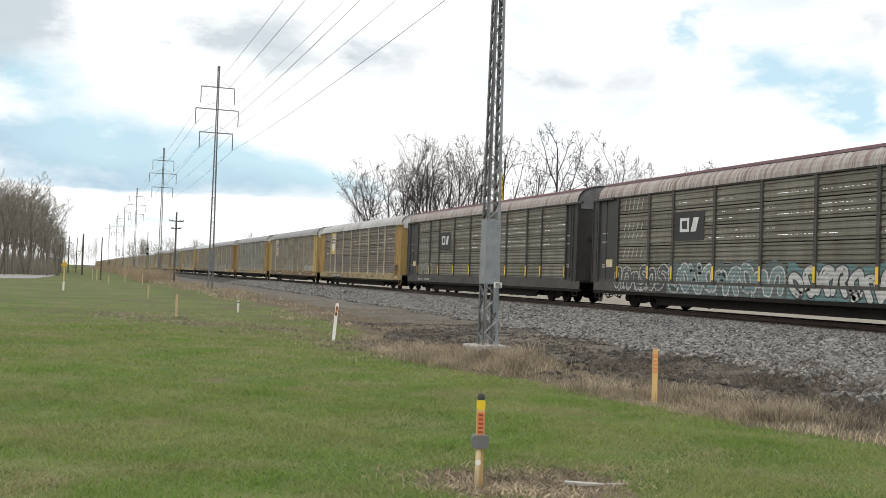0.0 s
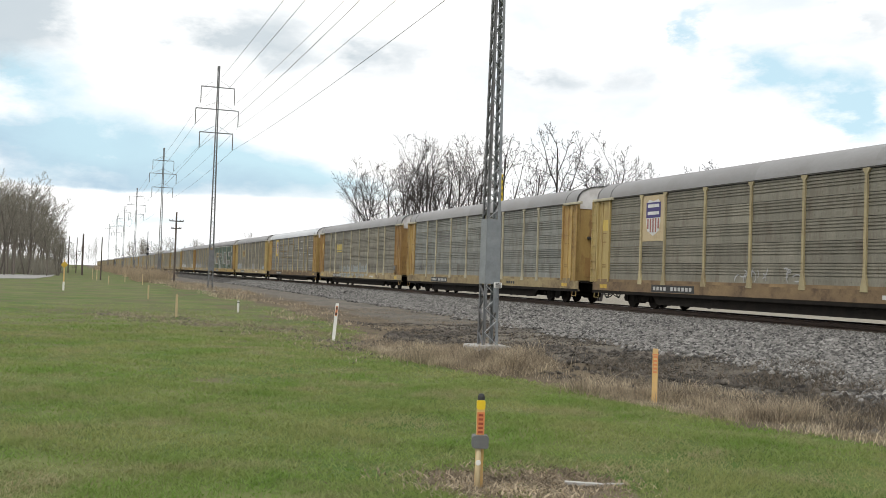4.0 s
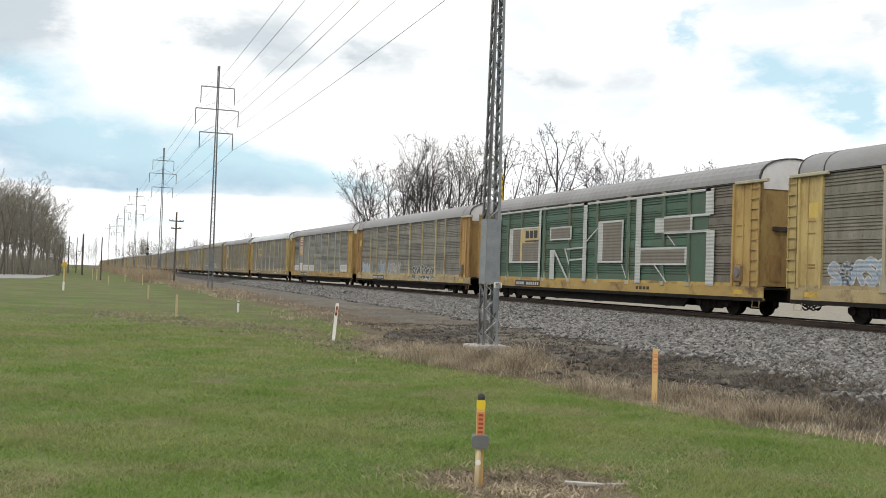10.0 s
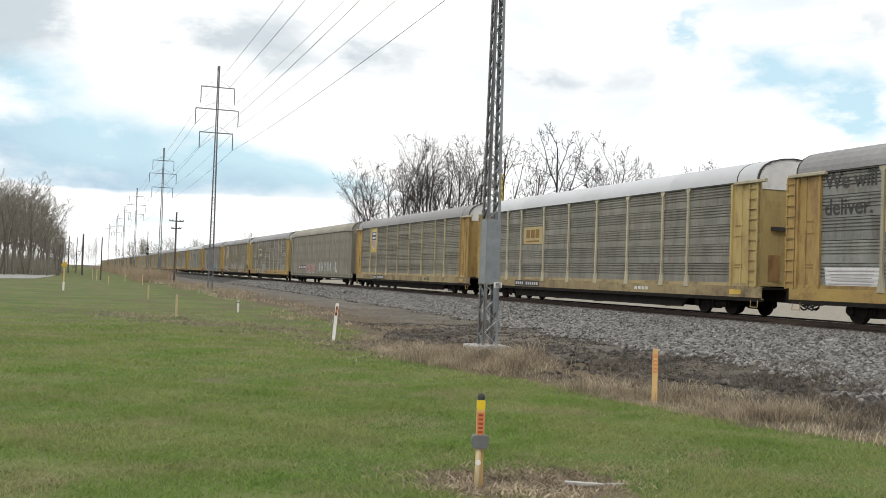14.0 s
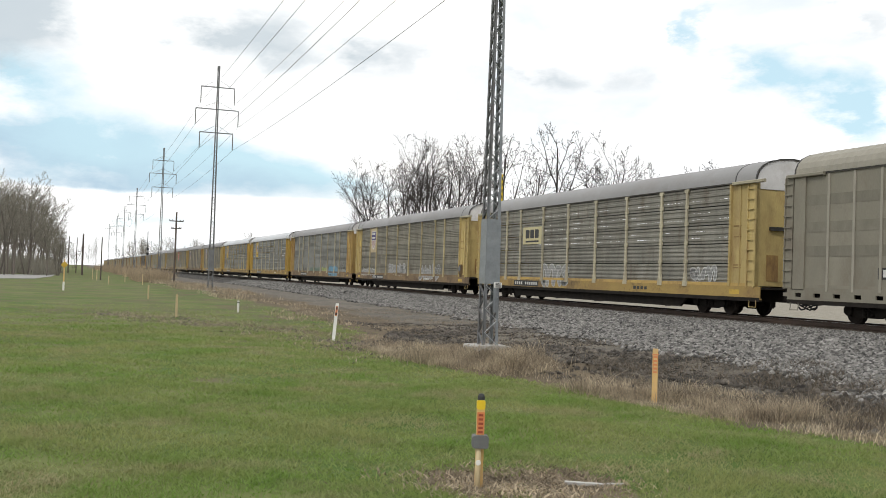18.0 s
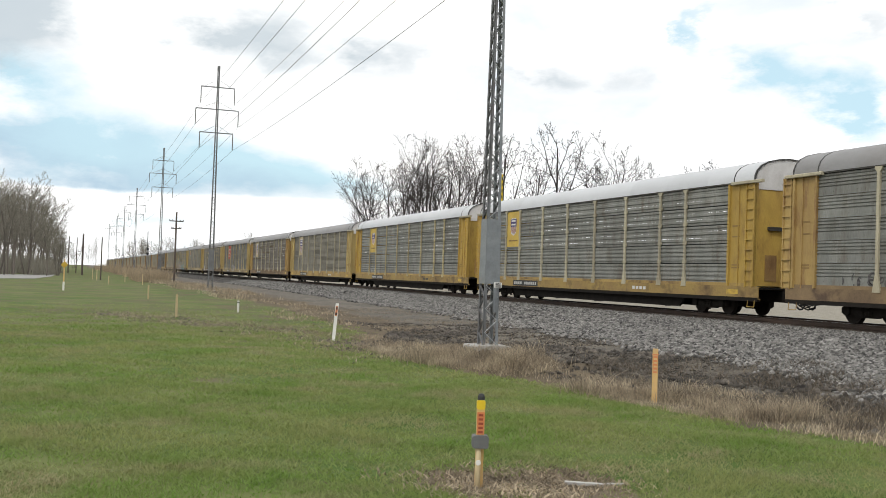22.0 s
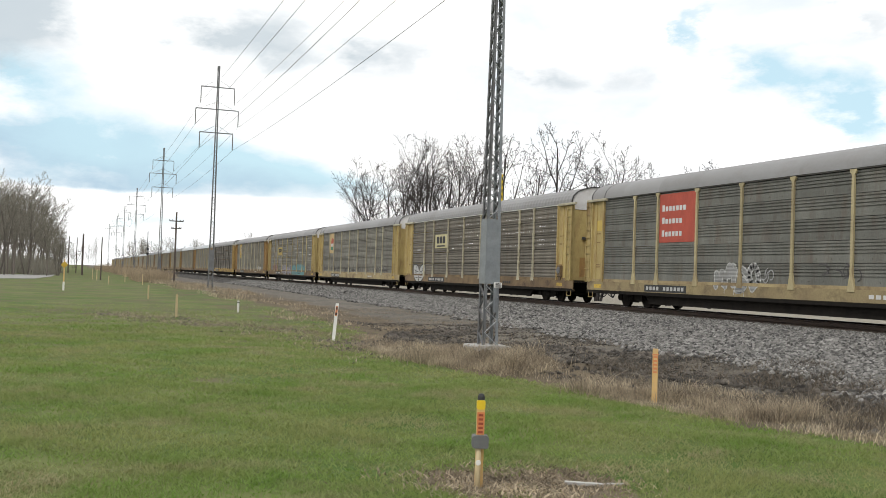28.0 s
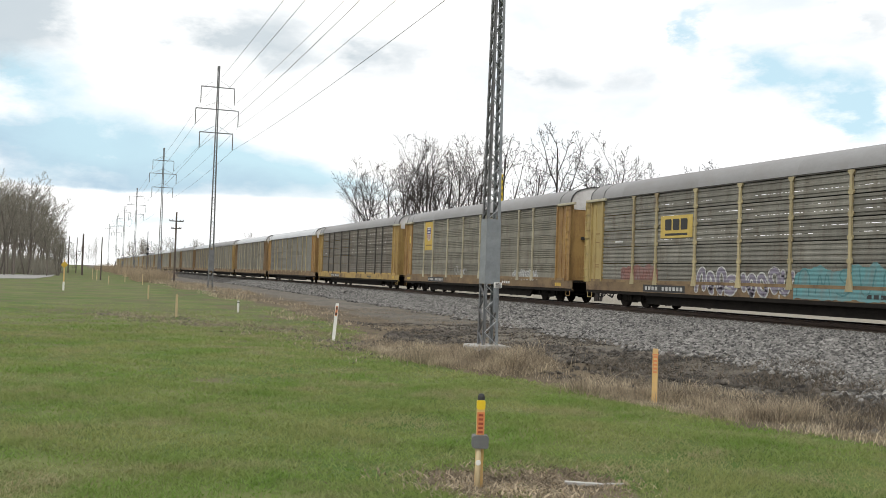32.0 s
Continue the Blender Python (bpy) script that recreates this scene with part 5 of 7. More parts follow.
def side_frame():
    b = Build()
    b.extrude_x([(-1.15, 0.34), (-0.72, 0.34), (-0.42, 0.22), (0.42, 0.22), (0.72, 0.34), (1.15, 0.34), (1.15, 0.52), (0.85, 0.60), (0.45, 0.72), (-0.45, 0.72), (-0.85, 0.60), (-1.15, 0.52)], -1.09, -0.95)
    for y in (-0.89, 0.89):
        b.extrude_x([(y + 0.17 * math.cos(a), 0.43 + 0.17 * math.sin(a)) for a in [math.tau * k / 10 for k in range(10)]], -1.16, -1.05)
    for y in (-0.17, 0.0, 0.17):
        b.tube([(-1.12, y, 0.27 + 0.02 * k) for k in range(0, 20, 2)], [0.075 if k % 2 else 0.06 for k in range(10)], 8)
    return b


def build_truck(car, u, sub):
    tr = part("truck", shaped("truck_bolster", M["steel_dark"], lambda: Build().box(-1.0, 1.0, -0.22, 0.22, 0.45, 0.72, 0.04)), car, "black two-axle truck", pose(0, uy(u), 0))
    for a in (0, 180):
        part("side_frame", shaped("side_frame", M["steel_dark"], side_frame), tr, at=pose(0, 0, 0, 0, 0, a))
    for y in (-0.89, 0.89):
        part("axle", shaped("axle", M["brown_steel"], lambda: Build().tube([(-0.9, 0, 0.42), (0.9, 0, 0.42)], 0.08, 8)), tr, at=pose(0, y, 0))
        for a in (0, 180):
            part("wheel", shaped("wheel", M["brown_steel"], wheel_shape), tr, at=pose(-0.78 if a == 0 else 0.78, y, 0.42, 0, 0, a + 180))


def flat_mesh(name, polys, mat, lift):
    """Thin paint shapes on the car's side: each polygon as (u, z) points."""
    b = Build()
    for j, poly in enumerate(polys):
        x = lift - 0.0004 * (j % 7)
        n = len(poly)
        b.add([(x, uy(u), z) for u, z in poly] + [(x + 0.002, uy(u), z) for u, z in poly], [tuple(range(n)), tuple(range(2 * n - 1, n - 1, -1))] + [(i, n + i, n + (i + 1) % n, (i + 1) % n) for i in range(n)])
    m = bpy.data.meshes.new(name)
    m.from_pydata(b.v, [], b.f)
    m.materials.append(mat)
    return m


def quad(u0, u1, z0, z1):
    return [(u0, z0), (u1, z0), (u1, z1), (u0, z1)]


def stroke(a, b, w):
    (u0, z0), (u1, z1) = a, b
    l = math.hypot(u1 - u0, z1 - z0) or 1
    nu, nz = -(z1 - z0) / l * w / 2, (u1 - u0) / l * w / 2
    return [(u0 + nu, z0 + nz), (u1 + nu, z1 + nz), (u1 - nu, z1 - nz), (u0 - nu, z0 - nz)]


DECAL_X, SILL_X, POST_X = -1.4635, -1.5035, -1.5285


# outline and filling of each kind of sprayed paint
SPRAY = {"white": ("spray_white", (0.46, 0.46, 0.44), "spray_mid_grey", (0.27, 0.27, 0.26)), "bold": ("spray_white", (0.46, 0.46, 0.44), "spray_charcoal", (0.075, 0.082, 0.078)),
         "solid": ("spray_black", (0.05, 0.05, 0.052), "spray_white", (0.46, 0.46, 0.44)), "blue": ("spray_white", (0.46, 0.46, 0.44), "spray_dull_blue", (0.30, 0.36, 0.43)),
         "red": ("spray_pale_pink", (0.52, 0.47, 0.46), "spray_red", (0.33, 0.13, 0.115)), "pink": ("spray_white", (0.46, 0.46, 0.44), "spray_dusky", (0.20, 0.18, 0.225)),
         "mist": ("spray_pale_grey", (0.34, 0.35, 0.33), "spray_grey_green", (0.25, 0.275, 0.255)), "sea": ("spray_white", (0.46, 0.46, 0.44), "spray_grey_teal", (0.16, 0.22, 0.22)),
         "teal": ("spray_teal", (0.10, 0.26, 0.27), "spray_dark_teal", (0.065, 0.18, 0.19)), "lime": ("spray_lime", (0.36, 0.41, 0.12), "spray_dark_lime", (0.25, 0.29, 0.1)),
         "cyan": ("spray_cyan", (0.10, 0.29, 0.42), "spray_deep_cyan", (0.06, 0.19, 0.3)), "grey": ("spray_grey", (0.36, 0.36, 0.35), "spray_mid_grey", (0.27, 0.27, 0.26)),
         "dark": ("spray_dark", (0.075, 0.07, 0.068), "spray_dark", (0.075, 0.07, 0.068)), "moss": ("spray_moss", (0.14, 0.2, 0.15), "spray_dark_moss", (0.1, 0.14, 0.11)),
         "brick": ("spray_brick", (0.22, 0.09, 0.068), "spray_brick_dark", (0.16, 0.07, 0.06))}
# swollen shapes, as lines in a unit square
SWELLS = (((0.08, 0.0), (0.1, 0.62), (0.3, 0.95), (0.66, 0.97), (0.9, 0.66), (0.9, 0.02)), ((0.9, 0.84), (0.5, 1.0), (0.12, 0.8), (0.3, 0.54), (0.74, 0.44), (0.9, 0.2), (0.5, 0.02), (0.08, 0.12)),
          ((0.5, 0.02), (0.14, 0.24), (0.1, 0.7), (0.45, 0.98), (0.84, 0.78), (0.88, 0.28), (0.5, 0.02)), ((0.02, 0.98), (0.2, 0.2), (0.48, 0.04), (0.76, 0.2), (0.98, 0.95)),
          ((0.1, 0.02), (0.14, 0.96), (0.62, 0.98), (0.8, 0.72), (0.4, 0.5), (0.92, 0.02)), ((0.02, 0.1), (0.2, 0.9), (0.46, 0.24), (0.7, 0.94), (0.96, 0.06)))
def faded_spray(name, c):
    """Thin spray paint with the sheet showing through in places."""
    key = "faded_" + name
    if key not in M:
        M[key] = material(key, c, 0.6, 0, tuple(0.6 * x + 0.06 for x in c), 1.6, 0.9, (1, 1, 0.6), 0.2, 22, 0.1, 0.05, stain=(0.16, 0.155, 0.145), stain_amount=0.65, stain_scale=1.3)
        ribbed(M[key])
    return M[key]


def spindle(p, q, w, bend, n=6):
    """A swollen, bent leaf shape from p to q."""
    (u0, z0), (u1, z1) = p, q
    l = math.hypot(u1 - u0, z1 - z0) or 1
    nu, nz = -(z1 - z0) / l, (u1 - u0) / l
    left, right = [], []
    for i in range(n + 1):
        f = i / n
        o = bend * l * 4 * f * (1 - f)
        h = w / 2 * math.sin(math.pi * (0.06 + 0.88 * f)) ** 0.7
        cu, cz = u0 + (u1 - u0) * f + nu * o, z0 + (z1 - z0) * f + nz * o
        left.append((cu + nu * h, cz + nz * h))
        right.append((cu - nu * h, cz - nz * h))
    return left + right[::-1]


def arc_line(u, z, ru, rz, a0, a1, w, n=9):
    pts = [(u + ru * math.cos(a0 + (a1 - a0) * k / n), z + rz * math.sin(a0 + (a1 - a0) * k / n)) for k in range(n + 1)]
    return [stroke(p, q, w) for p, q in zip(pts[:-1], pts[1:])]


def clip_z(poly, z, above):
    """The part of a polygon above or below a height."""
    out = []
    for (u0, z0), (u1, z1) in zip(poly, poly[1:] + poly[:1]):
        in0, in1 = (z0 >= z) == above, (z1 >= z) == above
        if in0:
            out.append((u0, z0))
        if in0 != in1 and z0 != z1:
            f = (z - z0) / (z1 - z0)
            out.append((u0 + (u1 - u0) * f, z))
    return out if len(out) > 2 else []


def sprayed(name, polys, mat, depth, parent, label="", face=None):
    """Paint that runs from the panels down over the sill."""
    face = DECAL_X if face is None else face
    high = [q for q in (clip_z(p, 1.1, True) for p in polys) if q]
    low = [q for q in (clip_z([(u, max(z, 0.63)) for u, z in p], 1.1, False) for p in polys) if q]
    ob = part(name, flat_mesh(name, high or low, mat, (face if high else SILL_X) - depth), parent, label)
    if high and low:
        part("overspray", flat_mesh("overspray", low, mat, SILL_X - depth), parent)["kind"] = "stuff"
    return ob


def disc(p, r):
    return [(p[0] + r * math.cos(a), p[1] + r * math.sin(a)) for a in [math.tau * k / 8 for k in range(8)]]


def tube_line(pts, w):
    """A thick line with round ends and elbows."""
    return [stroke(p, q, w) for p, q in zip(pts[:-1], pts[1:])] + [disc(p, w / 2) for p in pts]


def eased(pts):
    """The same line with its elbows cut round."""
    out = [pts[0]]
    for p, q in zip(pts[:-1], pts[1:]):
        out += [(0.75 * p[0] + 0.25 * q[0], 0.75 * p[1] + 0.25 * q[1]), (0.25 * p[0] + 0.75 * q[0], 0.25 * p[1] + 0.75 * q[1])]
    return out + [pts[-1]]


def graffiti(car, box, style, seed, face=None):
    """Sprayed paint: a row of swollen outlined shapes, a patch of colour, or a thin scrawl."""
    u0, u1, z0, z1 = box
    z0 = max(z0, 0.66)
    r = random.Random(seed)
    h, wide = z1 - z0, u1 - u0
    s = SPRAY[style]
    edge, fill = paint(s[0], s[1]), paint(s[2], s[3])
    if style in ("dark", "grey"):
        polys = []
        for i in range(max(3, round(wide / (h * 0.6)))):
            a = r.uniform(0, math.tau)
            polys += arc_line(u0 + wide * r.uniform(0.08, 0.92), z0 + h * r.uniform(0.3, 0.7), h * r.uniform(0.2, 0.5), h * r.uniform(0.18, 0.42), a, a + r.choice((-1, 1)) * r.uniform(1.2, 5.2), 0.045)
            if i % 2:
                p = (u0 + wide * r.random(), z0 + h * r.uniform(0.1, 0.4))
                polys.append(spindle(p, (p[0] + h * r.uniform(-0.2, 0.5), p[1] + h * r.uniform(0.35, 0.6)), 0.07, r.uniform(-0.3, 0.3)))
        sprayed("graffiti", polys, edge, 0.003, car, "thin sprayed graffiti scribble", face)["kind"] = "stuff"
        return
    if style in ("teal", "cyan", "lime", "brick", "moss"):
        m = max(8, round(wide / 0.16))
        lift, top = 0.0, []
        for i in range(m + 1):
            lift = 0.6 * lift + r.uniform(-0.11, 0.11) * h
            drop = 0.25 * h if i in (0, m) else 0.08 * h if i in (1, m - 1) else 0
            top.append((u0 + wide * i / m, z1 - 0.05 * h + lift - drop))
        low = [(u0 + wide * i / m, z0 + r.uniform(0, 0.07) * h) for i in range(m, -1, -1)]
        g = sprayed("graffiti", [top + low], faded_spray(s[0], s[1]), 0.0, car, "faded patch of sprayed graffiti colour", face)
        n = max(3, round(wide / (h * 0.75)))
        for i in range(n):
            line = [(u0 + wide * (i + 0.12 + 0.76 * a) / n, z0 + h * (0.12 + 0.74 * b)) for a, b in SWELLS[r.randrange(len(SWELLS))]]
            sprayed("swirl", tube_line(eased(line), 0.055), fill, 0.004, g, "", face)["kind"] = "stuff"
        return
    n = max(2, round(wide / (h * 0.56)))
    du = wide / n
    w = min(0.24 * h, 0.3 * du) if style != "solid" else 0.36 * du
    if style in ("sea", "solid"):
        m = max(8, round(wide / 0.3))
        back = [(u0 - 0.1 + (wide + 0.2) * i / m, z1 + r.uniform(-0.16, 0.04) * h) for i in range(m + 1)] + [(u1 + 0.1, z0), (u0 - 0.1, z0)]
        sprayed("sprayed_ground", [back], paint(*{"sea": ("ground_sea", (0.10, 0.125, 0.12)), "solid": ("ground_teal", (0.10, 0.18, 0.18))}[style]), -0.002, car, "rough sprayed ground coat", face)
    rows = []
    for i in range(n):
        lean, dz, tall = r.uniform(-0.4, 0.4), r.uniform(-0.03, 0.1) * h, r.uniform(0.7, 1.0)
        line = [(u0 + du * (i + 0.04 + 0.92 * a + lean * (b - 0.5)) , z0 + w * 0.7 + dz + (h - w * 1.4) * b * tall) for a, b in [(x + r.uniform(-0.12, 0.12), y + r.uniform(-0.07, 0.07)) for x, y in SWELLS[r.randrange(len(SWELLS))]]]
        rows.append(eased(line))
    g = sprayed("graffiti", [q for line in rows for q in tube_line(line, w + 0.10)], edge, 0.0, car, "sprayed graffiti in swollen outlined shapes", face)
    for line in rows:
        sprayed("swirl", tube_line(line, w * r.uniform(0.8, 1.05)), fill, 0.004, g, "", face)["kind"] = "stuff"
        k = r.randrange(1, len(line) - 2)
        sprayed("highlight", [spindle(line[k], line[k + 1], 0.05, 0.1)], edge, 0.008, g, "", face)["kind"] = "stuff"
    sprayed("drip", [quad(a, a + 0.022, z0 - r.uniform(0.0, 0.1), z0 + 0.12 * h) for a in [u0 + wide * r.uniform(0.1, 0.9) for _ in range(n)]], edge, 0.002, g, "", face)["kind"] = "stuff"


def wings(car):
    """A pair of white wings with black feather lines."""
    white, black = paint("spray_white", (0.60, 0.60, 0.58)), paint("spray_black", (0.05, 0.05, 0.052))
    for s, name in ((-1, "left"), (1, "right")):
        shape = [(0.02, 1.35), (0.25, 1.68), (0.7, 1.86), (1.15, 1.84), (1.3, 1.62), (1.12, 1.2), (0.82, 0.86), (0.42, 0.72), (0.1, 0.66)]
        edge = [(0.0, 1.3), (0.24, 1.76), (0.7, 1.93), (1.2, 1.91), (1.38, 1.63), (1.18, 1.15), (0.87, 0.8), (0.44, 0.66), (0.05, 0.63)]
        g = sprayed("graffiti", [[(2.9 + s * u, z) for u, z in edge]], black, 0.0, car, "white winged graffiti with black outline")
        sprayed("wing", [[(2.9 + s * u, z) for u, z in shape]], white, 0.004, g)
        lines = [stroke((2.9 + s * a, b), (2.9 + s * c, d), 0.045) for a, b, c, d in ((0.15, 1.35, 1.1, 1.5), (0.15, 1.15, 0.95, 1.2), (0.15, 0.95, 0.7, 0.95), (0.6, 1.75, 0.8, 1.45), (0.9, 1.5, 0.75, 1.2), (0.6, 1.45, 0.5, 1.1))]
        sprayed("feathering", lines, black, 0.008, g)["kind"] = "stuff"


def rounded(u0, u1, z0, z1):
    """A shield: flat shoulders, rounded point below."""
    um, w, h = (u0 + u1) / 2, (u1 - u0) / 2, z1 - z0
    return [(um - w, z1 - 0.12 * h), (um - 0.62 * w, z1), (um, z1 - 0.05 * h), (um + 0.62 * w, z1), (um + w, z1 - 0.12 * h), (um + 0.9 * w, z1 - 0.3 * h),
            (um + w, z1 - 0.6 * h), (um + 0.8 * w, z0 + 0.14 * h), (um, z0), (um - 0.8 * w, z0 + 0.14 * h), (um - w, z1 - 0.6 * h), (um - 0.9 * w, z1 - 0.3 * h)]


def block_shapes(u0, u1, z0, z1, n):
    """Plain bold blocks in a row, in place of a brand's lettering."""
    w, h = (u1 - u0) / n, z1 - z0
    out = []
    for i in range(n):
        a, b = u0 + (i + 0.06) * w, u0 + (i + 0.9) * w
        out.append([(a, z0 + 0.12 * h), (a + 0.1 * w, z0), (b, z0), (b, z1 - 0.12 * h), (b - 0.1 * w, z1), (a, z1)])
    return out


def placard(car, kind, ends):
    p_yellow, p_dark, p_white = paint("placard_yellow", (0.55, 0.40, 0.10)), paint("placard_black", (0.03, 0.03, 0.03)), paint("placard_white", (0.6, 0.6, 0.58))
    if kind in ("shield", "shield_faded", "shield_small", "shield_orange", "shield_old"):
        base = {"shield_orange": paint("placard_orange", (0.46, 0.31, 0.14)), "shield_old": paint("placard_beige", (0.45, 0.36, 0.22)), "shield_small": paint("placard_gold", (0.52, 0.36, 0.07))}.get(kind, p_yellow)
        pl = part("placard", flat_mesh("placard", [quad(4.03, 5.75, 2.88, 4.84)], base, -1.472), car, "yellow placard with a railway shield emblem")
        a, b, c, d = (4.5, 5.3, 3.5, 4.5) if kind == "shield_small" else (4.32, 5.46, 3.1, 4.66)
        body = p_white
        part("shield", flat_mesh("shield", [rounded(a, b, c, d)], body, -1.476), pl, "white shield")
        top = paint("shield_blue", (0.06, 0.05, 0.16)) if kind not in ("shield_faded", "shield_orange") else paint("shield_dull", (0.06, 0.05, 0.05)) if kind == "shield_faded" else paint("shield_red", (0.2, 0.07, 0.06))
        part("shield_band", flat_mesh("band", [quad(a, b, d - (d - c) * 0.5, d - (d - c) * 0.08)], top, -1.480), pl, "dark upper band")
        part("band_line", flat_mesh("bars", [quad(a + 0.12, b - 0.12, d - (d - c) * 0.22, d - (d - c) * 0.13), quad(a + 0.12, b - 0.12, d - (d - c) * 0.42, d - (d - c) * 0.33)], p_white, -1.484), pl)
        if kind in ("shield", "shield_small", "shield_orange", "shield_old"):
            w = (b - a) / 11
            part("striping", flat_mesh("stripes", [quad(a + w * (2 * i + 1), a + w * (2 * i + 2), c + (d - c) * (0.1 if 0 < i < 4 else 0.2), d - (d - c) * 0.52) for i in range(5)], paint("stripe_red", (0.30, 0.12, 0.10)), -1.484), pl)
        if kind == "shield_small":
            part("caption_bar", flat_mesh("caption", [quad(4.3, 5.5, 3.18, 3.26)], paint("caption_brown", (0.2, 0.12, 0.03)), -1.476), pl)
    elif kind in ("box", "box_faded", "box_cream"):
        base = {"box": p_yellow, "box_faded": paint("placard_tan", (0.44, 0.34, 0.16)), "box_cream": paint("placard_cream", (0.55, 0.49, 0.28))}[kind]
        ink = paint("caption_brown", (0.2, 0.12, 0.03)) if kind == "box_faded" else p_dark
        pl = part("placard", flat_mesh("placard", [quad(6.15, 8.5, 2.98, 3.9)], base, -1.470), car, "yellow placard with dark bold lettering shapes")
        part("emblem", flat_mesh("emblem", block_shapes(6.45, 8.2, 3.3, 3.76, 3), ink, -1.474), pl)
        part("underline", flat_mesh("underline", [quad(6.5, 8.15, 3.08, 3.17)], ink, -1.474), pl)
    elif kind == "letters":
        pl = part("emblem", flat_mesh("emblem", block_shapes(6.35, 8.2, 3.22, 3.74, 3), paint("letter_gold", (0.52, 0.40, 0.10)), -1.470), car, "faded gold bold lettering shapes")
        part("underline", flat_mesh("underline", [quad(6.4, 8.15, 3.03, 3.12)], paint("letter_gold", (0.52, 0.40, 0.10)), -1.470), pl)
    elif kind == "dim":
        part("faded_lettering", flat_mesh("faded", [quad(6.4, 8.3, 3.72, 3.8), quad(6.2, 8.3, 3.55, 3.62), quad(7.2, 8.3, 3.36, 3.42)], paint("faded_dark", (0.14, 0.13, 0.12)), -1.470), car)
    elif kind == "worm":
        pl = part("placard", flat_mesh("placard", [quad(6.5, 8.55, 2.85, 4.0)], p_dark, -1.470), car, "black placard with a white continuous-line emblem")
        part("emblem", flat_mesh("emblem", [quad(6.85, 7.5, 3.2, 3.32), quad(6.85, 6.99, 3.32, 3.64), quad(6.85, 7.5, 3.64, 3.76), quad(7.36, 7.5, 3.32, 3.64), [(7.62, 3.2), (7.98, 3.2), (8.18, 3.76), (7.82, 3.76)]], p_white, -1.474), pl)
    elif kind == "red_square":
        pl = part("placard", flat_mesh("placard", [quad(5.95, 8.6, 2.80, 4.82)], paint("placard_red", (0.42, 0.075, 0.045)), -1.470), car, "red placard with white lettering bars")
        for z, w in ((4.2, 2.0), (3.68, 1.65), (3.15, 1.7)):
            part("letter_row", flat_mesh("row", [quad(6.15 + i * 0.26, 6.15 + i * 0.26 + 0.19, z - 0.1, z + (0.16 if i == 0 else 0.1)) for i in range(int(w / 0.26))], p_white, -1.474), pl)
    elif kind == "tricolour":
        pl = part("placard", flat_mesh("placard", [quad(4.03, 5.75, 2.95, 4.84)], paint("placard_peach", (0.52, 0.38, 0.19)), -1.470), car, "tan placard with red, white and green emblem")
        part("emblem_red", flat_mesh("er", [[(4.45, 3.85), (5.45, 3.85), (5.5, 4.3), (4.75, 4.4)]], paint("emblem_red", (0.40, 0.09, 0.05)), -1.474), pl)
        part("emblem_white", flat_mesh("ew", block_shapes(4.45, 5.45, 3.6, 3.88, 3), p_white, -1.478), pl)
        part("emblem_green", flat_mesh("eg", [[(4.4, 3.3), (5.35, 3.2), (5.45, 3.58), (4.55, 3.58)]], paint("emblem_green", (0.06, 0.20, 0.11)), -1.474), pl)


def text_mesh(words, size, mat, bold=0.0):
    cu = bpy.data.curves.new("words", "FONT")
    cu.body, cu.size, cu.extrude, cu.offset = words, size, 0.001, bold
    ob = bpy.data.objects.new("words", cu)
    scene.collection.objects.link(ob)
    bpy.context.view_layer.update()
    me = bpy.data.meshes.new_from_object(ob.evaluated_get(bpy.context.evaluated_depsgraph_get()))
    bpy.data.objects.remove(ob)
    me.materials.clear()
    me.materials.append(mat)
    return me


def side_text(car, words, u, z, size, mat, x=-1.47, bold=0.0):
    part("lettering", text_mesh(words, size, mat, bold), car, "painted words", pose(x, uy(u), z) @ Matrix(((0, 0, -1, 0), (-1, 0, 0, 0), (0, 1, 0, 0), (0, 0, 0, 1))))


def number_bars(car, u0, u1, z0, z1, mat, back=None, count=10):
    """Reporting marks as plain bars."""
    if back:
        part("dark_panel", flat_mesh("panel", [quad(u0 - 0.12, u1 + 0.12, z0 - 0.05, z1 + 0.05)], back, SILL_X), car)
    w = (u1 - u0) / count
    part("marking_bar", flat_mesh("bars", [quad(u0 + i * w + 0.03, u0 + (i + 1) * w - 0.06, z0 + 0.025, z1 - 0.025) for i in range(count) if i != 4], mat, SILL_X - 0.004), car)["kind"] = "stuff"


BRAKES = (2, 5, 8, 9, 15, 22)   # wagons with the hand-brake gear on the near side
SILLS = ("sill_dusty", "sill_rust", "sill_yellow", "sill_rust")
SILL_OF = {2: "sill_dusty", 3: "sill_rust", 5: "sill_dusty", 7: "sill_dusty", 8: "sill_yellow", 9: "sill_dusty", 10: "sill_yellow", 11: "sill_dusty", 14: "sill_yellow", 15: "sill_rust",
           16: "sill_rust", 19: "sill_yellow", 20: "sill_rust", 21: "sill_dusty", 22: "sill_rust", 24: "sill_rust"}


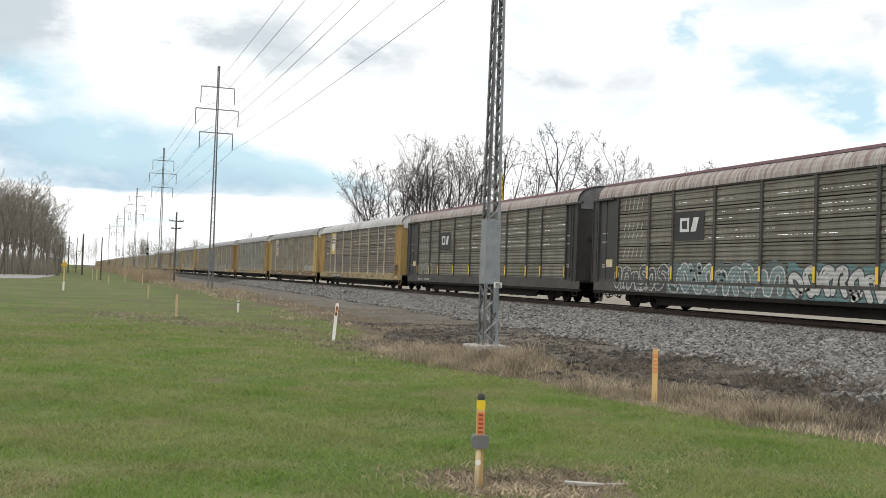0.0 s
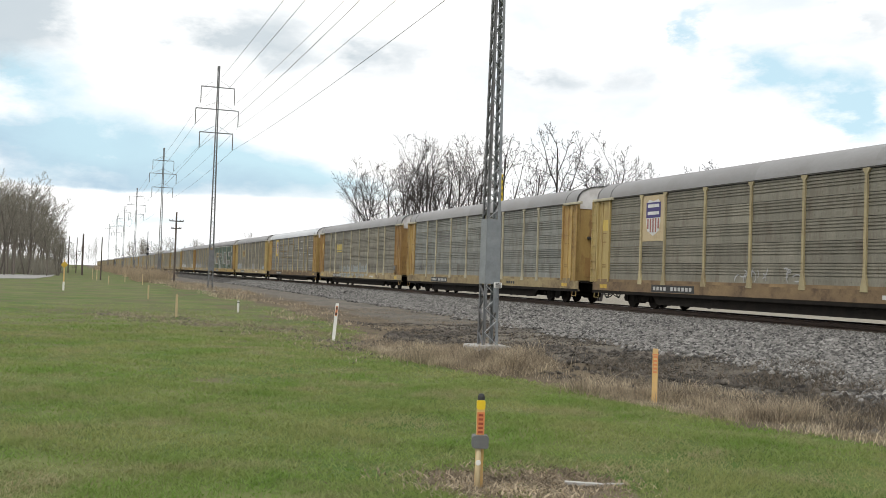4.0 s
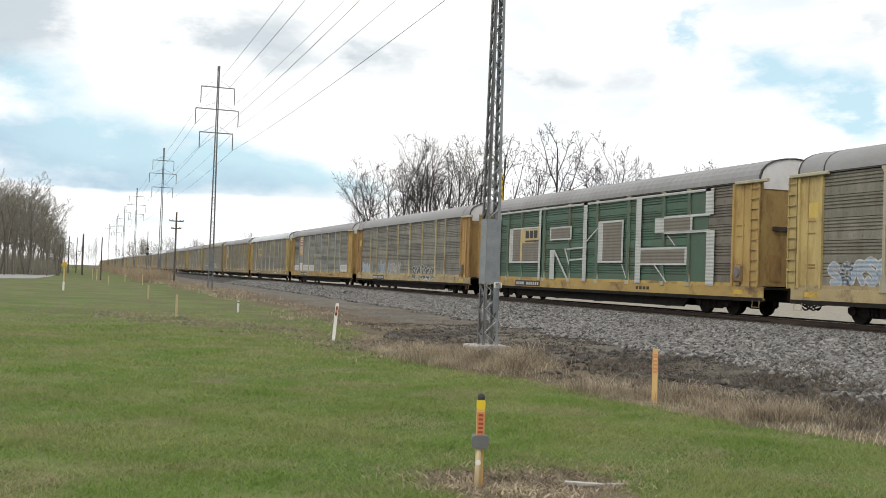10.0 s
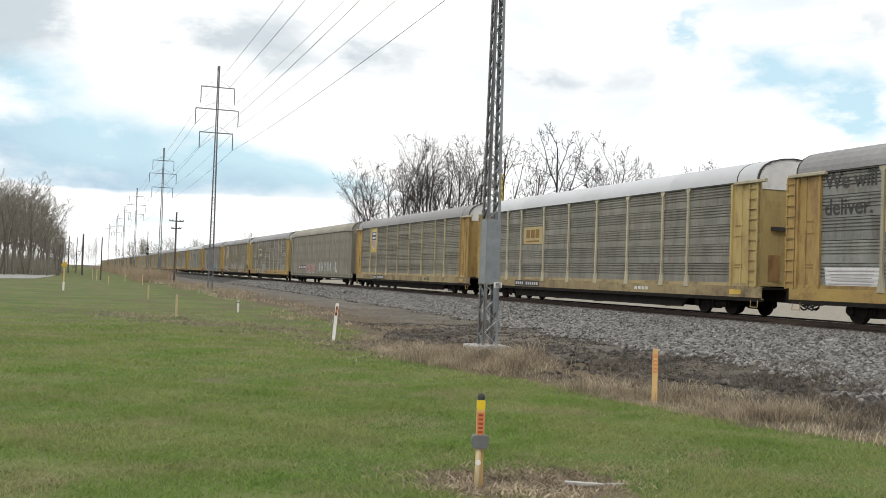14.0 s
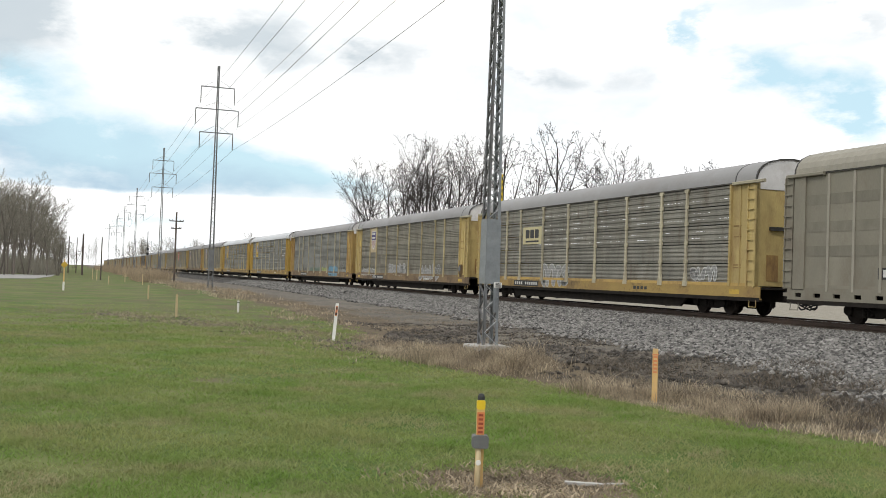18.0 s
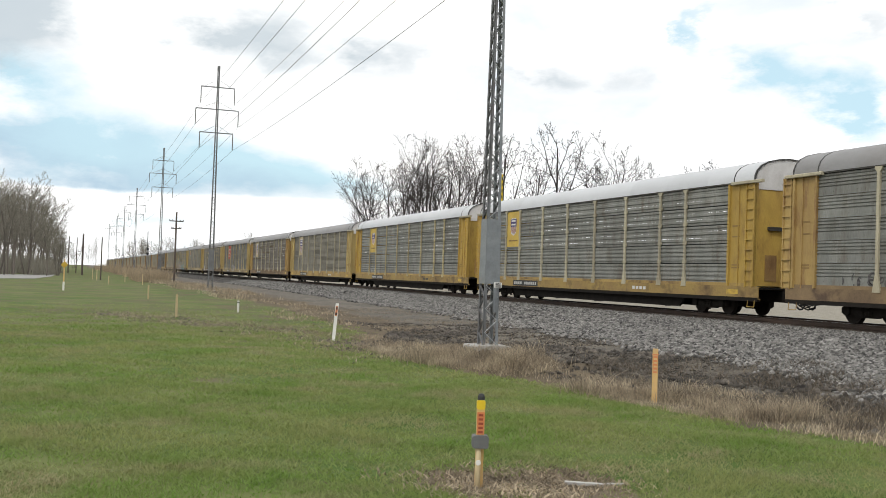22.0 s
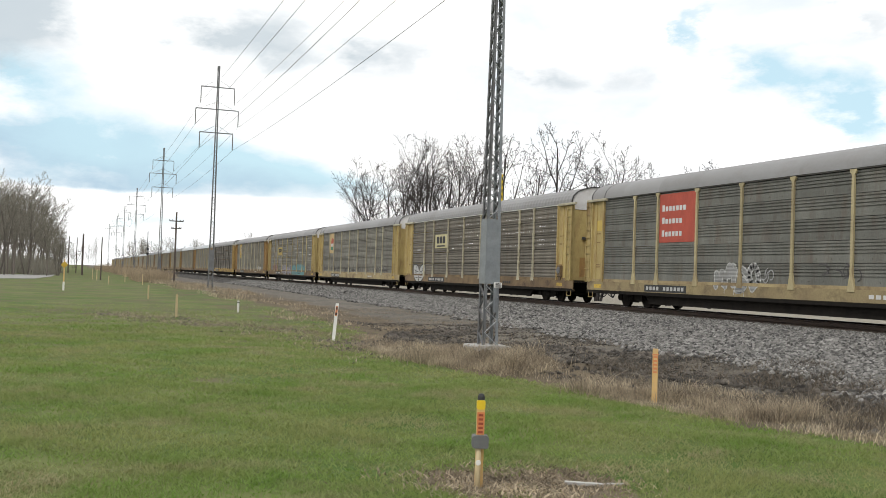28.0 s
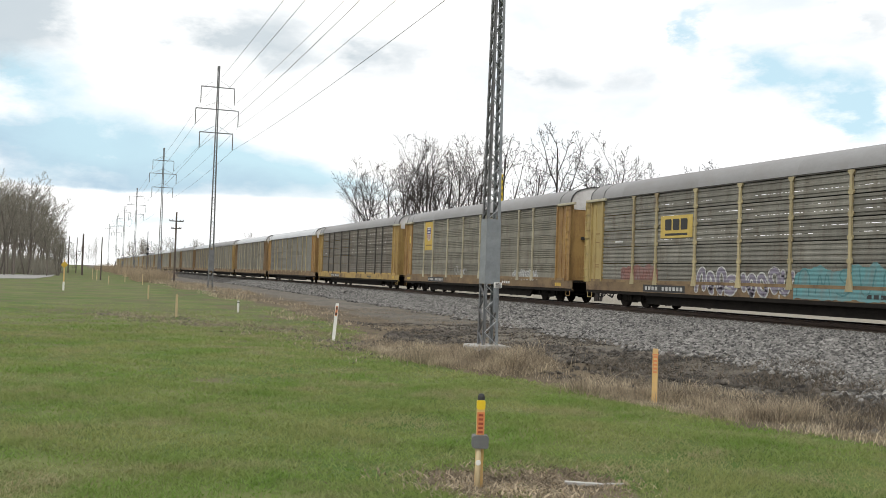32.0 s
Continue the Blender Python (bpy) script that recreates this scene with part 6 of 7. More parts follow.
def build_car(k, c):
    kind = c.get("kind", "A")
    panel, ends, posts = M[c.get("panel", "panel_grey")], M[c.get("ends", ("yellow", "rusty_yellow", "yellow", "cream")[k % 4])], M[c.get("posts", "post_yellow" if k % 3 else "post_gold")]
    roof, sill = M[c.get("roof", "roof_grey")], M[c.get("sill", SILL_OF.get(k, SILLS[k % 4]) if k < 27 else "sill_rust")]
    far = k > 26
    bays = c.get("bays", BAYS)
    car = thing("car_carrier_wagon", pose(TRACK_X, FIRST_END + k * PITCH - HALF, 0), c["label"], "rail wagon", "wagons of the freight train")
    # underframe
    part("side_sill", shaped(("side_sill", kind == "C"), sill, lambda: side_sill(kind == "C")), car, "dirty side sill")
    part("side_sill", shaped(("side_sill", kind == "C"), sill, lambda: side_sill(kind == "C")), car, at=pose(0, 0, 0, 0, 0, 180))
    part("lower_flange", shaped("lower_flange", M["steel_dark"], lambda: Build().box(-1.512, -1.38, -13.58, 13.58, 0.56, 0.70)), car, "grimy black lower flange")
    part("bottom_rail", shaped("bottom_rail", sill, lambda: Build().box(-1.474, -1.43, -HALF, HALF, 1.085, 1.215)), car)
    part("deck", shaped("deck", M["steel_dark"], deck), car)
    part("center_sill", shaped(("center_sill", kind == "C"), M["steel_dark"], lambda: center_sill(kind != "C")), car, "black under-floor beams")
    part("brake_rigging", shaped("rigging", M["steel_dark"], lambda: Build().tube([(-1.2, -8.5, 0.6), (-1.2, 8.5, 0.6)], 0.03, 6).tube([(-0.9, -9.5, 0.5), (-0.9, -2, 0.42), (-0.9, 3, 0.42), (-0.9, 9.5, 0.5)], 0.03, 6).tube([(-0.8, 1.0, 0.62), (-0.8, 3.2, 0.62)], 0.22, 10).box(-1.25, -0.9, -3.2, -2.4, 0.4, 0.8)), car, "dark brake pipes and reservoir")
    for u in (3.15, END_U - 3.3):
        build_truck(car, u, not far)
    for s, a in ((1, 0), (-1, 180)):
        part("coupler", shaped("coupler", M["steel_dark"], coupler), car, at=pose(0, s * 13.58, 0, 0, 0, a))
        part("air_hose", shaped("air_hose", M["rubber"], air_hose), car, at=pose(0, s * 13.58, 0, 0, 0, a))
        part("cut_lever", shaped("cut_lever", M["brown_steel"], cut_lever), car, at=pose(0, s * 13.6, 0, 0, 0, a))
        part("stirrup_step", shaped("stirrup", ends, grab_bars), car, at=pose(0, 12.9 if s > 0 else -13.5, 0))
    # walls
    part("far_side_wall", shaped(("far_wall", kind == "B"), panel, lambda: far_wall(kind == "B")), car)
    if kind == "C":
        lines = [0.55] + [1.66 + 1.17 * i for i in range(21)] + [26.35]
        for a, b in zip(lines[:-1], lines[1:]):
            part("panel", shaped(("flat_panel", round(b - a, 2)), panel, lambda: Build().box(-1.47, -1.455, -(b - a) / 2, (b - a) / 2, 1.12, 4.9)), car, at=pose(0, uy((a + b) / 2), 0))
        for u in lines[1:-1]:
            part("post", shaped("slim_post", posts, lambda: Build().box(-1.51, -1.46, -0.05, 0.05, 1.0, 4.86, 0.012)), car, at=pose(0, uy(u), 0))
    else:
        for i, (a, b) in enumerate(zip(bays[:-1], bays[1:])):
            w = round(b - a - 0.02, 2)
            skin = panel
            if c.get("green") and i < 8:
                skin = M["panel_green"]
            if far:
                rows = [(PANEL_Z0, PANEL_Z1, None)]
            elif kind == "A":
                rows = [(1.2 + 0.736 * q, 1.2 + 0.736 * (q + 1) - 0.006, None) for q in range(5)]
            else:
                rows = [(1.2, 1.91, None), (1.955, 2.66, None), (2.705, 3.39, 1 + (i * 5 + k) % 4), (3.435, 4.11, 1 + (i * 7 + k) % 4), (4.155, 4.87, 1 + (i * 3 + k) % 4)]
            for z0, z1, slots in rows:
                part("panel", shaped(("panel", w, round(z0, 2), round(z1, 2), slots, kind), skin, lambda: grouped_sheet(w, z0, z1, 5 if far else 1) if kind == "A" else sheet(w, z0, z1, pitch=0.135 if kind == "A" else 0.17, deep=0.022 if kind == "A" else 0.034, slots=slots)), car, at=pose(0, uy((a + b) / 2), 0))
        for u in bays[1:-1]:
            pm = posts
            stud = kind == "B" and not far
            if kind == "D" or c.get("plain_posts"):
                part("post", shaped("plain_post", pm, lambda: post_shape(False)), car, at=pose(0, uy(u), 0))
            else:
                part("post", shaped(("post", stud), pm, lambda: studded(True) if stud else post_shape(True)), car, at=pose(0, uy(u), 0))
    if c.get("cn"):
        # daylight through slits in the sheet, painted on as pale strokes
        runs = [stroke((2.35 + 0.36 * i, z0), (2.5 + 0.36 * i, z1), 0.05) for z0, z1 in ((4.28, 4.78), (3.4, 3.72), (3.02, 3.3), (2.2, 2.6)) for i in range(5)]
        part("paint_run", flat_mesh("paint_run", runs, paint("slit_light_grey", (0.42, 0.42, 0.40)), DECAL_X), car, "pale strokes painted as daylight through slits")["kind"] = "stuff"
        for u in bays:
            part("yellow_stripe", shaped("stripe", M["sill_bright"], lambda: Build().box(-1.535, -1.5255, -0.06, 0.06, 1.28, 1.82)), car, at=pose(0, uy(u), 0))
    # ends
    for s, a in ((1, 0), (-1, 180)):
        if kind != "C":
            w = bays[0] if s > 0 else END_U - bays[-1]
            wide = round(w, 2)
            part("corner_panel", shaped(("corner_panel", wide), ends, lambda: corner_panel(wide)), car, at=pose(0, s * (HALF - w / 2), 0))
            part("corner_panel", shaped(("corner_panel", wide), ends, lambda: corner_panel(wide)), car, at=pose(0, s * (HALF - w / 2), 0, 0, 0, 180))
        else:
            part("corner_post", shaped("cp_post", panel, lambda: Build().box(-1.53, -1.44, -0.28, 0.28, 1.05, 4.9, 0.015)), car, at=pose(0, s * (HALF - 0.28), 0))
            part("corner_post", shaped("cp_post", panel, lambda: Build().box(-1.53, -1.44, -0.28, 0.28, 1.05, 4.9, 0.015)), car, at=pose(0, s * (HALF - 0.28), 0, 0, 0, 180))
        part("door_hood", shaped(("hood", kind == "C"), ends if c.get("cn") or kind == "C" else M["post_yellow"], lambda: Build().box(-1.61, -1.49, -1.0, 0.85, 4.83, 4.95, 0.02)), car, at=pose(0, s * (HALF - 0.5), 0))
        if s > 0:
            # black strip added to darken the gap between ladder and corner panel
            part("rubber_seal", shaped("rubber_seal", M["rubber"], lambda: Build().box(-1.50, -1.38, -0.035, 0.035, 1.08, 4.83, 0.01)), car, "black strip darkening the gap beside the ladder", pose(0, HALF + 0.0, 0))
        elif k in BRAKES:
            box = part("brake_box", shaped("brake_box", M["sill_rust"], lambda: Build().box(-1.60, -1.46, -0.2, 0.16, 1.25, 1.85, 0.04).box(-1.56, -1.46, -0.1, 0.1, 1.1, 1.3, 0.02)), car, "rusty hand-brake gear housing", pose(0, -(HALF - 1.15), 0))
            part("brake_wheel", shaped("brake_wheel", M["galv_dark"], lambda: Build().tube([(-1.60, -0.02, 1.6), (-1.64, -0.02, 1.6)], 0.17, 14)), box)
        for x in (-0.73, 0.73):
            leaf = part("end_door", shaped("end_leaf", ends, end_leaf), car, at=pose(x, s * (HALF - 0.09), 0, 0, 0, 180 if s > 0 else 0))
            if not far and s < 0:
                part("hatch", shaped("hatch", M["rusty_yellow"] if not c.get("cn") else ends, hatch), leaf, "low service hatch")
        part("end_cap", shaped("arch_cap", M[c.get("cap", "arch_white")], arch_cap), car, "pale arched end cap", pose(0, s * (HALF - 0.06), 0))
        part("end_seal", shaped("arch_band", M["black_paint"], lambda: arch_band(0.07, 0.008)), car, "black roof-end seal", pose(0, s * (HALF - 0.02), 0))
        part("end_seal", shaped("arch_thin", M["black_paint"] if kind != "C" else roof, lambda: arch_band(0.055, 0.006)), car, at=pose(0, s * (HALF - 1.25), 0))
        yl = HALF + 0.27 if s > 0 else -(HALF - 0.28)
        part("ladder", shaped("ladder", ends, ladder), car, at=pose(-1.51, yl, 0))
        part("ladder", shaped("ladder", ends, ladder), car, at=pose(1.51, -yl, 0, 0, 0, 180))
        part("end_post", shaped("end_post", ends, lambda: Build().box(-1.49, -1.36, -0.05, 0.05, 1.06, 4.86, 0.01)), car, at=pose(0, s * (HALF + (0.47 if s > 0 else -0.05)), 0))
        part("bracket", shaped("bracket", M["black_paint"], lambda: Build().box(-0.45, 0.45, -0.06, 0.06, 3.14, 3.28, 0.02)), car, "black door bracket", pose(-0.45, s * (HALF - 0.02), 0))
    if not far:
        if c.get("cn"):
            part("label_patch", flat_mesh("label", [quad(0.75, 1.35, 1.78, 2.12)], paint("placard_cream", (0.55, 0.49, 0.28)), -1.4595), car, "pale label patch")
        elif k % 2:
            part("label_patch", flat_mesh("label", [quad(0.45, 0.95, 3.45, 3.95)], paint("placard_yellow", (0.55, 0.40, 0.10)), -1.4595), car, "bright yellow label patch")
        for u in (0.6, 25.45):
            lb = [quad(u - 0.22, u + 0.24, z, z + 0.05) for z in (1.75, 1.85, 2.9, 3.3)]
            part("stencil", flat_mesh("stencil", lb, paint("stencil_brown", (0.24, 0.15, 0.05)) if not c.get("cn") else paint("stencil_grey", (0.35, 0.35, 0.33)), -1.4645), car)["kind"] = "stuff"
    # roof
    part("top_rail", shaped("top_rail", M["dark_sill"] if not c.get("white_rail") else M["white_paint"], lambda: Build().box(-1.515, -1.43, -HALF, HALF, 4.885, 4.935)), car)
    n = 9
    w = 2 * HALF / n
    ribs = c.get("ribs", 0)
    for i in range(n):
        part("roof_panel", shaped(("roof", ribs, c.get("seam", False)), roof, lambda: roof_shape(w, ribs, c.get("seam", False)), not ribs), car, at=pose(0, HALF - w * (i + 0.5), 0))
    if c.get("cn"):
        prof = [(x * 1.016, z + 0.024) for x, z in ROOF_FULL[3:10]]
        m = len(prof)
        part("roof_ridge", shaped("ridge", M["maroon"], lambda: Build().add([(x, y, z) for y in (-HALF, HALF) for x, z in prof], [(j, j + 1, m + j + 1, m + j) for j in range(m - 1)])), car, "maroon roof ridge")
    # lettering and paint
    if c.get("placard"):
        placard(car, c["placard"], ends)
    if not far:
        if c.get("cn"):
            number_bars(car, 2.2, 4.6, 0.78, 0.95, paint("stencil_grey", (0.35, 0.35, 0.33)))
        elif kind == "C":
            part("dark_panel", flat_mesh("panel", [quad(3.88, 7.36, 1.43, 1.79)], paint("placard_black", (0.03, 0.03, 0.03)), -1.4775), car)
            part("marking_bar", flat_mesh("bars", [quad(4.1 + i * 0.36, 4.1 + i * 0.36 + 0.22, 1.5, 1.73) for i in range(9) if i != 2], paint("placard_white", (0.6, 0.6, 0.58)), -1.4815), car)
        else:
            number_bars(car, 5.05 + 0.12 * (k % 3), 8.0 + 0.12 * (k % 3), 0.78, 0.98, paint("marking_white", (0.46, 0.46, 0.44)), paint("placard_black", (0.03, 0.03, 0.03)), 11)
            number_bars(car, 18.1, 19.3, 0.8, 0.98, paint("placard_white", (0.6, 0.6, 0.58)) if k % 2 else paint("placard_black", (0.03, 0.03, 0.03)), None, 4)
            for u in ((0.4, 1.1), (25.0, 25.7)) if k % 2 else ((25.1, 25.7),):
                part("yellow_stripe", flat_mesh("stripe", [quad(u[0], u[1], 0.80, 0.97)], M["stripe_worn"], SILL_X), car)
            if kind == "B":
                part("tag_plate", flat_mesh("tag", [quad(2.35, 3.05, 2.88, 2.95)], paint("placard_white", (0.6, 0.6, 0.58)), -1.47), car)
    for j, (box, style) in enumerate(c.get("graffiti", ())):
        graffiti(car, box, style, k * 13 + j, -1.479 if kind == "C" else None)
    for box in c.get("patches", ()):
        u0, u1, z0, z1 = box
        g = part("paint_patch", flat_mesh("patch", [[(u0, z1), (u1, z1), (u1 - 0.12, max(z0, 1.12)), (u0 + 0.1, max(z0, 1.12))]], paint("patch_white", (0.56, 0.55, 0.54)), DECAL_X - 0.003), car, "roughly painted-over white patch")
        r = random.Random(int(u0 * 10))
        part("brushwork", flat_mesh("strokes", [stroke((u0 + 0.16 + 0.2 * r.random(), z0 + f * (z1 - z0)), (u1 - 0.2 - 0.25 * r.random(), z0 + f * (z1 - z0) + r.uniform(-0.03, 0.03)), 0.03) for f in (0.2, 0.36, 0.52, 0.66, 0.8)], paint("faded_patch_grey", (0.30, 0.295, 0.285)), DECAL_X - 0.006), g)
    return car


M["panel_green"] = material("sprayed_green_panel", (0.062, 0.122, 0.08), 0.6, 0.05, (0.075, 0.098, 0.072), 1.3, 0.9, PANEL_STRETCH, 0.14, 30, 0.1, 0.08)


def green_letters(car):
    """White outlines and bare counters of the tall block letters."""
    white, bare = paint("outline_white", (0.45, 0.46, 0.43)), paint("patch_bare_sheet", (0.165, 0.148, 0.12))
    x = POST_X - 0.003
    lines = [quad(2.83, 2.97, 1.1, 4.77), quad(2.9, 23.6, 4.74, 4.84), quad(4.24, 4.74, 2.02, 3.86), quad(4.7, 8.19, 3.82, 3.9), quad(4.28, 8.2, 1.96, 2.06), quad(8.1, 8.36, 1.08, 4.84),
             quad(9.45, 11.9, 3.72, 3.8), quad(9.45, 11.9, 3.12, 3.2), quad(9.45, 9.6, 3.12, 3.8), quad(11.75, 11.9, 3.12, 3.8), quad(9.52, 10.05, 1.12, 2.63), stroke((10.0, 2.6), (11.6, 1.12), 0.14),
             stroke((11.2, 2.7), (11.7, 1.9), 0.12), stroke((11.7, 2.1), (13.2, 2.15), 0.08), stroke((11.4, 2.65), (13.2, 2.7), 0.08), quad(13.12, 13.5, 1.08, 4.84), stroke((13.3, 2.9), (14.6, 3.6), 0.07),
             quad(14.63, 15.1, 1.98, 3.87), quad(14.63, 16.95, 3.8, 3.9), quad(14.63, 16.95, 1.95, 2.05), quad(16.83, 16.98, 1.98, 3.87), quad(18.05, 18.5, 1.08, 4.84),
             quad(19.61, 20.3, 3.2, 3.83), quad(20.3, 23.6, 3.78, 3.88), quad(20.3, 23.6, 3.15, 3.25), quad(22.25, 22.4, 3.2, 3.83), quad(18.5, 22.05, 2.5, 2.6), quad(18.5, 22.05, 1.86, 1.96), quad(21.9, 22.05, 1.9, 2.56),
             quad(23.28, 23.82, 3.82, 4.84), quad(23.38, 23.92, 1.08, 3.22), stroke((20.6, 3.1), (21.2, 2.65), 0.06), stroke((19.6, 1.9), (20.6, 1.15), 0.07), stroke((16.9, 1.9), (17.3, 1.3), 0.07)]
    holes = [quad(4.74, 8.12, 2.06, 3.82), quad(9.6, 11.75, 3.2, 3.72), quad(15.1, 16.83, 2.05, 3.8), quad(20.3, 22.25, 3.25, 3.78), quad(18.5, 21.9, 1.96, 2.5)]
    part("letter_outline", flat_mesh("outlines", lines, white, x), car, "tall white block-letter outlines")
    part("letter_counter", flat_mesh("holes", holes, bare, x + 0.0035), car, "bare sheet inside the letters")
    part("green_edge", flat_mesh("edge", [quad(22.15, 23.4, 1.2, 4.8)], M["panel_green"], DECAL_X), car)
    part("bare_edge", flat_mesh("edge", [quad(1.22, 2.83, 1.2, 4.85)], paint("patch_bare_edge", (0.2, 0.188, 0.15)), DECAL_X), car)
    pl = part("placard", flat_mesh("placard", [quad(6.0, 8.12, 3.06, 3.8)], paint("placard_tan", (0.44, 0.34, 0.16)), x - 0.004), car, "yellow placard left inside the letter")
    part("emblem", flat_mesh("emblem", block_shapes(6.4, 8.0, 3.3, 3.7, 3), paint("placard_black", (0.03, 0.03, 0.03)), x - 0.008), pl)
    part("underline", flat_mesh("underline", [quad(6.4, 8.1, 3.1, 3.18)], paint("placard_black", (0.03, 0.03, 0.03)), x - 0.008), pl)
    for u in BAYS[1:-1]:
        part("post_paint", flat_mesh("post_paint", [quad(u - 0.1, u + 0.1, 1.2, 4.75)], M["panel_green"], POST_X + 0.002), car)
    part("tan_bar", flat_mesh("tan", [quad(5.75, 6.0, 2.06, 3.82)], paint("placard_tan", (0.44, 0.34, 0.16)), x - 0.002), car)


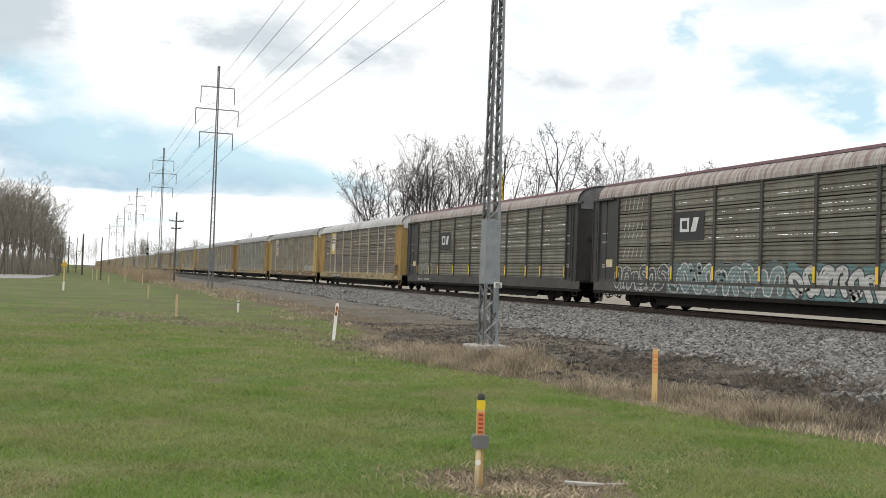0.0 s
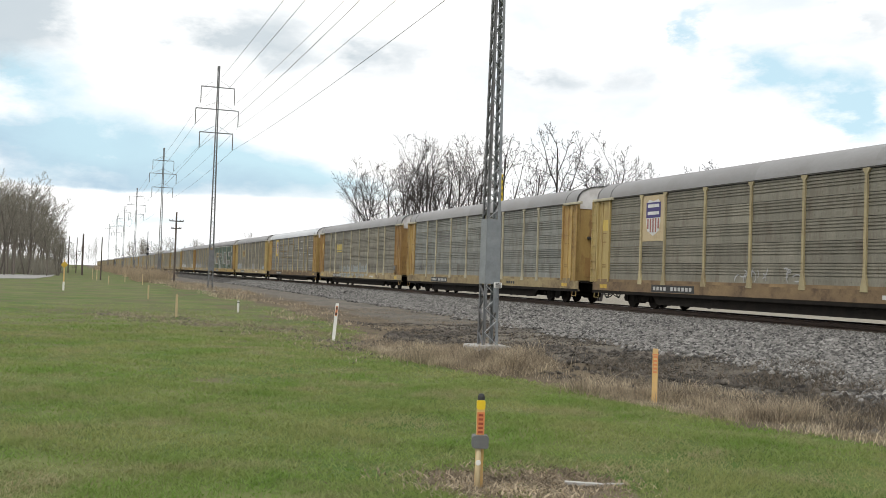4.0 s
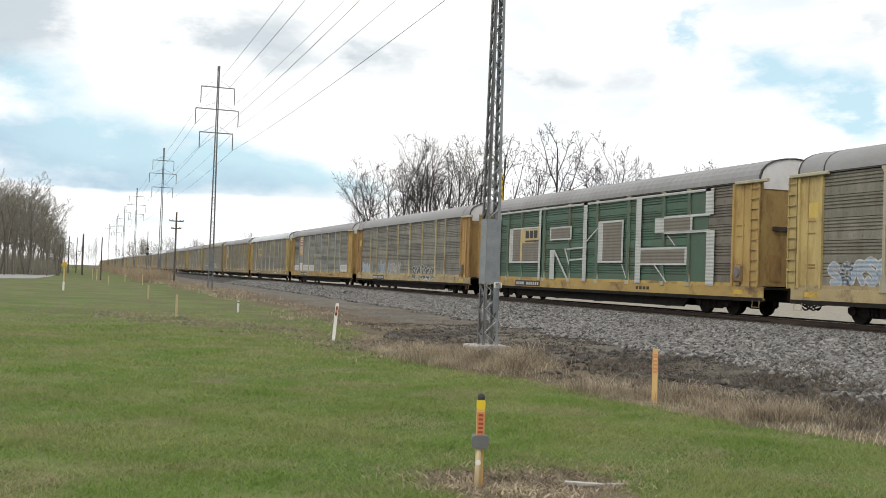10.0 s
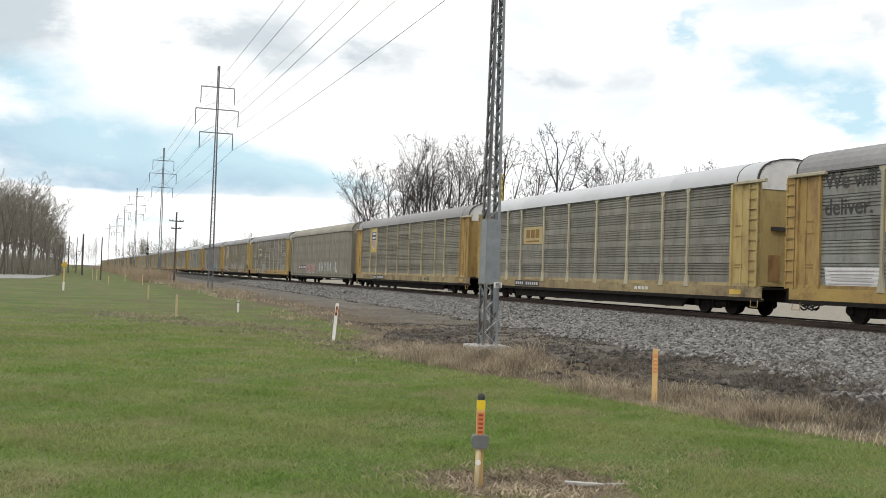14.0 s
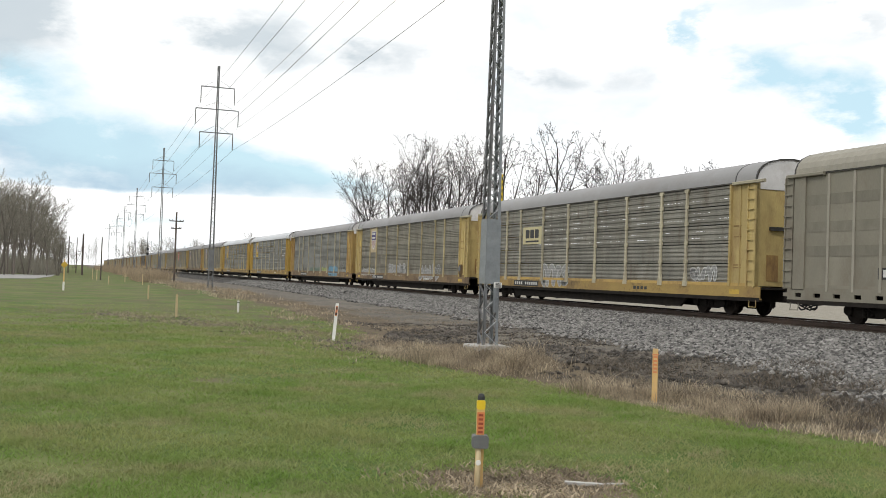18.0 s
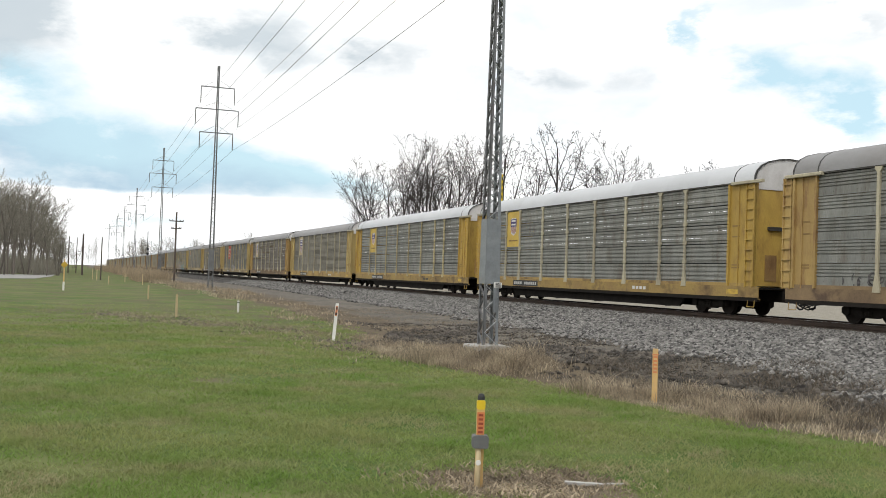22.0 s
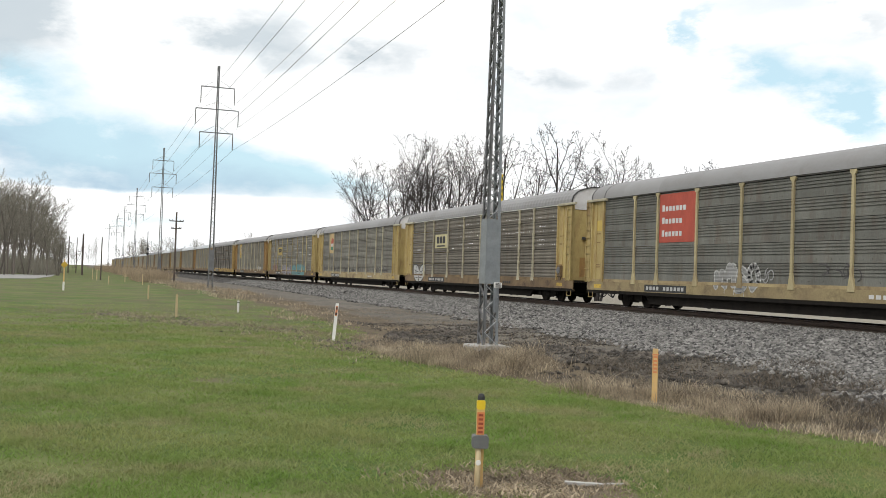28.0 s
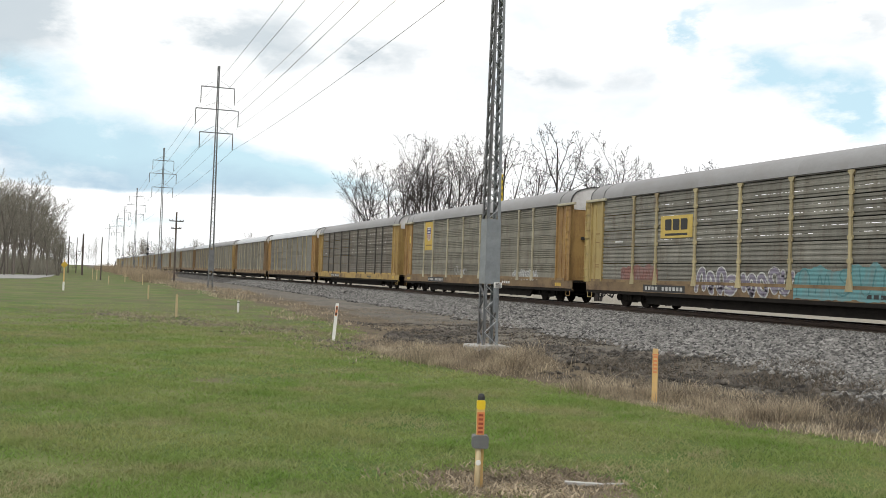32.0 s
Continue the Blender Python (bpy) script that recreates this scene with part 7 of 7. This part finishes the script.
CN_BAYS = [1.9, 4.5, 6.35, 9.25, 12.1, 14.97, 17.8, 20.6, 22.45, 25.3]
CN = dict(bays=CN_BAYS, panel="panel_dark", ends="black_paint", posts="dark_sill", roof="roof_red", sill="dark_sill", kind="B", cn=True, plain_posts=True, ribs=9, placard="worm", cap="galv_dark")
CARS = {
    0: dict(CN, label="dark grey car-carrier wagon with white graffiti and rusty roof", graffiti=[((1.55, 5.9, 0.7, 2.0), "bold"), ((6.1, 13.4, 0.66, 2.05), "sea"), ((13.7, 19.4, 0.68, 1.95), "solid"), ((19.6, 24.6, 0.66, 2.1), "sea")]),
    1: dict(CN, label="dark grey car-carrier wagon with yellow stripes and rusty roof", graffiti=[]),
    2: dict(kind="B", panel="panel_brown", roof="roof_scallop", seam=True, placard="shield_faded", label="grime-brown car-carrier wagon with yellow ends and faded shield"),
    3: dict(panel="panel_warm", placard="shield_old", graffiti=[((20.7, 25.0, 1.1, 1.85), "white"), ((10.5, 14.5, 1.15, 1.8), "grey")], label="warm grey car-carrier wagon with yellow ends and white graffiti"),
    4: dict(panel="panel_cool", placard="dim", graffiti=[((2.28, 3.98, 1.34, 1.95), "dark")], label="pale blue-grey car-carrier wagon with yellow ends"),
    5: dict(panel="panel_warm", placard="letters", graffiti=[((7.7, 11.7, 0.7, 1.84), "mist"), ((12.0, 17.5, 0.7, 2.06), "mist")], patches=[], label="grey car-carrier wagon with gold lettering and yellow ends"),
    6: dict(sill="sill_rust", kind="B", panel="panel_grey", roof="roof_white", placard="shield", label="grey car-carrier wagon with yellow shield placard and pale roof"),
    7: dict(panel="panel_warm", ends="cream", placard="box_faded", graffiti=[((1.52, 5.3, 1.1, 2.1), "blue"), ((15.0, 17.3, 1.02, 2.07), "white"), ((22.9, 24.8, 1.2, 1.75), "blue"), ((11.8, 13.4, 1.25, 1.97), "dark")], label="brown-grey car-carrier wagon with tan placard and graffiti tags"),
    8: dict(panel="panel_brown", green=True, ribs=6, label="car-carrier wagon sprayed green with tall white-outlined letters"),
    9: dict(panel="panel_grey", placard="dim", graffiti=[((1.5, 4.6, 1.1, 2.2), "blue"), ((6.0, 9.2, 1.15, 2.2), "blue"), ((9.4, 12.2, 1.1, 2.0), "white"), ((13.2, 14.4, 1.75, 2.25), "grey"), ((15.2, 20.4, 0.75, 1.95), "bold")], label="grey car-carrier wagon with pale blue and white graffiti"),
    10: dict(panel="panel_cool", placard="shield_orange", ribs=6, patches=[(1.4, 3.9, 1.12, 1.8), (4.1, 5.7, 1.12, 2.05), (6.0, 8.55, 1.12, 1.8), (8.85, 11.45, 1.12, 1.8), (22.3, 24.8, 1.12, 1.86)], label="pale grey car-carrier wagon with orange shield and white paint patches"),
    11: dict(panel="panel_grey", roof="roof_white", placard="box_faded", label="grey car-carrier wagon with small tan placard and white roof"),
    12: dict(panel="panel_warm", placard="shield", label="grey car-carrier wagon with large yellow shield placard"),
    13: dict(kind="C", panel="grey_paint", ends="grey_paint", posts="grey_post", roof="grey_post", sill="grey_paint", ribs=8, cap="grey_post", graffiti=[((7.76, 12.07, 0.96, 2.1), "red")], label="flat grey car-carrier wagon with slim posts and red graffiti"),
    14: dict(kind="B", panel="panel_grey", ends="cream", placard="box_cream", graffiti=[((8.6, 11.8, 0.7, 2.07), "white"), ((22.5, 24.2, 1.19, 1.9), "white")], label="streaked grey car-carrier wagon with yellow placard and cream ends"),
    15: dict(panel="panel_warm", placard="shield_old", graffiti=[((1.5, 5.7, 1.0, 1.65), "white"), ((9.4, 13.7, 1.05, 2.0), "white"), ((17.0, 21.4, 0.75, 1.98), "white")], label="grey car-carrier wagon with shield placard and white graffiti"),
    16: dict(panel="panel_cool", placard="dim", graffiti=[((9.6, 14.4, 1.12, 1.6), "moss"), ((2.4, 8.4, 1.12, 1.6), "dark"), ((15.0, 17.2, 1.12, 1.63), "lime"), ((17.9, 21.5, 0.76, 1.7), "cyan"), ((22.35, 24.7, 1.15, 2.1), "dark")], label="pale blue-grey car-carrier wagon with cyan and lime graffiti"),
    17: dict(sill="sill_yellow", ends="gold", kind="B", panel="panel_cool", roof="roof_white", placard="shield_small", label="blue-grey car-carrier wagon with gold shield placard and white roof"),
    18: dict(sill="sill_yellow", ends="gold", kind="B", panel="panel_cool", roof="roof_white", placard="shield_small", graffiti=[((4.4, 5.8, 1.2, 1.85), "grey")], label="blue-grey car-carrier wagon with gold placard and small tag"),
    19: dict(panel="panel_warm", placard="shield_old", graffiti=[((4.3, 5.6, 1.15, 1.45), "grey")], label="warm grey car-carrier wagon with faded shield placard"),
    20: dict(kind="B", panel="panel_brown", placard="shield_old", label="brown-grey car-carrier wagon with yellow ends"),
    21: dict(panel="panel_plain", ends="cream", placard="red_square", graffiti=[((10.0, 12.7, 0.8, 2.1), "white"), ((12.7, 13.6, 1.25, 1.86), "grey"), ((15.0, 17.8, 1.3, 2.0), "dark")], label="dark grey car-carrier wagon with red placard and graffiti"),
    22: dict(kind="B", panel="panel_brown", ends="cream", placard="box_cream", white_rail=True, posts="post_yellow", ribs=8, label="dark brown car-carrier wagon with cream ends and white graffiti"),
    23: dict(sill="sill_dusty", ends="cream", panel="panel_grey", placard="tricolour", graffiti=[((2.0, 8.5, 1.12, 1.75), "dark"), ((9.0, 16.0, 1.12, 1.7), "dark"), ((17.0, 24.5, 1.12, 1.8), "dark")], label="grey car-carrier wagon with red, white and green emblem placard"),
    24: dict(kind="B", panel="panel_grey", placard="box", ends="cream", graffiti=[((2.9, 6.0, 1.15, 1.85), "brick"), ((8.9, 14.6, 0.7, 1.86), "pink"), ((14.7, 21.5, 0.7, 1.95), "teal"), ((21.9, 25.4, 0.75, 1.8), "dark")], label="grey car-carrier wagon with yellow placard and teal graffiti"),
    25: dict(panel="panel_warm", placard="shield_small", graffiti=[((19.5, 22.8, 1.1, 1.6), "white"), ((9.5, 12.5, 1.15, 1.8), "grey")], label="brown-grey car-carrier wagon with gold placard and white tags"),
    26: dict(panel="panel_brown", kind="B", plain_posts=True, posts="dark_sill", label="plain brown-grey car-carrier wagon with yellow ends"),
}


def later_car(k):
    r = random.Random(k)
    return dict(panel=r.choice(["panel_warm", "panel_cool", "panel_brown", "panel_grey"]), roof=r.choice(["roof_grey", "roof_grey", "roof_white"]), ends=r.choice(["rust_brown", "rusty_yellow", "yellow"]), label="weathered grey car-carrier wagon with rusty yellow ends")


TRAIN = []
for k in range(46):
    car = build_car(k, CARS.get(k) or later_car(k))
    if k == 8:
        green_letters(car)
    if k == 10:
        ink = paint("worn_black_letters", (0.045, 0.042, 0.04))
        side_text(car, "We will", 1.34, 4.36, 0.74, ink, -1.47, 0.012)
        side_text(car, "deliver.", 1.34, 3.5, 0.74, ink, -1.47, 0.012)
    if k == 1:
        side_text(car, "OKEO", 1.95, 1.16, 1.12, paint("spray_grey", (0.36, 0.36, 0.35)), DECAL_X - 0.003, 0.03)
        side_text(car, "OKEO", 1.95, 1.16, 1.12, M["panel_dark"], DECAL_X - 0.007, -0.012)
    if k == 22:
        wings(car)
    if k == 13:
        for z0, z1 in ((2.15, 2.5), (2.95, 3.3), (3.85, 4.2)):
            part("tone_band", flat_mesh("tone_band", [quad(0.6, 26.2, z0, z1)], paint("dull_grey_band", (0.178, 0.165, 0.127)), -1.4772), car, "darker grey paint band")
        for i in range(5):
            side_text(car, "ENYHS"[i], 13.65 + 1.17 * i, 1.31, 1.0, paint("letter_white", (0.58, 0.58, 0.56)), -1.4785, 0.075)
            side_text(car, "ENYHS"[i], 13.65 + 1.17 * i, 1.31, 1.0, paint("letter_blue_grey", (0.25, 0.31, 0.32)), -1.4825, 0.012)
        fig = [[(20.3, 2.1), (20.7, 2.15), (20.95, 1.9), (20.6, 1.75), (20.3, 1.85)], [(19.9, 1.62), (20.7, 1.72), (21.3, 1.2), (21.2, 1.05), (20.5, 1.3), (20.0, 1.35)], [(20.4, 1.3), (20.9, 1.25), (20.6, 1.12), (20.1, 1.12)]]
        part("graffiti", flat_mesh("figure", fig, paint("spray_white", (0.62, 0.62, 0.6)), -1.4785), car, "white sprayed angular shape")
    TRAIN.append(car)


def motions():
    """The train rolls past at an even speed."""
    for k, car in enumerate(TRAIN):
        y = FIRST_END + k * PITCH - HALF
        walk(car, [(t, pose(TRACK_X, y - SPEED * t, 0)) for t in (0.0, 8.0, 16.0, 24.0, 32.0)])


motions()
